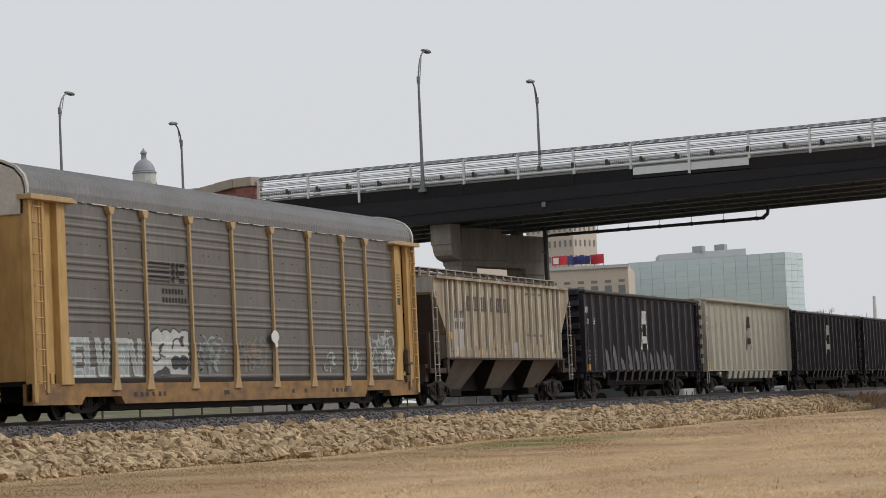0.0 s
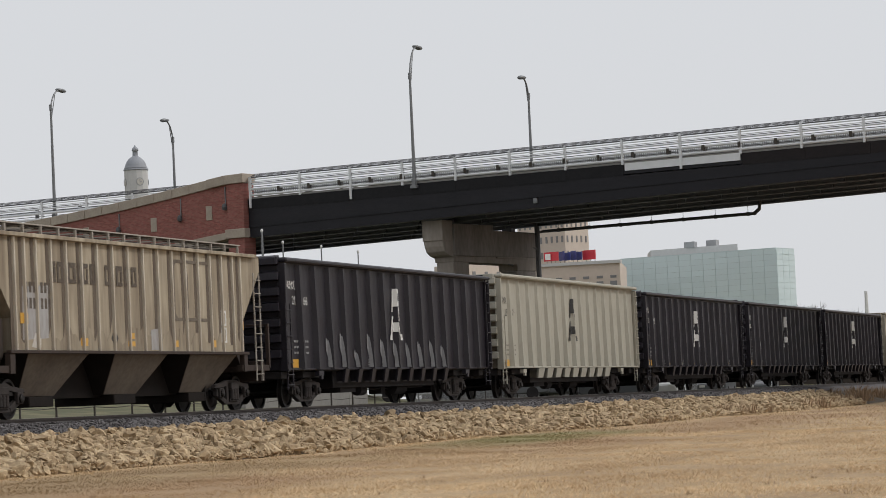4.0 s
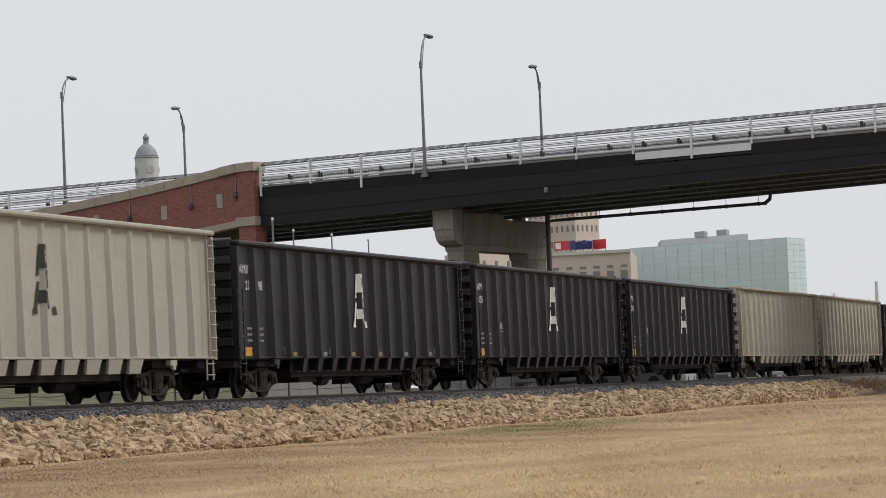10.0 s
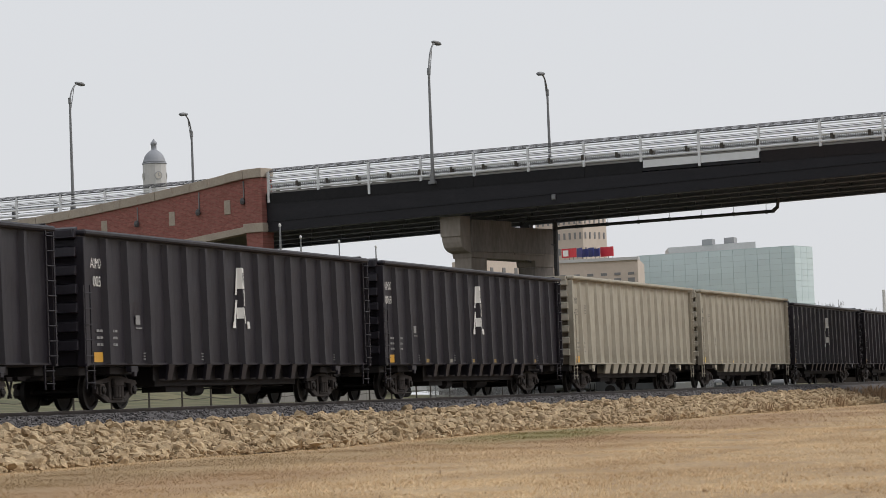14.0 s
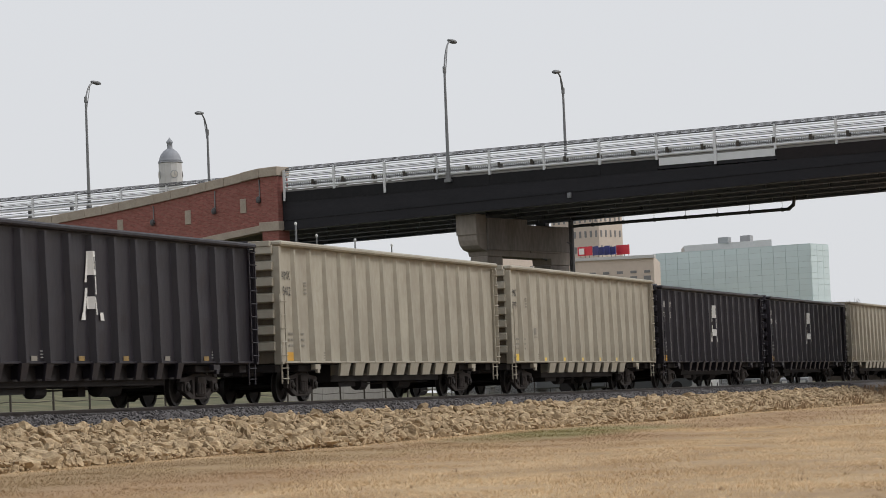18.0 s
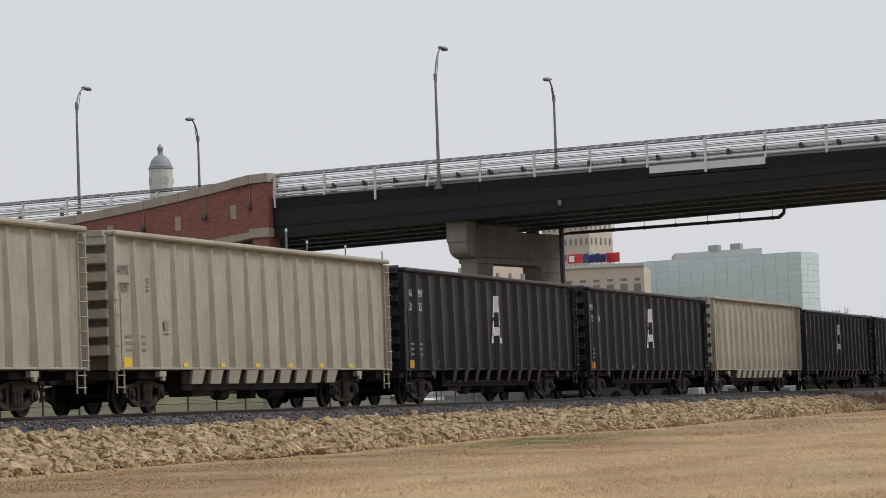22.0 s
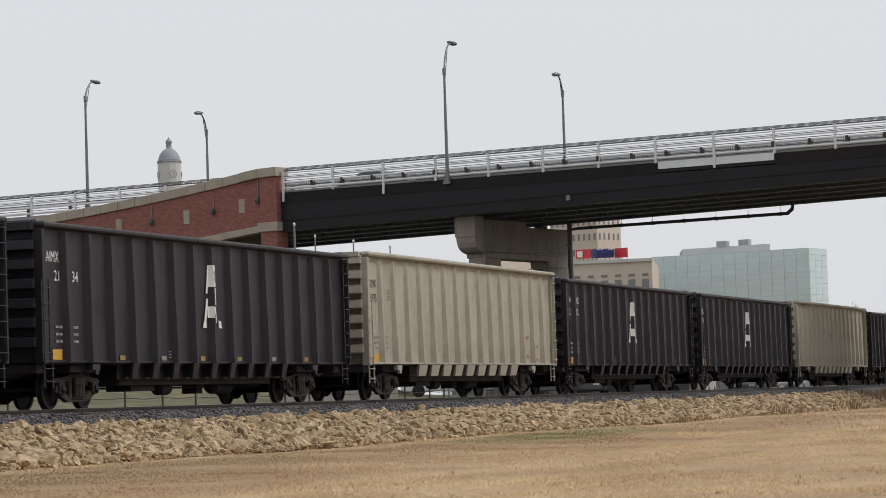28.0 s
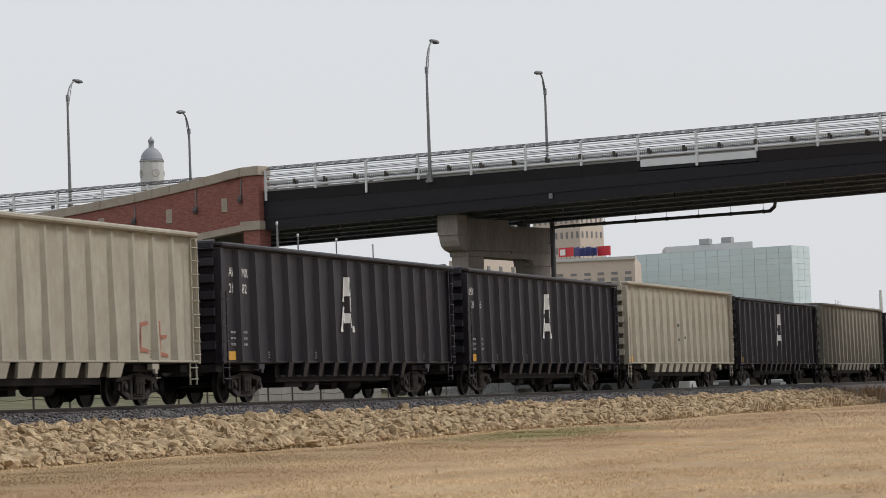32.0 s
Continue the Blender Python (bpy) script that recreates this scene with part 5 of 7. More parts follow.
    for turn in (0, 180):
        for y in (-7.15, 7.15):
            again("jacking_pad", once(("pad", key), pad), car, pose(0, 0, 0, 0, 0, turn) @ pose(0, y, 0))
    def hand_wheel():
        bm = bmesh.new()
        n = 16
        for k in range(n):
            a, b = k * math.tau / n, (k + 1) * math.tau / n
            rod(bm, (0.27 * math.cos(a), 0, 0.27 * math.sin(a)), (0.27 * math.cos(b), 0, 0.27 * math.sin(b)), 0.016, n=5)
        for k in range(5):
            a = k * math.tau / 5
            rod(bm, (0, 0.03, 0), (0.27 * math.cos(a), 0, 0.27 * math.sin(a)), 0.012, n=5)
        return finish(bm, "brake_wheel", underframe_mat)
    again("brake_wheel", once("hwheel", hand_wheel), car, pose(-0.7, 9.95, 2.5), "black spoked brake wheel")
    ink = white_paint if style == "black" else dark_letter
    if number[0]:
        if number[1] not in ("25", "82"):
            words(front, 0.34, ink, car, (1.446, -9.26 if number[1] == "52" else -9.44, 3.28), "stencilled letters", squeeze=0.86 if number[1] == "52" else 0.8)
        if number[0][0] in "05":
            words(number[0] + number[1], 0.34, ink, car, (1.446, -9.14 if number[1] == "52" else -9.34, 2.86), "stencilled number", squeeze=0.9 if number[1] == "52" else 0.84)
        else:
            if number[1] in ("25", "82"):
                words(front[:2], 0.34, ink, car, (1.446, -9.04, 3.28), "stencilled letters", squeeze=0.92)
                words(front[2:], 0.34, ink, car, (1.446, -8.12, 3.28), "stencilled letters", squeeze=0.86)
            words(number[0], 0.34, ink, car, (1.446, -9.04, 2.86), "stencilled number", squeeze=0.92)
            words(number[1], 0.34, ink, car, (1.446, -8.12, 2.86), "stencilled number", squeeze=1.0)
        for z in (1.80, 1.64, 1.48):
            for y, w_ in ((-9.02, 0.16), (-8.82, 0.14), (-8.1, 0.08), (-7.99, 0.14)):
                plates("stencil", car, pale_stencil if style == "black" else faded_stencil, [[(y, z), (y + w_, z), (y + w_, z + 0.06), (y, z + 0.06)]], "unreadable capacity line")
        if number[0] in ("00", "50"):
            plates("stencil", car, pale_stencil if style == "black" else faded_stencil, [[(-6.75, 2.0), (-6.5, 2.0), (-6.5, 2.22), (-6.75, 2.22)], [(-6.75, 1.9), (-6.4, 1.9), (-6.4, 1.93), (-6.75, 1.93)]], "small stencilled panel")
    if style == "pale" and number[0] and number[0] != "23":
        for z in (2.92, 3.02, 3.12, 3.2):
            plates("stencil", car, faded_stencil, [[(-7.75, z), (-7.55, z), (-7.55, z + 0.045), (-7.75, z + 0.045)]], "small stencilled line")
    sheet = lemon_reflector if reflectors == 2 and style == "pale" else yellow_reflector
    small_sheet = sheet if style == "pale" else dull_reflector
    if reflectors:
        plates("reflector", car, sheet, [[(-9.2, 1.10), (-8.72, 1.10), (-8.72, 1.33), (-9.2, 1.33)]], "yellow reflector sheet")
    if reflectors > 1:
        for k, y in enumerate(RIBS[2:14:2]):
            worn = style == "black" and k % 3 == 1
            plates("reflector", car, faded_stencil if worn else small_sheet, [[(y + 0.5, 1.10), (y + 0.8, 1.10), (y + 0.8, 1.21), (y + 0.5, 1.21)]], "worn grey reflector sheet" if worn else "small yellow reflector sheet")
    for k, y in enumerate((-6.35, -2.7, 4.75, 7.1)):
        if (k + int(centre)) % 3:
            plates("stencil", car, pale_stencil if style == "black" else faded_stencil, [[(y, 1.16), (y + 0.2, 1.16), (y + 0.2, 1.19), (y, 1.19)], [(y, 1.23), (y + 0.14, 1.23), (y + 0.14, 1.26), (y, 1.26)], [(y, 1.30), (y + 0.18, 1.30), (y + 0.18, 1.33), (y, 1.33)]], "unreadable small stencil")
    if mark:
        letter_mark(car, ink, style, mark_lift)
    return car


def stray_paint(car, material, seed, spots, label):
    """Spray paint leaning from the wall on to the flanks of the ribs."""
    rng = random.Random(seed)
    for y, h in spots:
        z1 = 1.1 + h
        lean = rng.uniform(0.0, 0.08)
        bm = bmesh.new()
        bm.faces.new([bm.verts.new((1.452, a, z)) for a, z in ((y - 0.145, 1.1 + 0.3 * h), (y - 0.145, z1 - 0.1), (y - 0.20, z1), (y - 0.28, z1 - 0.03), (y - 0.33 + lean, 1.1 + 0.6 * h))])
        part("graffiti", bm, material, car, label)
        bm = bmesh.new()
        bm.faces.new([bm.verts.new((1.455 + 0.16 * f, y - 0.165 + 0.085 * f, z)) for f, z in ((0.0, 1.1), (0.74, 1.1), (0.58, 1.1 + 0.4 * h), (0.36, 1.1 + 0.75 * h), (0.14, z1 - 0.06), (0.0, z1 - 0.1))])
        part("graffiti", bm, material, car, label)


BLACKS, PALES = "black gondola wagons of the train", "pale gondola wagons of the train"
P = 21.4
C1 = 117.25
cars_ = [  # kind, front letters, number
    ("b", "AIMX", "21", "66"), ("g", "AIMX", "23", "11"), ("b", "AIMX", "21", "98"), ("b", "AIMX", "00", "52"), ("b", "AIMX", "00", "19"),
    ("t", "AIMX", "54", "12"), ("t", "AIMX", "50", "97"), ("b", "AIMX", "21", "25"), ("b", "AIMX", "21", "34"), ("t", "AIMX", "51", "73"),
    ("b", "AIMX", "21", "82"), ("b", "AIMX", "21", "6"), ("t", "", "", ""), ("b", "", "", ""), ("o", "", "", ""), ("b", "", "", "")]
OFFSETS = [0.0, -0.1, 0.0, 0.0, -0.17, 0.0, 0.0, -0.15, 0.05, 0.17, 0.18, 0.25, 0.33, 0.42, 0.5, 0.5]
for k, (kind, front, n0, n1) in enumerate(cars_):
    centre = C1 + P * k + OFFSETS[k]
    if kind == "b":
        car = gondola("gondola_wagon", ("black high-sided gondola wagon with grey graffiti along its ribs" if k == 0 else "black ribbed high-sided gondola wagon with white painted mark"), black_paint if k % 3 else black_paint_dusty, centre, BLACKS, 0.0, "black", front, (n0, n1), True, 2 if k in (2, 4, 8) else 1, {3: 0.06, 4: 0.10}.get(k, 0.0))
        if k == 0:
            stray_paint(car, grey_graffiti, 4, [(RIBS[i], h) for i, h in ((2, 0.85), (3, 1.0), (4, 0.5), (5, 1.0), (6, 0.85), (7, 0.8), (8, 0.75), (9, 0.8), (10, 0.85), (11, 0.7))], "silver grey graffiti strokes")
    else:
        paint = {"g": beige_paint, "t": tan_paint, "o": grey_paint}[kind]
        car = gondola("gondola_wagon", {"g": "pale beige high-sided gondola wagon with black painted mark", "t": "tan beige high-sided gondola wagon with ribbed sides", "o": "weathered olive grey high-sided gondola wagon"}[kind], paint, centre, PALES, 0.16, "pale", front, (n0, n1), kind == "g", 2 if k == 6 else 1, 0.12)
        if k == 12:
            for y, z, w_, t_ in ((-1.0, 1.5, 0.12, 1.3), (-0.8, 2.6, 0.5, 0.12), (-0.75, 2.0, 0.45, 0.1), (0.3, 1.4, 0.14, 1.1), (0.5, 2.1, 0.35, 0.1), (-2.1, 1.6, 0.12, 0.8), (1.5, 1.5, 0.12, 0.9)):
                plates("graffiti", car, once("green", lambda: surface("dark_green_spray_paint", (0.04, 0.06, 0.05), rough=0.6)), [[(y, z), (y + w_, z), (y + w_, z + t_), (y, z + t_)]], "dark green graffiti stroke")
        if k == 9:
            plates("graffiti", car, surface("rusty_red_spray_paint", (0.36, 0.14, 0.09), (0.28, 0.11, 0.075), rough=0.6), [[(6.52, 1.25), (6.58, 1.25), (6.6, 2.0), (6.54, 2.0)], [(6.6, 1.9), (7.0, 1.95), (7.0, 2.04), (6.6, 2.0)], [(6.45, 1.32), (7.0, 1.26), (7.0, 1.35), (6.45, 1.42)], [(7.7, 1.3), (7.77, 1.3), (7.76, 2.05), (7.69, 2.05)], [(7.8, 1.6), (8.15, 1.64), (8.15, 1.72), (7.8, 1.7)], [(7.7, 1.2), (8.2, 1.16), (8.2, 1.24), (7.7, 1.3)]], "small red graffiti scrawl")


hopper_grey = surface("faded_pale_grey_paint", (0.40, 0.40, 0.40), (0.30, 0.29, 0.28), (0.16, 0.11, 0.08), 1.5, 7, 0.6, 0.4, 0.7, streak=3)
hopper_edge = surface("chipped_pale_edge_paint", (0.42, 0.40, 0.36), (0.28, 0.24, 0.20), (0.13, 0.08, 0.05), 2, 9, 0.6, 0.4, 0.7)
hopper_letter = surface("faded_brown_lettering", (0.06, 0.045, 0.036), (0.11, 0.088, 0.068), (0.2, 0.165, 0.12), 3, 14, 0.6, 0.3, 0.8)


# near-black underbody: dark paint with the shade under the hopper coloured in
hopper_shade = surface("shade_black_underbody", (0.015, 0.0125, 0.0115), (0.022, 0.0175, 0.0155), None, 2, 12, 0.7, 0.4, 0.85)
hopper_shade.node_tree.nodes["Principled BSDF"].inputs["Specular IOR Level"].default_value = 0.15
hopper_grime = surface("brown_grime_stain", (0.34, 0.285, 0.205), (0.13, 0.095, 0.065), (0.42, 0.365, 0.275), 1.3, 8, 0.9, 0.5, 0.85, streak=5)
hopper_frame = surface("worn_brown_stencil", (0.085, 0.066, 0.052), (0.15, 0.125, 0.095), (0.26, 0.22, 0.17), 3, 14, 0.7, 0.4, 0.8)
hopper_streak = surface("dark_rust_and_rib_shadow", (0.075, 0.052, 0.038), (0.20, 0.165, 0.125), (0.045, 0.03, 0.022), 1.6, 9, 0.8, 0.5, 0.85, streak=8)


def covered_hopper(centre):
    car = thing("covered_hopper", "rust-stained cream covered hopper wagon with three chutes", "railway wagon", pose(TRACK_X, centre, RAIL_Z))
    TRAIN.append((car, centre))
    h = 8.05
    bm = bmesh.new()
    out = [(-h, 4.1), (-h, 3.62), (-6.78, 2.25), (-6.78, 1.5), (7.05, 1.5), (7.05, 2.2), (h + 0.5, 3.7), (h + 0.5, 4.1)]
    slab(bm, out, lambda y, z, s: Vector(((-1.40, 1.40)[s], y, z)))
    part("body", bm, hopper_paint, car)
    bm = bmesh.new()
    slab(bm, [(-1.45, 4.1), (-1.0, 4.2), (0, 4.24), (1.0, 4.2), (1.45, 4.1)], lambda x, z, s: Vector((x, (-h, h + 0.5)[s], z)))
    part("roof", bm, hopper_paint, car)
    ys = [-7.15 + 0.844 * k - 0.22 * math.sin(math.tau * k / 17) for k in range(18)]
    ys[0], ys[1], ys[-1] = -6.74, -6.22, 7.0
    def rib():
        bm = bmesh.new()
        slab(bm, [(1.40, -0.035), (1.475, -0.025), (1.475, 0.025), (1.40, 0.035)], lambda x, yy, s: Vector((x, yy, (1.52, 4.05)[s])))
        return finish(bm, "rib", hopper_rib, 0.006)
    # dark line by each rib: rust run and painted rib shadow together
    edge = finish(boxed((1.404, 1.409, -0.19, -0.036, 1.52, 4.05)), "rust_streak", hopper_streak)
    ribm = rib()
    for turn in (0, 180):
        m = pose(0, 0, 0, 0, 0, turn)
        for y in ys:
            r = again("rib", ribm, car, m @ pose(0, y if not turn else -y, 0))
            again("rust_streak", edge, r, None, "dark rust and painted shadow line along the rib")
        again("top_chord", once("hchord", lambda: finish(boxed((1.38, 1.54, -h, h, 4.05, 4.14)), "top_chord", hopper_paint, 0.008)), car, m)
        again("side_sill", once("hsill", lambda: finish(boxed((1.40, 1.53, -7.2, 7.25, 1.45, 1.52), (1.30, 1.46, -8.9, -6.9, 1.02, 1.18), (1.30, 1.46, 6.9, 8.9, 1.02, 1.18), (1.36, 1.50, -7.2, -6.95, 1.0, 1.45), (1.36, 1.50, 6.95, 7.2, 1.0, 1.45)), "side_sill", hopper_brown, 0.008)), car, m)
        again("end_frame", once("hend", lambda: finish(boxed((-1.3, 1.3, 8.65, 8.95, 0.75, 1.3), (1.38, 1.48, 8.85, 8.95, 1.1, 2.3), (-1.48, -1.38, 8.85, 8.95, 1.1, 2.3), (-1.4, 1.4, 8.88, 8.94, 2.24, 2.3)), "end_frame", hopper_brown, 0.01)), car, m)
        bm = bmesh.new()
        slab(bm, [(7.03, 1.45), (7.03, 2.15), (7.98, 3.72), (8.04, 3.76), (7.3, 1.15)], lambda y, z, s: Vector(((-1.25, 1.25)[s], y, z)))
        part("end_slope", bm, hopper_brown, car, "dark rusty end slope").matrix_basis = m
        e = h if turn else h + 0.5
        part("end_panel", boxed((-1.37, 1.37, e, e + 0.015, 3.62, 4.1)), hopper_grey, car, "pale grey end panel").matrix_basis = m
        bm = boxed(*[(0.55 + 0.17 * k, 0.67 + 0.17 * k, e + 0.016, e + 0.02, z, z + 0.13) for k in range(4) for z in (3.68, 3.9)])
        part("stencil", bm, hopper_letter, car, "worn dark stencil bars").matrix_basis = m
        again("platform", once("hplat", lambda: finish(boxed((-1.3, 1.3, 7.3, 8.9, 1.02, 1.1), (-0.08, 0.08, 7.4, 8.6, 1.1, 2.0)), "platform", hopper_brown)), car, m)
        again("ladder", once("hlad", lambda: ladder_mesh(8, 0.36, 0.42, hopper_edge)), car, m @ pose(1.50, -8.2 if turn else -8.55, 0.75), "pale worn side ladder")
        again("ladder", once("hlad", lambda: None), car, m @ pose(1.50, 7.78, 0.75))
        again("coupler", once("coupler", coupler_mesh), car, m @ pose(0, 8.75, 0))
    part("centre_sill", boxed((-0.4, 0.4, -8.9, 8.9, 0.72, 1.0), (-0.45, 0.45, -6.6, 6.6, 0.45, 1.48)), hopper_shade, car)
    for y in (-4.35, 0.43, 5.17):
        bm = bmesh.new()
        slab(bm, [(y - 1.65, 1.5), (y + 1.65, 1.5), (y + 1.0, 0.5), (y - 0.95, 0.5)], lambda yy, z, s: Vector(((-1.37 + 0.68 * (1.5 - z), 1.37 - 0.68 * (1.5 - z))[s], yy, z)))
        chute = part("chute", bm, hopper_shade, car, "black-painted discharge chute, darkened for shade")
        for q in (-1, 1):
            bm = bmesh.new()
            slab(bm, [(y - 1.64, 1.49), (y + 1.64, 1.49), (y + 1.0, 0.51), (y - 0.94, 0.51)], lambda yy, z, e: Vector((q * (1.374 + 0.012 * e - 0.68 * (1.5 - z)), yy, z)))
            part("side_sheet", bm, hopper_stripe, chute, "rusty tan side sheet")
        part("outlet_gate", boxed((-0.8, 0.8, y - 0.5, y + 0.8, 0.26, 0.5)), hopper_shade, car, "", 0.02)
    # roof walkway on short posts, with hatches between
    board = finish(boxed(*[(x - 0.09, x + 0.09, -8.2, 8.2, 4.40, 4.43) for x in (-0.85, -0.6, 0.6, 0.85)]), "running_board", hopper_brown)
    again("running_board", board, car, None, "dark roof walkway grating")
    part("walkway_edge", boxed((0.96, 1.0, -8.25, 8.25, 4.41, 4.44), (-1.0, -0.96, -8.25, 8.25, 4.41, 4.44)), hopper_edge, car, "pale walkway edge")
    wp = finish(boxed((0.94, 1.0, -0.03, 0.03, 4.15, 4.40), (-1.0, -0.94, -0.03, 0.03, 4.15, 4.40), (-0.94, 0.94, -0.02, 0.02, 4.36, 4.395)), "walkway_post", hopper_edge)
    for k in range(18):
        again("walkway_post", wp, car, pose(0, -8.1 + 0.953 * k, 0))
    hatch = finish(boxed((-0.33, 0.33, -0.45, 0.45, 4.22, 4.36)), "roof_hatch", hopper_brown, 0.02)
    for k in range(10):
        again("roof_hatch", hatch, car, pose(0, -7.4 + 1.65 * k, 0))
    # worn lettering as bars, letter by letter between the ribs
    for y, w_ in ((-4.85, 0.34), (-4.42, 0.3), (-3.9, 0.5), (-3.28, 0.16), (-3.02, 0.3), (-2.6, 0.34), (-1.75, 0.28), (-1.36, 0.16), (-1.08, 0.36), (-0.6, 0.3), (-0.18, 0.32)):
        plates("company_lettering", car, hopper_letter, [[(y, 3.08), (y + w_ * 0.34, 3.08), (y + w_ * 0.34, 3.56), (y, 3.56)], [(y + w_ * 0.36, 3.08), (y + w_, 3.08), (y + w_, 3.17), (y + w_ * 0.36, 3.17)], [(y + w_ * 0.36, 3.45), (y + w_, 3.45), (y + w_, 3.56), (y + w_ * 0.36, 3.56)], [(y + w_ * 0.7, 3.18), (y + w_, 3.18), (y + w_, 3.44), (y + w_ * 0.7, 3.44)]], "faded brown block lettering bar", 1.413)
    for y in (-6.15, -5.35):
        for z in (2.82, 2.46):
            for d in (0, 0.2, 0.4):
                plates("stencil", car, hopper_letter, [[(y + d, z), (y + d + 0.12, z), (y + d + 0.12, z + 0.24), (y + d, z + 0.24)]], "worn stencil bar", 1.413)
    plates("paint_patch", car, hopper_grey, [[(-6.35, 1.75), (-5.0, 1.8), (-4.95, 3.0), (-6.3, 2.95)]], "pale grey repainted patch", 1.4095)
    plates("paint_patch", car, hopper_grey, [[(0.92, 1.56), (1.6, 1.56), (1.6, 2.1), (0.92, 2.05)]], "pale grey repainted patch", 1.4095)
    plates("paint_patch", car, white_worn, [[(-5.9, 1.6), (-5.45, 1.56), (-5.4, 1.78), (-5.7, 1.92)]], "white spill", 1.412)
    for y, z, w_, t_ in ((-6.45, 2.12, 0.4, 0.24), (-3.25, 1.64, 0.4, 0.18), (-0.5, 1.64, 0.42, 0.12), (-0.45, 1.82, 0.35, 0.14), (2.3, 1.64, 0.35, 0.16), (4.85, 1.64, 0.35, 0.18), (7.0, 2.1, 0.2, 0.24)):
        plates("reflector", car, yellow_reflector, [[(y, z), (y + w_, z), (y + w_, z + t_), (y, z + t_)]], "worn yellow reflector sheet", 1.411)
    plates("placard", car, dark_letter, [[(-1.5, 1.83), (-1.3, 2.06), (-1.1, 1.83), (-1.3, 1.6)]], "dark diamond placard", 1.411)
    for z in (2.2, 1.76):
        for o in ([(5.6, z), (5.66, z), (5.66, z + 0.4), (5.6, z + 0.4)], [(5.9, z), (5.96, z), (5.96, z + 0.4), (5.9, z + 0.4)], [(5.66, z), (5.9, z), (5.9, z + 0.05), (5.66, z + 0.05)], [(5.66, z + 0.35), (5.9, z + 0.35), (5.9, z + 0.4), (5.66, z + 0.4)]):
            plates("stencil", car, white_paint, [o], "white stencilled box", 1.411)
    frame_ = [(2.55, 2.3), (4.9, 2.3), (5.05, 2.42), (5.05, 3.72), (4.9, 3.84), (2.55, 3.84), (2.4, 3.72), (2.4, 2.42)]
    inner = [(3.725 + 0.90 * (y - 3.725), 3.07 + 0.90 * (z - 3.07)) for y, z in frame_]
    for k in range(8):
        j = (k + 1) % 8
        plates("stencil", car, hopper_frame, [[frame_[k], frame_[j], inner[j], inner[k]]], "dark rounded stencilled frame", 1.413)
    plates("stencil", car, hopper_frame, [[(3.3, 2.62), (3.42, 2.58), (3.42, 3.5), (3.3, 3.46)]], "worn emblem stroke", 1.413)
    plates("stencil", car, hopper_frame, [[(4.1, 2.58), (4.2, 2.62), (4.2, 3.46), (4.1, 3.5)]], "worn emblem stroke", 1.413)
    # grime splashed up from the sill, bay by bay
    rng = random.Random(31)
    for a, b in zip(ys, ys[1:]):
        tops = [(a + 0.04 + (b - a - 0.08) * f, 1.6 + rng.uniform(0.05, 0.5) * (1.0 if f not in (0, 1) else 1.6)) for f in (1, 0.8, 0.55, 0.35, 0.15, 0)]
        plates("grime", car, hopper_grime, [[(a + 0.04, 1.53), (b - 0.04, 1.53)] + tops], "brown grime stain", 1.4075)
    add_trucks(car, (-6.85, 7.1))
    return car


RIDGES = [0.98, 1.29, 1.45, 1.61, 1.78, 2.29, 2.45, 2.61, 2.77, 3.29, 3.45, 3.61, 3.78, 4.28, 4.48, 4.68]
PANEL = [(0.0, 0.92)] + [q for z in RIDGES for q in ((0.0, z - 0.06), (0.022, z - 0.025), (0.026, z + 0.005), (0.0, z + 0.05))] + [(0.0, 5.005)]


def draped(name, parent, material, outline, label, lift):
    """Paint laid over the corrugated panels: an outline in (y, z) that follows every ridge."""
    bm = bmesh.new()
    bm.faces.new([bm.verts.new((0, y, z)) for y, z in outline])
    bmesh.ops.triangulate(bm, faces=bm.faces[:])
    low, high = min(z for _, z in outline), max(z for _, z in outline)
    for _, z in PANEL:
        if low < z < high:
            bmesh.ops.bisect_plane(bm, geom=bm.verts[:] + bm.edges[:] + bm.faces[:], plane_co=(0, 0, z), plane_no=(0, 0, 1))
    xs, zs = [1.46 + a for a, _ in PANEL], [b for _, b in PANEL]
    for v in bm.verts:
        v.co.x = float(np.interp(v.co.z, zs, xs)) + 0.010 + lift
    return part(name, bm, material, parent, label)


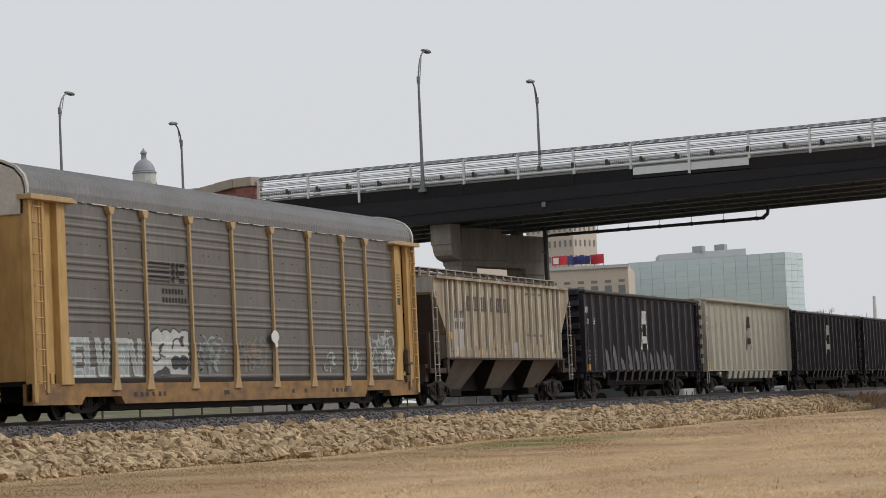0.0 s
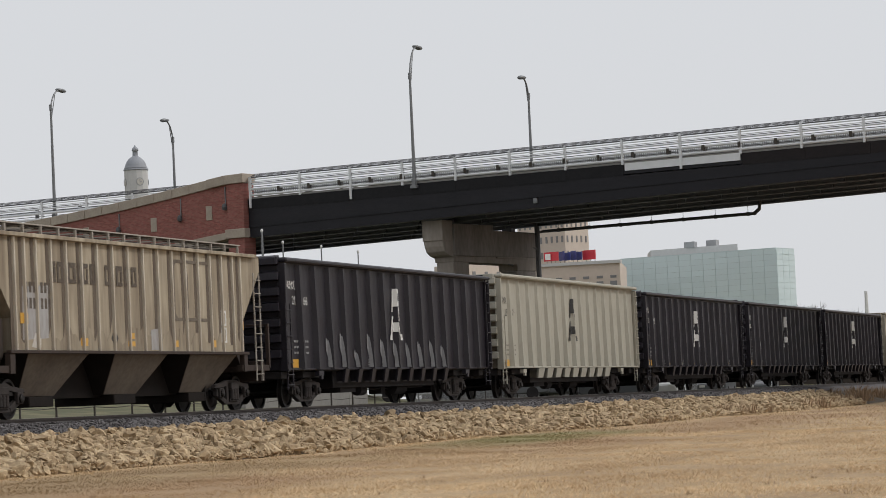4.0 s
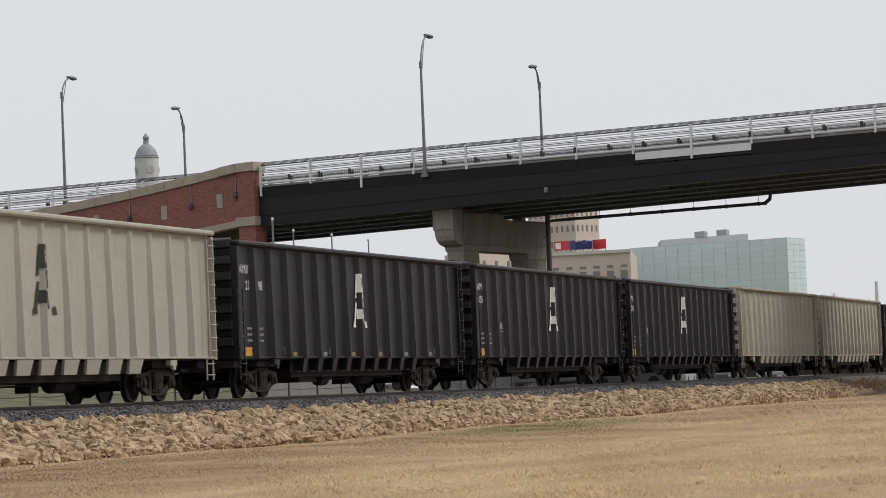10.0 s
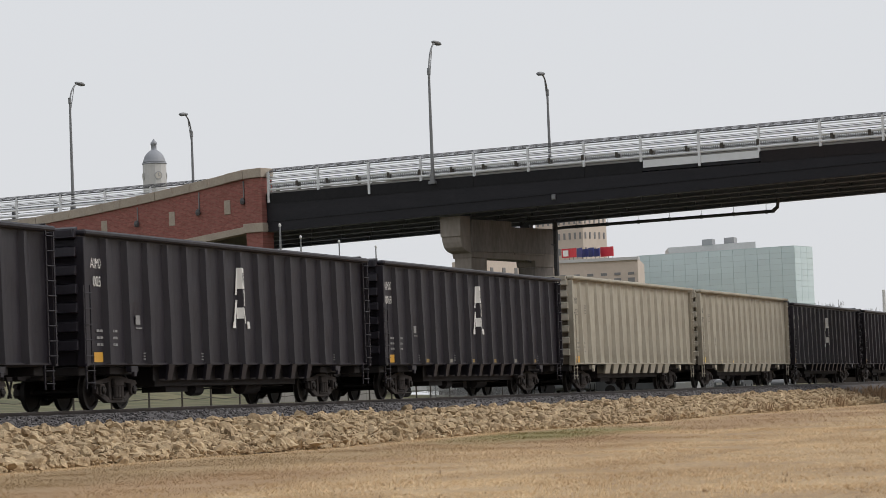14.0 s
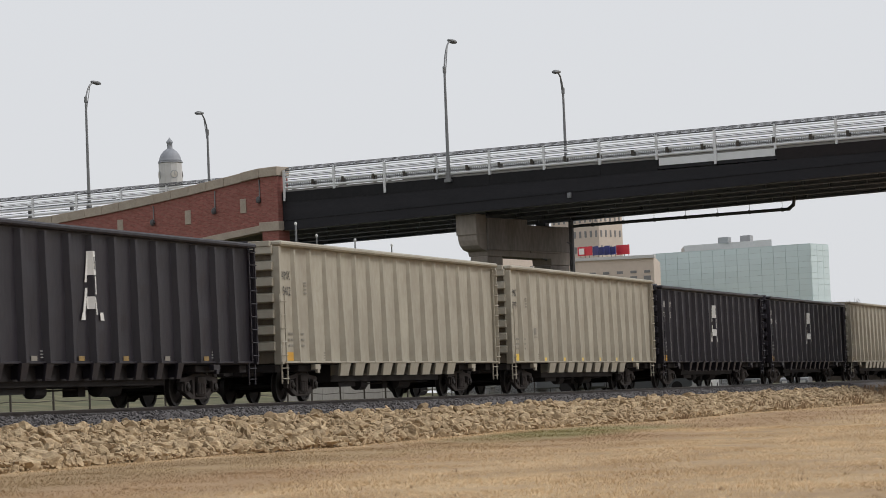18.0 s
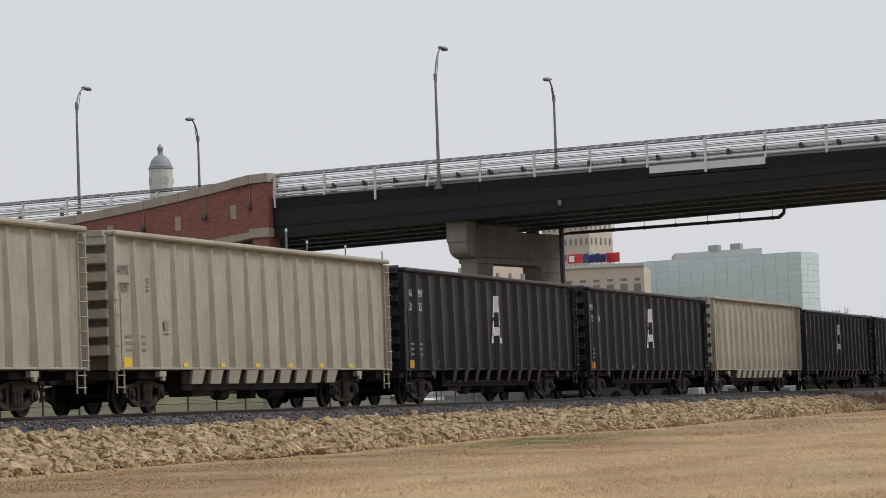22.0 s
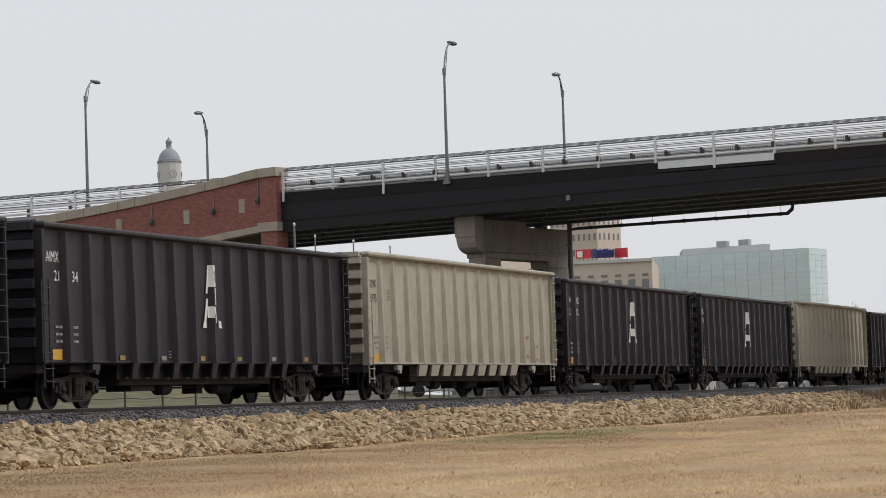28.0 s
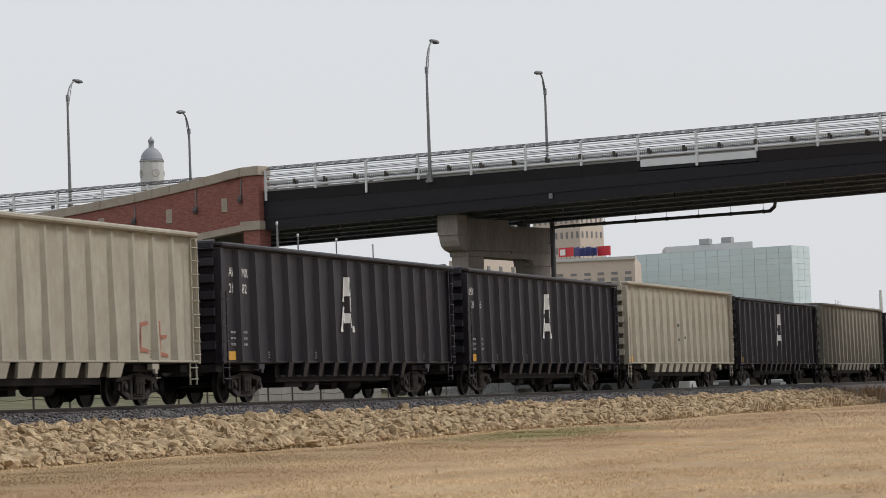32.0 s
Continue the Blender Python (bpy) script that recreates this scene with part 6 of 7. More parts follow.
def autorack(centre, label, painted):
    car = thing("autorack_wagon", label, "railway wagon", pose(TRACK_X, centre, RAIL_Z), "yellow autorack wagons")
    TRAIN.append((car, centre))
    h = 13.9
    posts_y = [-9.25, -7.23, -4.36, -1.46, 1.41, 4.35, 7.20, 9.22]
    edges = [-11.85, *posts_y, 12.1]

    def panel(y0, y1):
        bm = bmesh.new()
        prof = PANEL
        n = 3
        cols = []
        for j in range(n + 1):
            y = y0 + (y1 - y0) * j / n
            cols.append([bm.verts.new((1.46 + a + 0.009 * noise.noise((y * 1.7, b * 1.3, 4)), y, b)) for a, b in prof])
        for lo, hi in zip(cols, cols[1:]):
            for i in range(len(prof) - 1):
                bm.faces.new((lo[i], hi[i], hi[i + 1], lo[i + 1]))
        box(bm, 1.40, 1.43, y0, y1, 0.92, 5.0)
        return finish(bm, "side_panel", rack_steel)

    def holes(y0, y1):
        bm = bmesh.new()
        k = int((y1 - y0) / 0.36)
        for z in (4.05, 3.04, 2.02):
            for j in range(k):
                y = y0 + 0.3 + 0.36 * j
                if noise.noise((y * 3, z * 5, 2)) > 0.2:
                    box(bm, 1.466, 1.476, y - 0.03, y + 0.03, z - 0.013, z + 0.013)
        return finish(bm, "vent_holes", rack_rust) if bm.verts else None

    def post():
        bm = boxed((1.48, 1.56, -0.045, 0.045, 0.85, 4.9))
        slab(bm, [(-0.09, 4.82), (0.09, 4.82), (0.2, 5.0), (-0.2, 5.0)], lambda y, z, s: Vector(((1.46, 1.59)[s], y, z)))
        slab(bm, [(-0.045, 1.8), (0.045, 1.8), (0.13, 0.92), (0.24, 0.66), (-0.24, 0.66), (-0.13, 0.92)], lambda y, z, s: Vector(((1.49, 1.585)[s], y, z)))
        return finish(bm, "side_post", rack_pale, 0.006)

    def roof():
        bm = bmesh.new()
        arc = [(1.50, 5.02), (1.50, 5.20), (1.44, 5.42), (1.26, 5.63), (0.95, 5.78), (0.5, 5.88), (0.0, 5.91)]
        arc = arc + [(-x, z) for x, z in arc[-2::-1]]
        ny = 560
        rows = []
        for j in range(ny + 1):
            y = -h + 0.12 + (2 * h - 0.24) * j / ny
            k = 0.032 if j % 4 in (2, 3) else 0.0
            fade = [min(1, max(0, (z - 5.05) / 0.25)) for _, z in arc]
            rows.append([bm.verts.new((x * (1 + k * f / 1.5), y, z + k * f)) for (x, z), f in zip(arc, fade)])
        for a, b in zip(rows, rows[1:]):
            for i in range(len(arc) - 1):
                bm.faces.new((a[i], a[i + 1], b[i + 1], b[i]))
        return finish(bm, "roof", rack_roof_mat)

    def cap():
        bm = bmesh.new()
        arc = [(1.48, 4.6), (1.48, 5.19), (1.42, 5.41), (1.24, 5.62), (0.93, 5.76), (0.5, 5.86), (0.0, 5.89)]
        arc = arc + [(-x, z) for x, z in arc[-2::-1]]
        slab(bm, arc, lambda x, z, s: Vector((x, (-h + 0.1, -h + 0.2)[s], z)))
        return finish(bm, "roof_end", white_worn, 0.02)

    def flashing():
        """Pale strip bent over the end of the roof."""
        bm = bmesh.new()
        arc = [(1.50, 5.02), (1.50, 5.20), (1.44, 5.42), (1.26, 5.63), (0.95, 5.78), (0.5, 5.88), (0.0, 5.91)]
        arc = arc + [(-x, z) for x, z in arc[-2::-1]]
        ring = [(x * 1.05, z + 0.065) for x, z in arc] + [(x * 1.02, z + 0.02) for x, z in arc[::-1]]
        slab(bm, ring, lambda x, z, q: Vector((x, (-h + 0.09, -h + 0.19)[q], z)))
        return finish(bm, "end_flashing", white_worn)

    def end_frame():
        """Corner post, ladder plate, recessed plate and the wide end post of one end bay."""
        bm = boxed((1.38, 1.60, -h + 0.1, -h + 0.28, 0.42, 5.0), (1.44, 1.48, -h + 0.28, -13.05, 0.62, 4.93), (1.44, 1.58, -13.1, -12.98, 0.62, 4.93), (1.36, 1.41, -12.98, -12.26, 1.05, 4.93), (1.36, 1.5, -12.72, -12.55, 0.7, 1.07))
        slab(bm, [(-12.30, 4.93), (-11.86, 4.93), (-11.86, 1.9), (-11.62, 0.8), (-12.30, 0.8)], lambda y, z, s: Vector(((1.44, 1.57)[s], y, z)))
        box(bm, 1.40, 1.44, -12.30, -12.0, 0.8, 4.93)
        return finish(bm, "end_frame", rack_yellow, 0.01)

    def header():
        bm = bmesh.new()
        slab(bm, [(-h - 0.05, 4.93), (-11.5, 4.93), (-11.5, 4.98), (-11.75, 5.05), (-h - 0.05, 5.05)], lambda y, z, s: Vector(((1.38, 1.73)[s], y, z)))
        return finish(bm, "header", rack_pale, 0.01)

    def side_sill():
        bm = bmesh.new()
        slab(bm, [(-h + 0.1, 0.83), (h - 0.1, 0.83), (h - 0.1, 0.36), (11.2, 0.34), (11.0, 0.52), (8.95, 0.52), (8.75, 0.34), (-8.75, 0.34), (-8.95, 0.52), (-11.0, 0.52), (-11.2, 0.34), (-h + 0.1, 0.36)], lambda y, z, s: Vector(((1.30, 1.53)[s], y, z)))
        return finish(bm, "side_sill", rack_sill)

    end_plate = once("rend", lambda: finish(boxed((-1.42, 1.42, -h + 0.15, -h + 0.22, 0.9, 4.598)), "end_door", rack_yellow))
    for turn in (0, 180):
        m = pose(0, 0, 0, 0, 0, turn)
        ps = posts_y if not turn else [-y for y in posts_y]
        es = edges if not turn else sorted(-y for y in edges)
        for a, b in zip(es, es[1:]):
            s = again("side_panel", once(("panel", a, b), lambda: panel(a, b)), car, m)
            dots = once(("holes", a, b), lambda: holes(a, b))
            if dots:
                tagged(again("vent_holes", dots, s), kind="stuff")
        for y in ps:
            again("side_post", once("rpost", post), car, m @ pose(0, y, 0))
        again("rub_strip", once("rrub", lambda: finish(boxed((1.34, 1.50, -11.85, 12.1, 0.834, 0.915)), "rub_strip", underframe_mat, 0.01)), car, m, "rusty dark strip under the panels")
        again("side_sill", once("rsill", side_sill), car, m, "rust-streaked yellow side sill")
        d = again("end_door", end_plate, car, m)
        for x in (-0.7, 0.7):
            again("door_seam", once("rseam", lambda: finish(boxed((-0.03, 0.03, -h + 0.12, -h + 0.15, 0.95, 4.58)), "door_seam", rack_pale, 0.008)), d, pose(x, 0, 0))
        flip = Matrix.Diagonal((1, -1, 1, 1))
        again("end_frame", once("rendf", end_frame), car, m)
        mirrored = again("end_frame", once("rendg", end_frame), car)
        mirrored.data.transform(flip) if not shared.get("rflip") else None
        mirrored.data.flip_normals() if not shared.get("rflip") else None
        shared["rflip"] = True
        mirrored.matrix_basis = m
        again("header", once("rhead", header), car, m, "pale yellow header beam")
        head2 = again("header", once("rhead2", header), car, m)
        head2.data.transform(flip) if not shared.get("rflip2") else None
        head2.data.flip_normals() if not shared.get("rflip2") else None
        shared["rflip2"] = True
        again("roof_end", once("rcap", cap), car, m, "peeling white roof end")
        again("end_flashing", once("rflash", flashing), car, m, "pale strip over the roof end")
        again("ladder", once("rlad", lambda: ladder_mesh(12, 0.355, 0.36, rack_pale)), car, m @ pose(1.585, -h + 0.24, 0.7))
        again("ladder", once("rlad", lambda: None), car, m @ pose(1.585, h - 0.61, 0.7))
        again("brake_rigging", once("rrig", lambda: finish(boxed((1.46, 1.6, 12.72, 12.95, 1.0, 1.75), (1.5, 1.66, 12.6, 13.0, 1.28, 1.36), (1.5, 1.58, 12.86, 12.92, 0.5, 1.05), (1.48, 1.62, 12.5, 12.75, 0.75, 0.95)), "brake_rigging", rack_rust, 0.015)), car, m)
        again("coupler", once("coupler", coupler_mesh), car, m @ pose(0, h - 0.1, 0))
    again("roof", once("rroof", roof), car, None, "corrugated galvanized roof")
    again("deck", once("rdeck", lambda: finish(boxed((-1.33, 1.33, -h + 0.24, h - 0.24, 0.80, 0.9), (-0.35, 0.35, -h, h, 0.45, 0.8), (-1.33, 1.33, -h + 0.3, h - 0.3, 2.8, 2.86), (-1.22, 1.22, -8.9, 8.9, 0.2, 0.45)), "deck", underframe_mat)), car)
    add_trucks(car, (-10.0, 10.0))
    if not painted:
        return car
    faded_black = surface("faded_black_lettering", (0.009, 0.009, 0.009), (0.02, 0.019, 0.018), None, 4, 14, 0.6, 0.4, 0.7)
    bars = [(-6.95, -5.6, 3.30 + 0.11 * k, 0.055) for k in range(5)] + [(-5.5, -5.3, 3.3, 0.5), (-5.2, -5.05, 3.42, 0.38), (-5.0, -4.65, 3.3, 0.12), (-5.0, -4.65, 3.5, 0.12), (-5.0, -4.65, 3.7, 0.1)]
    bars += [(-6.1 + 0.2 * k, -5.97 + 0.2 * k, 3.02, 0.13) for k in range(7)] + [(-6.1 + 0.2 * k, -5.97 + 0.2 * k, 2.8, 0.13) for k in range(8)]
    for y0, y1, z, t_ in bars:
        draped("company_mark", car, faded_black, [(y0, z), (y1, z), (y1, z + t_), (y0, z + t_)], "faded black company mark bar", 0.0)
    for y, w_ in ((-8.2, 0.25), (-7.8, 0.2), (-7.5, 0.25), (-7.1, 0.2), (-6.7, 0.22), (-6.4, 0.2), (5.9, 0.2), (6.2, 0.3), (6.6, 0.2), (6.9, 0.35), (-2.4, 0.5), (2.6, 0.3), (3.6, 0.25)):
        plates("stencil", car, dark_letter, [[(y, 0.50), (y + w_ * 0.8, 0.50), (y + w_ * 0.7, 0.61), (y, 0.61)]], "worn dark stencil bar", 1.531)
    plates("stencil", car, dark_letter, [[(12.0, 3.1), (12.25, 3.1), (12.25, 3.3), (12.0, 3.3)]], "small dark stencil panel", 1.571)
    for k in range(11):
        plates("stencil", car, dark_letter, [[(12.0, 4.0 - 0.09 * k), (12.22 + 0.05 * (k % 3), 4.0 - 0.09 * k), (12.22 + 0.05 * (k % 3), 4.03 - 0.09 * k), (12.0, 4.03 - 0.09 * k)]], "unreadable data line", 1.572)
    # pale dashes stand in for sky light through the gap under the eave
    erng = random.Random(4)
    y = -11.4
    while y < 11.6:
        d = erng.uniform(0.1, 0.9)
        part("eave_seam", boxed((1.507, 1.52, y, min(y + d, 11.8), 5.005, 5.005 + erng.uniform(0.012, 0.03))), white_worn, car, "pale dash painted for sky showing under the roof")
        y += d + erng.uniform(0.1, 0.7)
    rng = random.Random(12)
    pale = surface("white_spray_paint", (0.52, 0.53, 0.52), (0.36, 0.38, 0.39), (0.22, 0.22, 0.21), 2, 9, 0.6, 0.35, 0.5)
    blue = surface("pale_blue_spray_paint", (0.34, 0.40, 0.42), (0.22, 0.27, 0.29), (0.17, 0.18, 0.18), 2, 9, 0.7, 0.45, 0.5)
    rose = surface("faded_orange_spray_paint", (0.30, 0.21, 0.16), (0.22, 0.18, 0.155), None, 2, 9, 0.6, 0.4, 0.5)
    teal = surface("faded_teal_spray_paint", (0.20, 0.24, 0.24), (0.17, 0.185, 0.18), None, 2, 9, 0.6, 0.4, 0.5)
    ink = plain("dark_spray_paint", (0.045, 0.048, 0.055))
    tag = dict(label="faded graffiti letter without meaning")

    def ribbon(y, z, r, a0, sweep, w_, mt, x=1.524):
        """A bent brush stroke as a chain of quads."""
        n = 14
        pts = [(y + 1.5 * r * math.cos(a0 + sweep * k / n), z + 0.9 * r * math.sin(a0 + sweep * k / n)) for k in range(n + 1)]
        inner = [(y + 1.5 * (r - w_) * math.cos(a0 + sweep * k / n), z + 0.9 * (r - w_) * math.sin(a0 + sweep * k / n)) for k in range(n + 1)]
        draped("graffiti_stroke", car, mt, pts + inner[::-1], "looping thin graffiti stroke", x - 1.509)

    def blade(y, z0, z1, w_, mt, lean=0.0, x=1.514):
        draped("graffiti", car, mt, [(y, z0), (y + w_, z0), (y + w_ * 0.9 + lean, z1), (y + lean + 0.04, z1)], tag["label"], x - 1.509)

    # tall block letters, white edges round pale blue
    def block(y0, y1, bars):
        for c0, c1, d0, d1, e0, e1 in bars:     # lower left, lower right, upper left, upper right, lower and upper height
            w_ = y1 - y0
            for grow, mt, lift in ((0.035, pale, 0.002), (-0.03, blue, 0.005)):
                z0, z1 = 0.97 + 0.92 * e0 - grow, 0.97 + 0.92 * e1 + grow
                draped("graffiti", car, mt, [(y0 + w_ * c0 - grow, z0), (y0 + w_ * c1 + grow, z0), (y0 + w_ * d1 + grow, z1), (y0 + w_ * d0 - grow, z1)], tag["label"], lift)

    bar_e = ((0, 0.4, 0, 0.4, 0.03, 0.97), (0.42, 1, 0.42, 1, 0.03, 0.2), (0.42, 0.9, 0.42, 0.9, 0.42, 0.58), (0.42, 1, 0.42, 1, 0.8, 0.97))
    bar_l = ((0, 0.45, 0, 0.45, 0.03, 0.97), (0.48, 1, 0.48, 1, 0.03, 0.22))
    bar_v = ((0.25, 0.55, 0, 0.3, 0.05, 0.97), (0.56, 0.8, 0.72, 1, 0.05, 0.97))
    bar_n = ((0, 0.26, 0, 0.26, 0.03, 0.97), (0.6, 0.8, 0.28, 0.48, 0.05, 0.95), (0.82, 1, 0.82, 1, 0.03, 0.97))
    block(-11.68, -10.95, bar_e)
    block(-10.85, -10.3, bar_l)
    block(-10.25, -9.42, bar_v)
    block(-9.05, -8.72, ((0, 1, 0, 1, 0.03, 0.97),))
    block(-8.62, -7.55, bar_n)
    # broad white piece with a thin dark outline, scalloped along the top
    edge_ = [(-7.0, 1.02), (-6.4, 0.97), (-5.6, 0.99), (-4.62, 0.98), (-4.55, 1.5)] + [(-4.5 - 0.2 * k, 2.08 + 0.09 * abs(math.sin(1.05 * k)) + 0.05 * (k % 5 == 0)) for k in range(13)] + [(-7.02, 1.55)]
    mid = [(-5.78 + 0.955 * (y + 5.78), 1.55 + 0.93 * (z - 1.55)) for y, z in edge_]
    draped("graffiti_outline", car, ink, edge_, "dark graffiti outline", 0.002)
    draped("graffiti", car, pale, mid, tag["label"], 0.005)
    draped("graffiti_outline", car, ink, [(-6.85, 1.0), (-6.3, 1.02), (-5.75, 1.0), (-5.85, 1.16), (-6.1, 1.24), (-6.35, 1.14), (-6.6, 1.12)], "dark graffiti wave", 0.008)
    for y, z, r, a0, sweep in ((-5.45, 1.32, 0.2, 0, 6.28), (-4.95, 1.32, 0.21, 0, 6.28), (-6.2, 1.62, 0.2, 1.5, 3.6), (-5.3, 1.72, 0.24, 0.2, 3.3), (-6.65, 1.5, 0.18, 3.3, 3.0), (-4.95, 1.85, 0.15, 1.0, 4.0)):
        ribbon(y, z, r, a0, sweep, 0.045, ink, 1.519)
    # thin faded words and the dense white tag at the far end
    for y0, y1, z1, mts, count in ((-4.05, -1.75, 2.05, (teal, blue, teal), 22), (-1.15, 1.2, 2.1, (rose, rose, teal), 20), (5.2, 6.6, 1.75, (teal, pale), 9), (7.5, 9.0, 1.8, (pale, teal), 12), (9.5, 12.0, 2.35, (pale, pale, teal), 40)):
        for _ in range(count):
            r = rng.uniform(0.12, 0.27)
            ribbon(rng.uniform(y0 + 1.4 * r, y1 - 1.4 * r), rng.uniform(1.02 + r, max(1.06 + r, z1 - r)), r, rng.uniform(0, 6.28), rng.uniform(1.5, 4.2), 0.045, rng.choice(mts), 1.512 + 0.001 * rng.randint(0, 12))
        for _ in range(count // 5):
            blade(rng.uniform(y0, y1 - 0.3), rng.uniform(1.0, 1.2), rng.uniform(1.4, z1), rng.uniform(0.07, 0.14), rng.choice(mts), rng.uniform(-0.2, 0.2), 1.511)
    blob = [(1.3 + 0.30 * math.cos(k * 0.571) * (1 + 0.15 * math.sin(3.1 * k)), 2.02 + 0.17 * math.sin(k * 0.571) * (1 + 0.12 * math.cos(2.3 * k))) for k in range(11)]
    plates("painted_tag", car, white_paint, [blob], "white sprayed tag", 1.592)
    plates("painted_tag", car, white_paint, [[(1.3, 1.74), (1.5, 1.74), (1.5, 1.86), (1.28, 1.86)]], "white sprayed tag", 1.592)
    return car


covered_hopper(97.3)
autorack(73.05, "yellow-framed autorack wagon with grey corrugated panels and graffiti", True)
autorack(73.05 - 29.35, "yellow-framed autorack wagon with white roof end", False)


# ---- road vehicles on the bridge ----
def motor_car(name, label, body_mat, size=(4.7, 1.85, 1.5), at=None):
    l_, w_, h_ = size
    c = thing(name, label, "car", at)
    bm = bmesh.new()
    side = [(-l_ / 2, 0.35), (-l_ / 2, 0.8), (-l_ * 0.44, 0.95), (-l_ * 0.16, 1.0), (l_ * 0.36, 1.02), (l_ / 2, 0.95), (l_ / 2, 0.4), (l_ * 0.45, 0.28), (-l_ * 0.45, 0.28)]
    slab(bm, side, lambda a, b, s: Vector((-a, (-w_ / 2, w_ / 2)[s], b)))
    body = part("body", bm, body_mat, c, "", 0.06)
    bm = bmesh.new()
    roof_ = [(-l_ * 0.2, 0.99), (-l_ * 0.06, h_ - 0.04), (l_ * 0.05, h_), (l_ * 0.22, h_ - 0.03), (l_ * 0.38, 1.0)]
    slab(bm, roof_, lambda a, b, s: Vector((-a, (-w_ / 2 + 0.12 + 0.1 * (b - 1), w_ / 2 - 0.12 - 0.1 * (b - 1))[s], b)))
    part("cabin", bm, body_mat, c, "", 0.03)
    for s in (-1, 1):
        for a0, a1 in ((-0.13, 0.06), (0.08, 0.30)):
            bm = bmesh.new()
            slab(bm, [(l_ * a0, 1.04), (l_ * (a0 + 0.07) if a0 < 0 else l_ * a0, h_ - 0.12), (l_ * a1 if a0 < 0 else l_ * (a1 - 0.08), h_ - 0.12), (l_ * a1, 1.04)], lambda a, b, q: Vector((-a, s * (w_ / 2 - 0.115 - 0.1 * (b - 1) + 0.012 * q), b)))
            part("window", bm, window_dark, c, "dark side window")
    for s in (-1, 1):
        part("taillight", boxed((-l_ / 2 - 0.01, -l_ / 2 + 0.06, s * (w_ / 2 - 0.25) - 0.14, s * (w_ / 2 - 0.25) + 0.14, 0.72, 0.95)), sign_red, c, "red taillight")
    tyre = once("tyre", lambda: tyre_mesh())
    for a in (-l_ * 0.31, l_ * 0.31):
        for s in (-1, 1):
            again("wheel", tyre, c, pose(-a, s * (w_ / 2 - 0.1), 0.33, 90))
    for s in (-1, 1):
        part("headlight", boxed((l_ / 2 - 0.08, l_ / 2 + 0.01, s * (w_ / 2 - 0.325) - 0.175, s * (w_ / 2 - 0.325) + 0.175, 0.62, 0.78)), white_paint, c)
    return c


def tyre_mesh():
    bm = bmesh.new()
    lathe(bm, [(0.2, -0.11), (0.31, -0.11), (0.33, -0.07), (0.33, 0.07), (0.31, 0.11), (0.2, 0.11)], 18)
    return finish(bm, "wheel", underframe_mat)


grey_car_paint = plain("dark_grey_car_paint", (0.10, 0.105, 0.11), 0.3)
silver_car_paint = plain("silver_grey_car_paint", (0.13, 0.135, 0.14), 0.3)
white_car_paint = plain("white_car_paint", (0.70, 0.70, 0.70), 0.3)
road_car = motor_car("car", "dark grey saloon car driving over the bridge", grey_car_paint, (4.7, 1.85, 1.42))
second_car = motor_car("car", "grey estate car driving over the bridge", silver_car_paint, (4.9, 1.9, 1.62))
for x, y, turn, paint, hue in ((-45.4, 141, 18, white_car_paint, "white"), (-52.0, 139, 10, white_car_paint, "white"), (-43.4, 150, 15, silver_car_paint, "silver grey"), (-42.6, 158, -80, silver_car_paint, "silver grey"), (-41.2, 166, 15, grey_car_paint, "dark grey"), (-40.2, 174, -84, white_car_paint, "white"), (-39.2, 184, -86, grey_car_paint, "dark grey"), (-38.2, 194, -83, silver_car_paint, "silver grey")):
    parked = motor_car("parked_car", hue + " car parked on the lot behind the railway", paint, (4.7, 1.85, 1.5), pose(x, y, ground_z(x, y), 0, 0, turn))

shed = thing("shed", "long low pale grey shed behind the railway", "shed", pose(-66, 178, ground_z(-66, 178), 0, 0, -16))
part("wall", boxed((-22, 22, 0, 8, -0.5, 2.3)), deck_concrete, shed)
part("roof", boxed((-22.3, 22.3, -0.4, 8.4, 2.3, 2.5)), roof_grey, shed, "", 0.03)


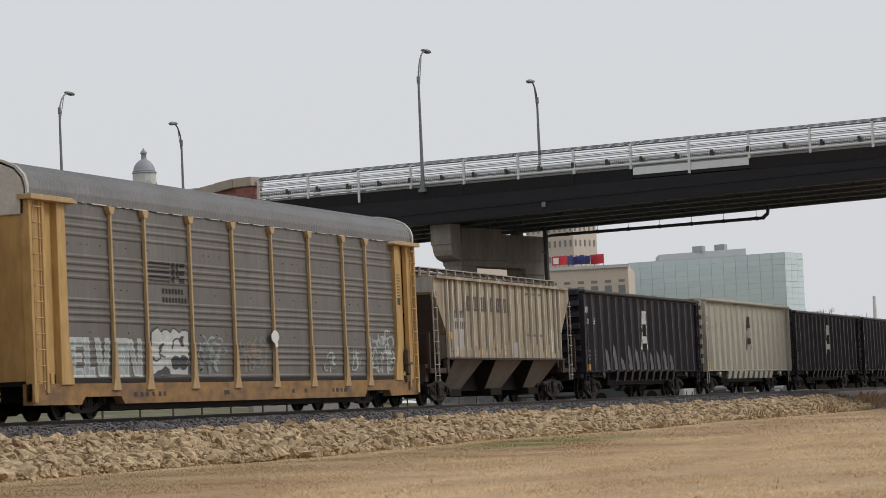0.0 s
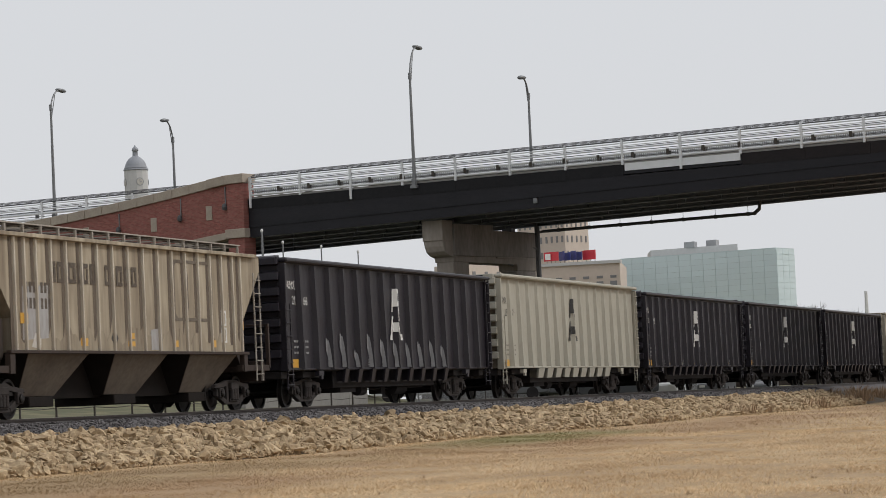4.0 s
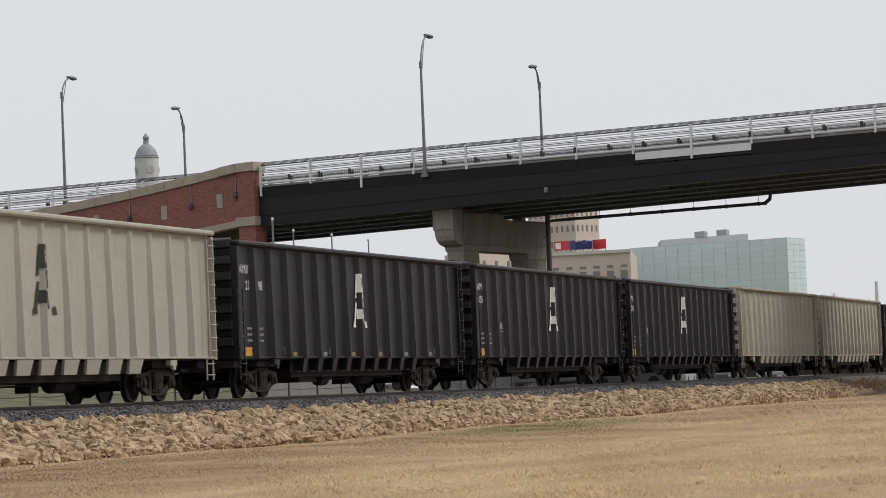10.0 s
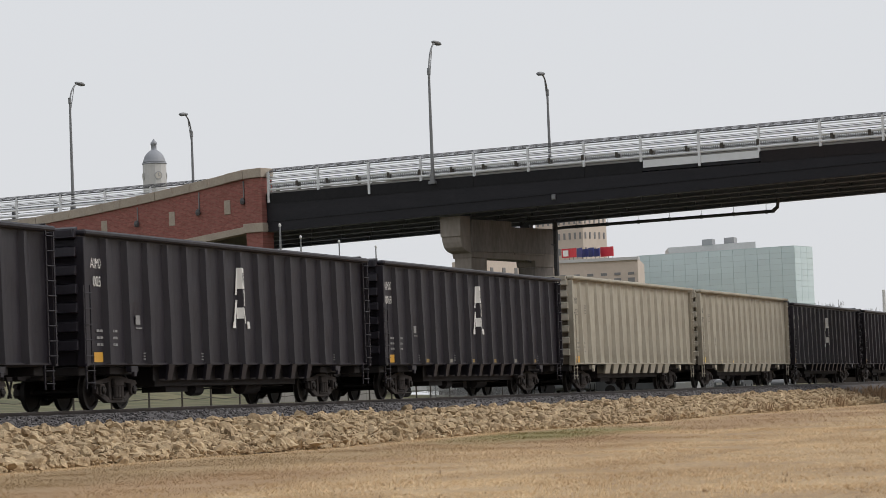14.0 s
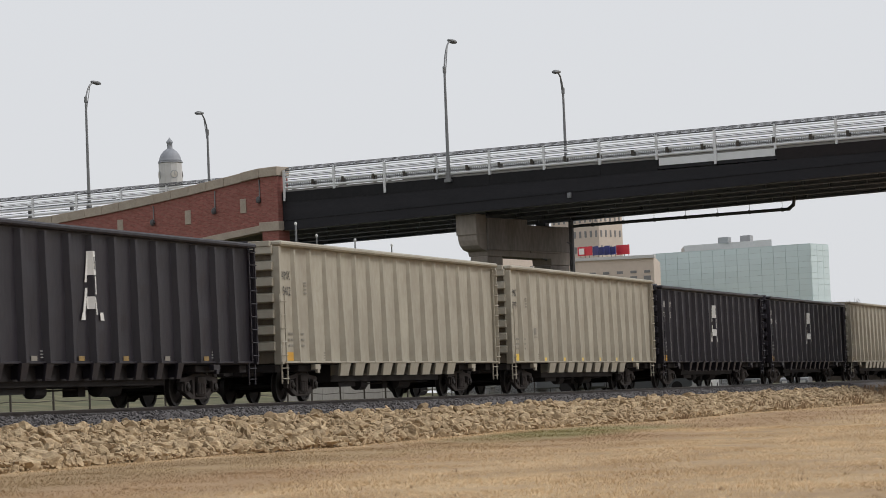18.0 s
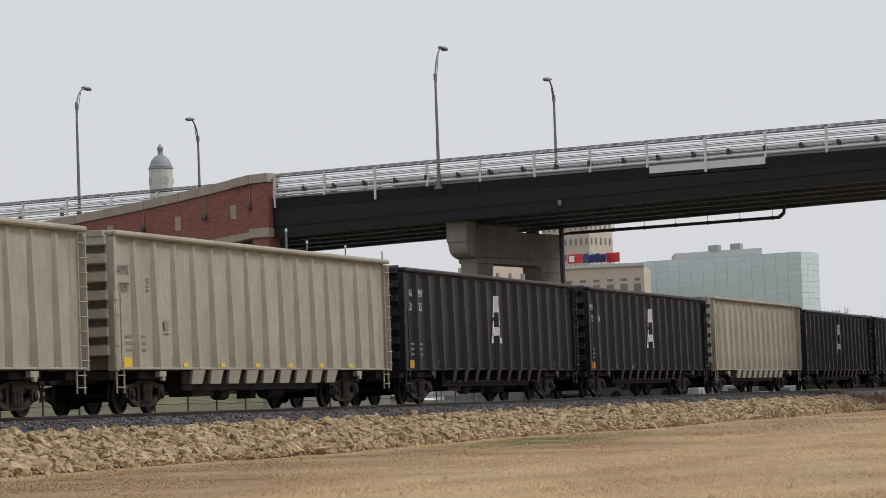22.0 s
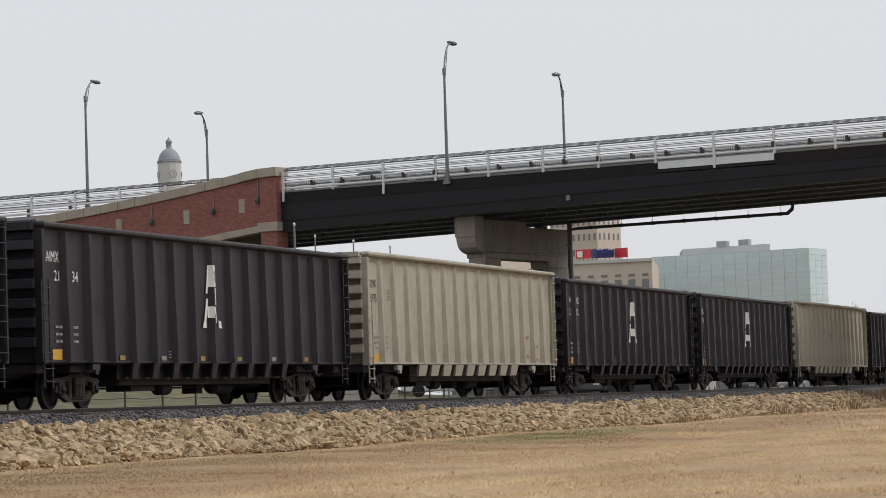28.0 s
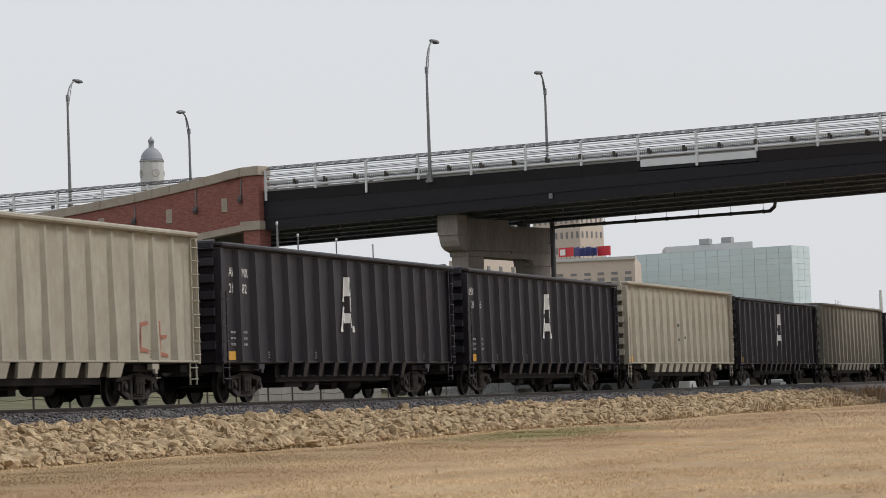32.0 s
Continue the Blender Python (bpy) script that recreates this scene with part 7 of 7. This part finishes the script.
# ---- bird ----
def bird():
    b = thing("bird", "small pale gull-like bird in flight", "bird")
    bm = bmesh.new()
    lathe(bm, [(0.005, -0.2), (0.03, -0.15), (0.055, 0.0), (0.045, 0.1), (0.03, 0.16), (0.008, 0.2)], 8, pose(0, 0, 0, 0, 90, 0))
    part("body", bm, white_paint, b, smooth=True)
    wings = []
    for s in (-1, 1):
        bm = bmesh.new()
        slab(bm, [(0.09, 0), (0.07, 0.24), (-0.02, 0.46), (-0.05, 0.46), (-0.06, 0.22), (-0.08, 0)], lambda x, y, q: Vector((x, s * y, (-0.006, 0.006)[q])))
        wings.append(part("wing", bm, white_worn, b, "outstretched pale wing"))
    bm = bmesh.new()
    slab(bm, [(-0.15, -0.03), (-0.15, 0.03), (-0.28, 0.07), (-0.28, -0.07)], lambda x, y, q: Vector((x, y, (-0.004, 0.004)[q])))
    part("tail", bm, white_worn, b)
    return b, wings


gull, gull_wings = bird()


# ---- everything that moves ----
def motions():
    for car, centre in TRAIN:
        walk(car, [(t, pose(TRACK_X, centre - SPEED * t, RAIL_Z)) for t in (0, 8, 16, 24, 32)])
    spin = math.degrees(SPEED / 0.457)
    for wheelset, dy in WHEELS:
        walk(wheelset, [(k / 15, pose(0, dy, 0.457, spin * k / 15)) for k in range(481)])
    # cars drive along the far lane of the bridge
    first = [(0, -86), (5, -86), (6, -83), (7, -64.3), (8, -36.27), (9, -8.24), (10, 19.8), (11, 47), (12, 58), (13.5, 59.5), (32, 59.5)]
    second = [(0, -92), (23.5, -92), (24.5, -81.5), (25.5, -60.8), (26.5, -40.4), (27.5, -20.0), (28.5, 0.4), (29.5, 20.8), (30.5, 40), (31.3, 49), (32, 52)]
    walk(road_car, [(t, BRIDGE @ pose(u, 8.5, 12.5)) for t, u in first])
    walk(second_car, [(t, BRIDGE @ pose(u, 8.5, 12.5)) for t, u in second])
    # the bird crosses the upper sky early on
    walk(gull, [(t, pose(-40.27 + 12.04 * (t - 1), 106.55 + 4.49 * (t - 1), EYE_Z + 14.84 + 2.15 * (t - 1), 0, -10, 20.5)) for t in (0, 8, 16, 24, 32)])
    for s, wing in zip((-1, 1), gull_wings):
        walk(wing, [(k / 10, pose(0, 0, 0, s * 38 * math.sin(1.0 + k * 2.1))) for k in range(321)])


motions()
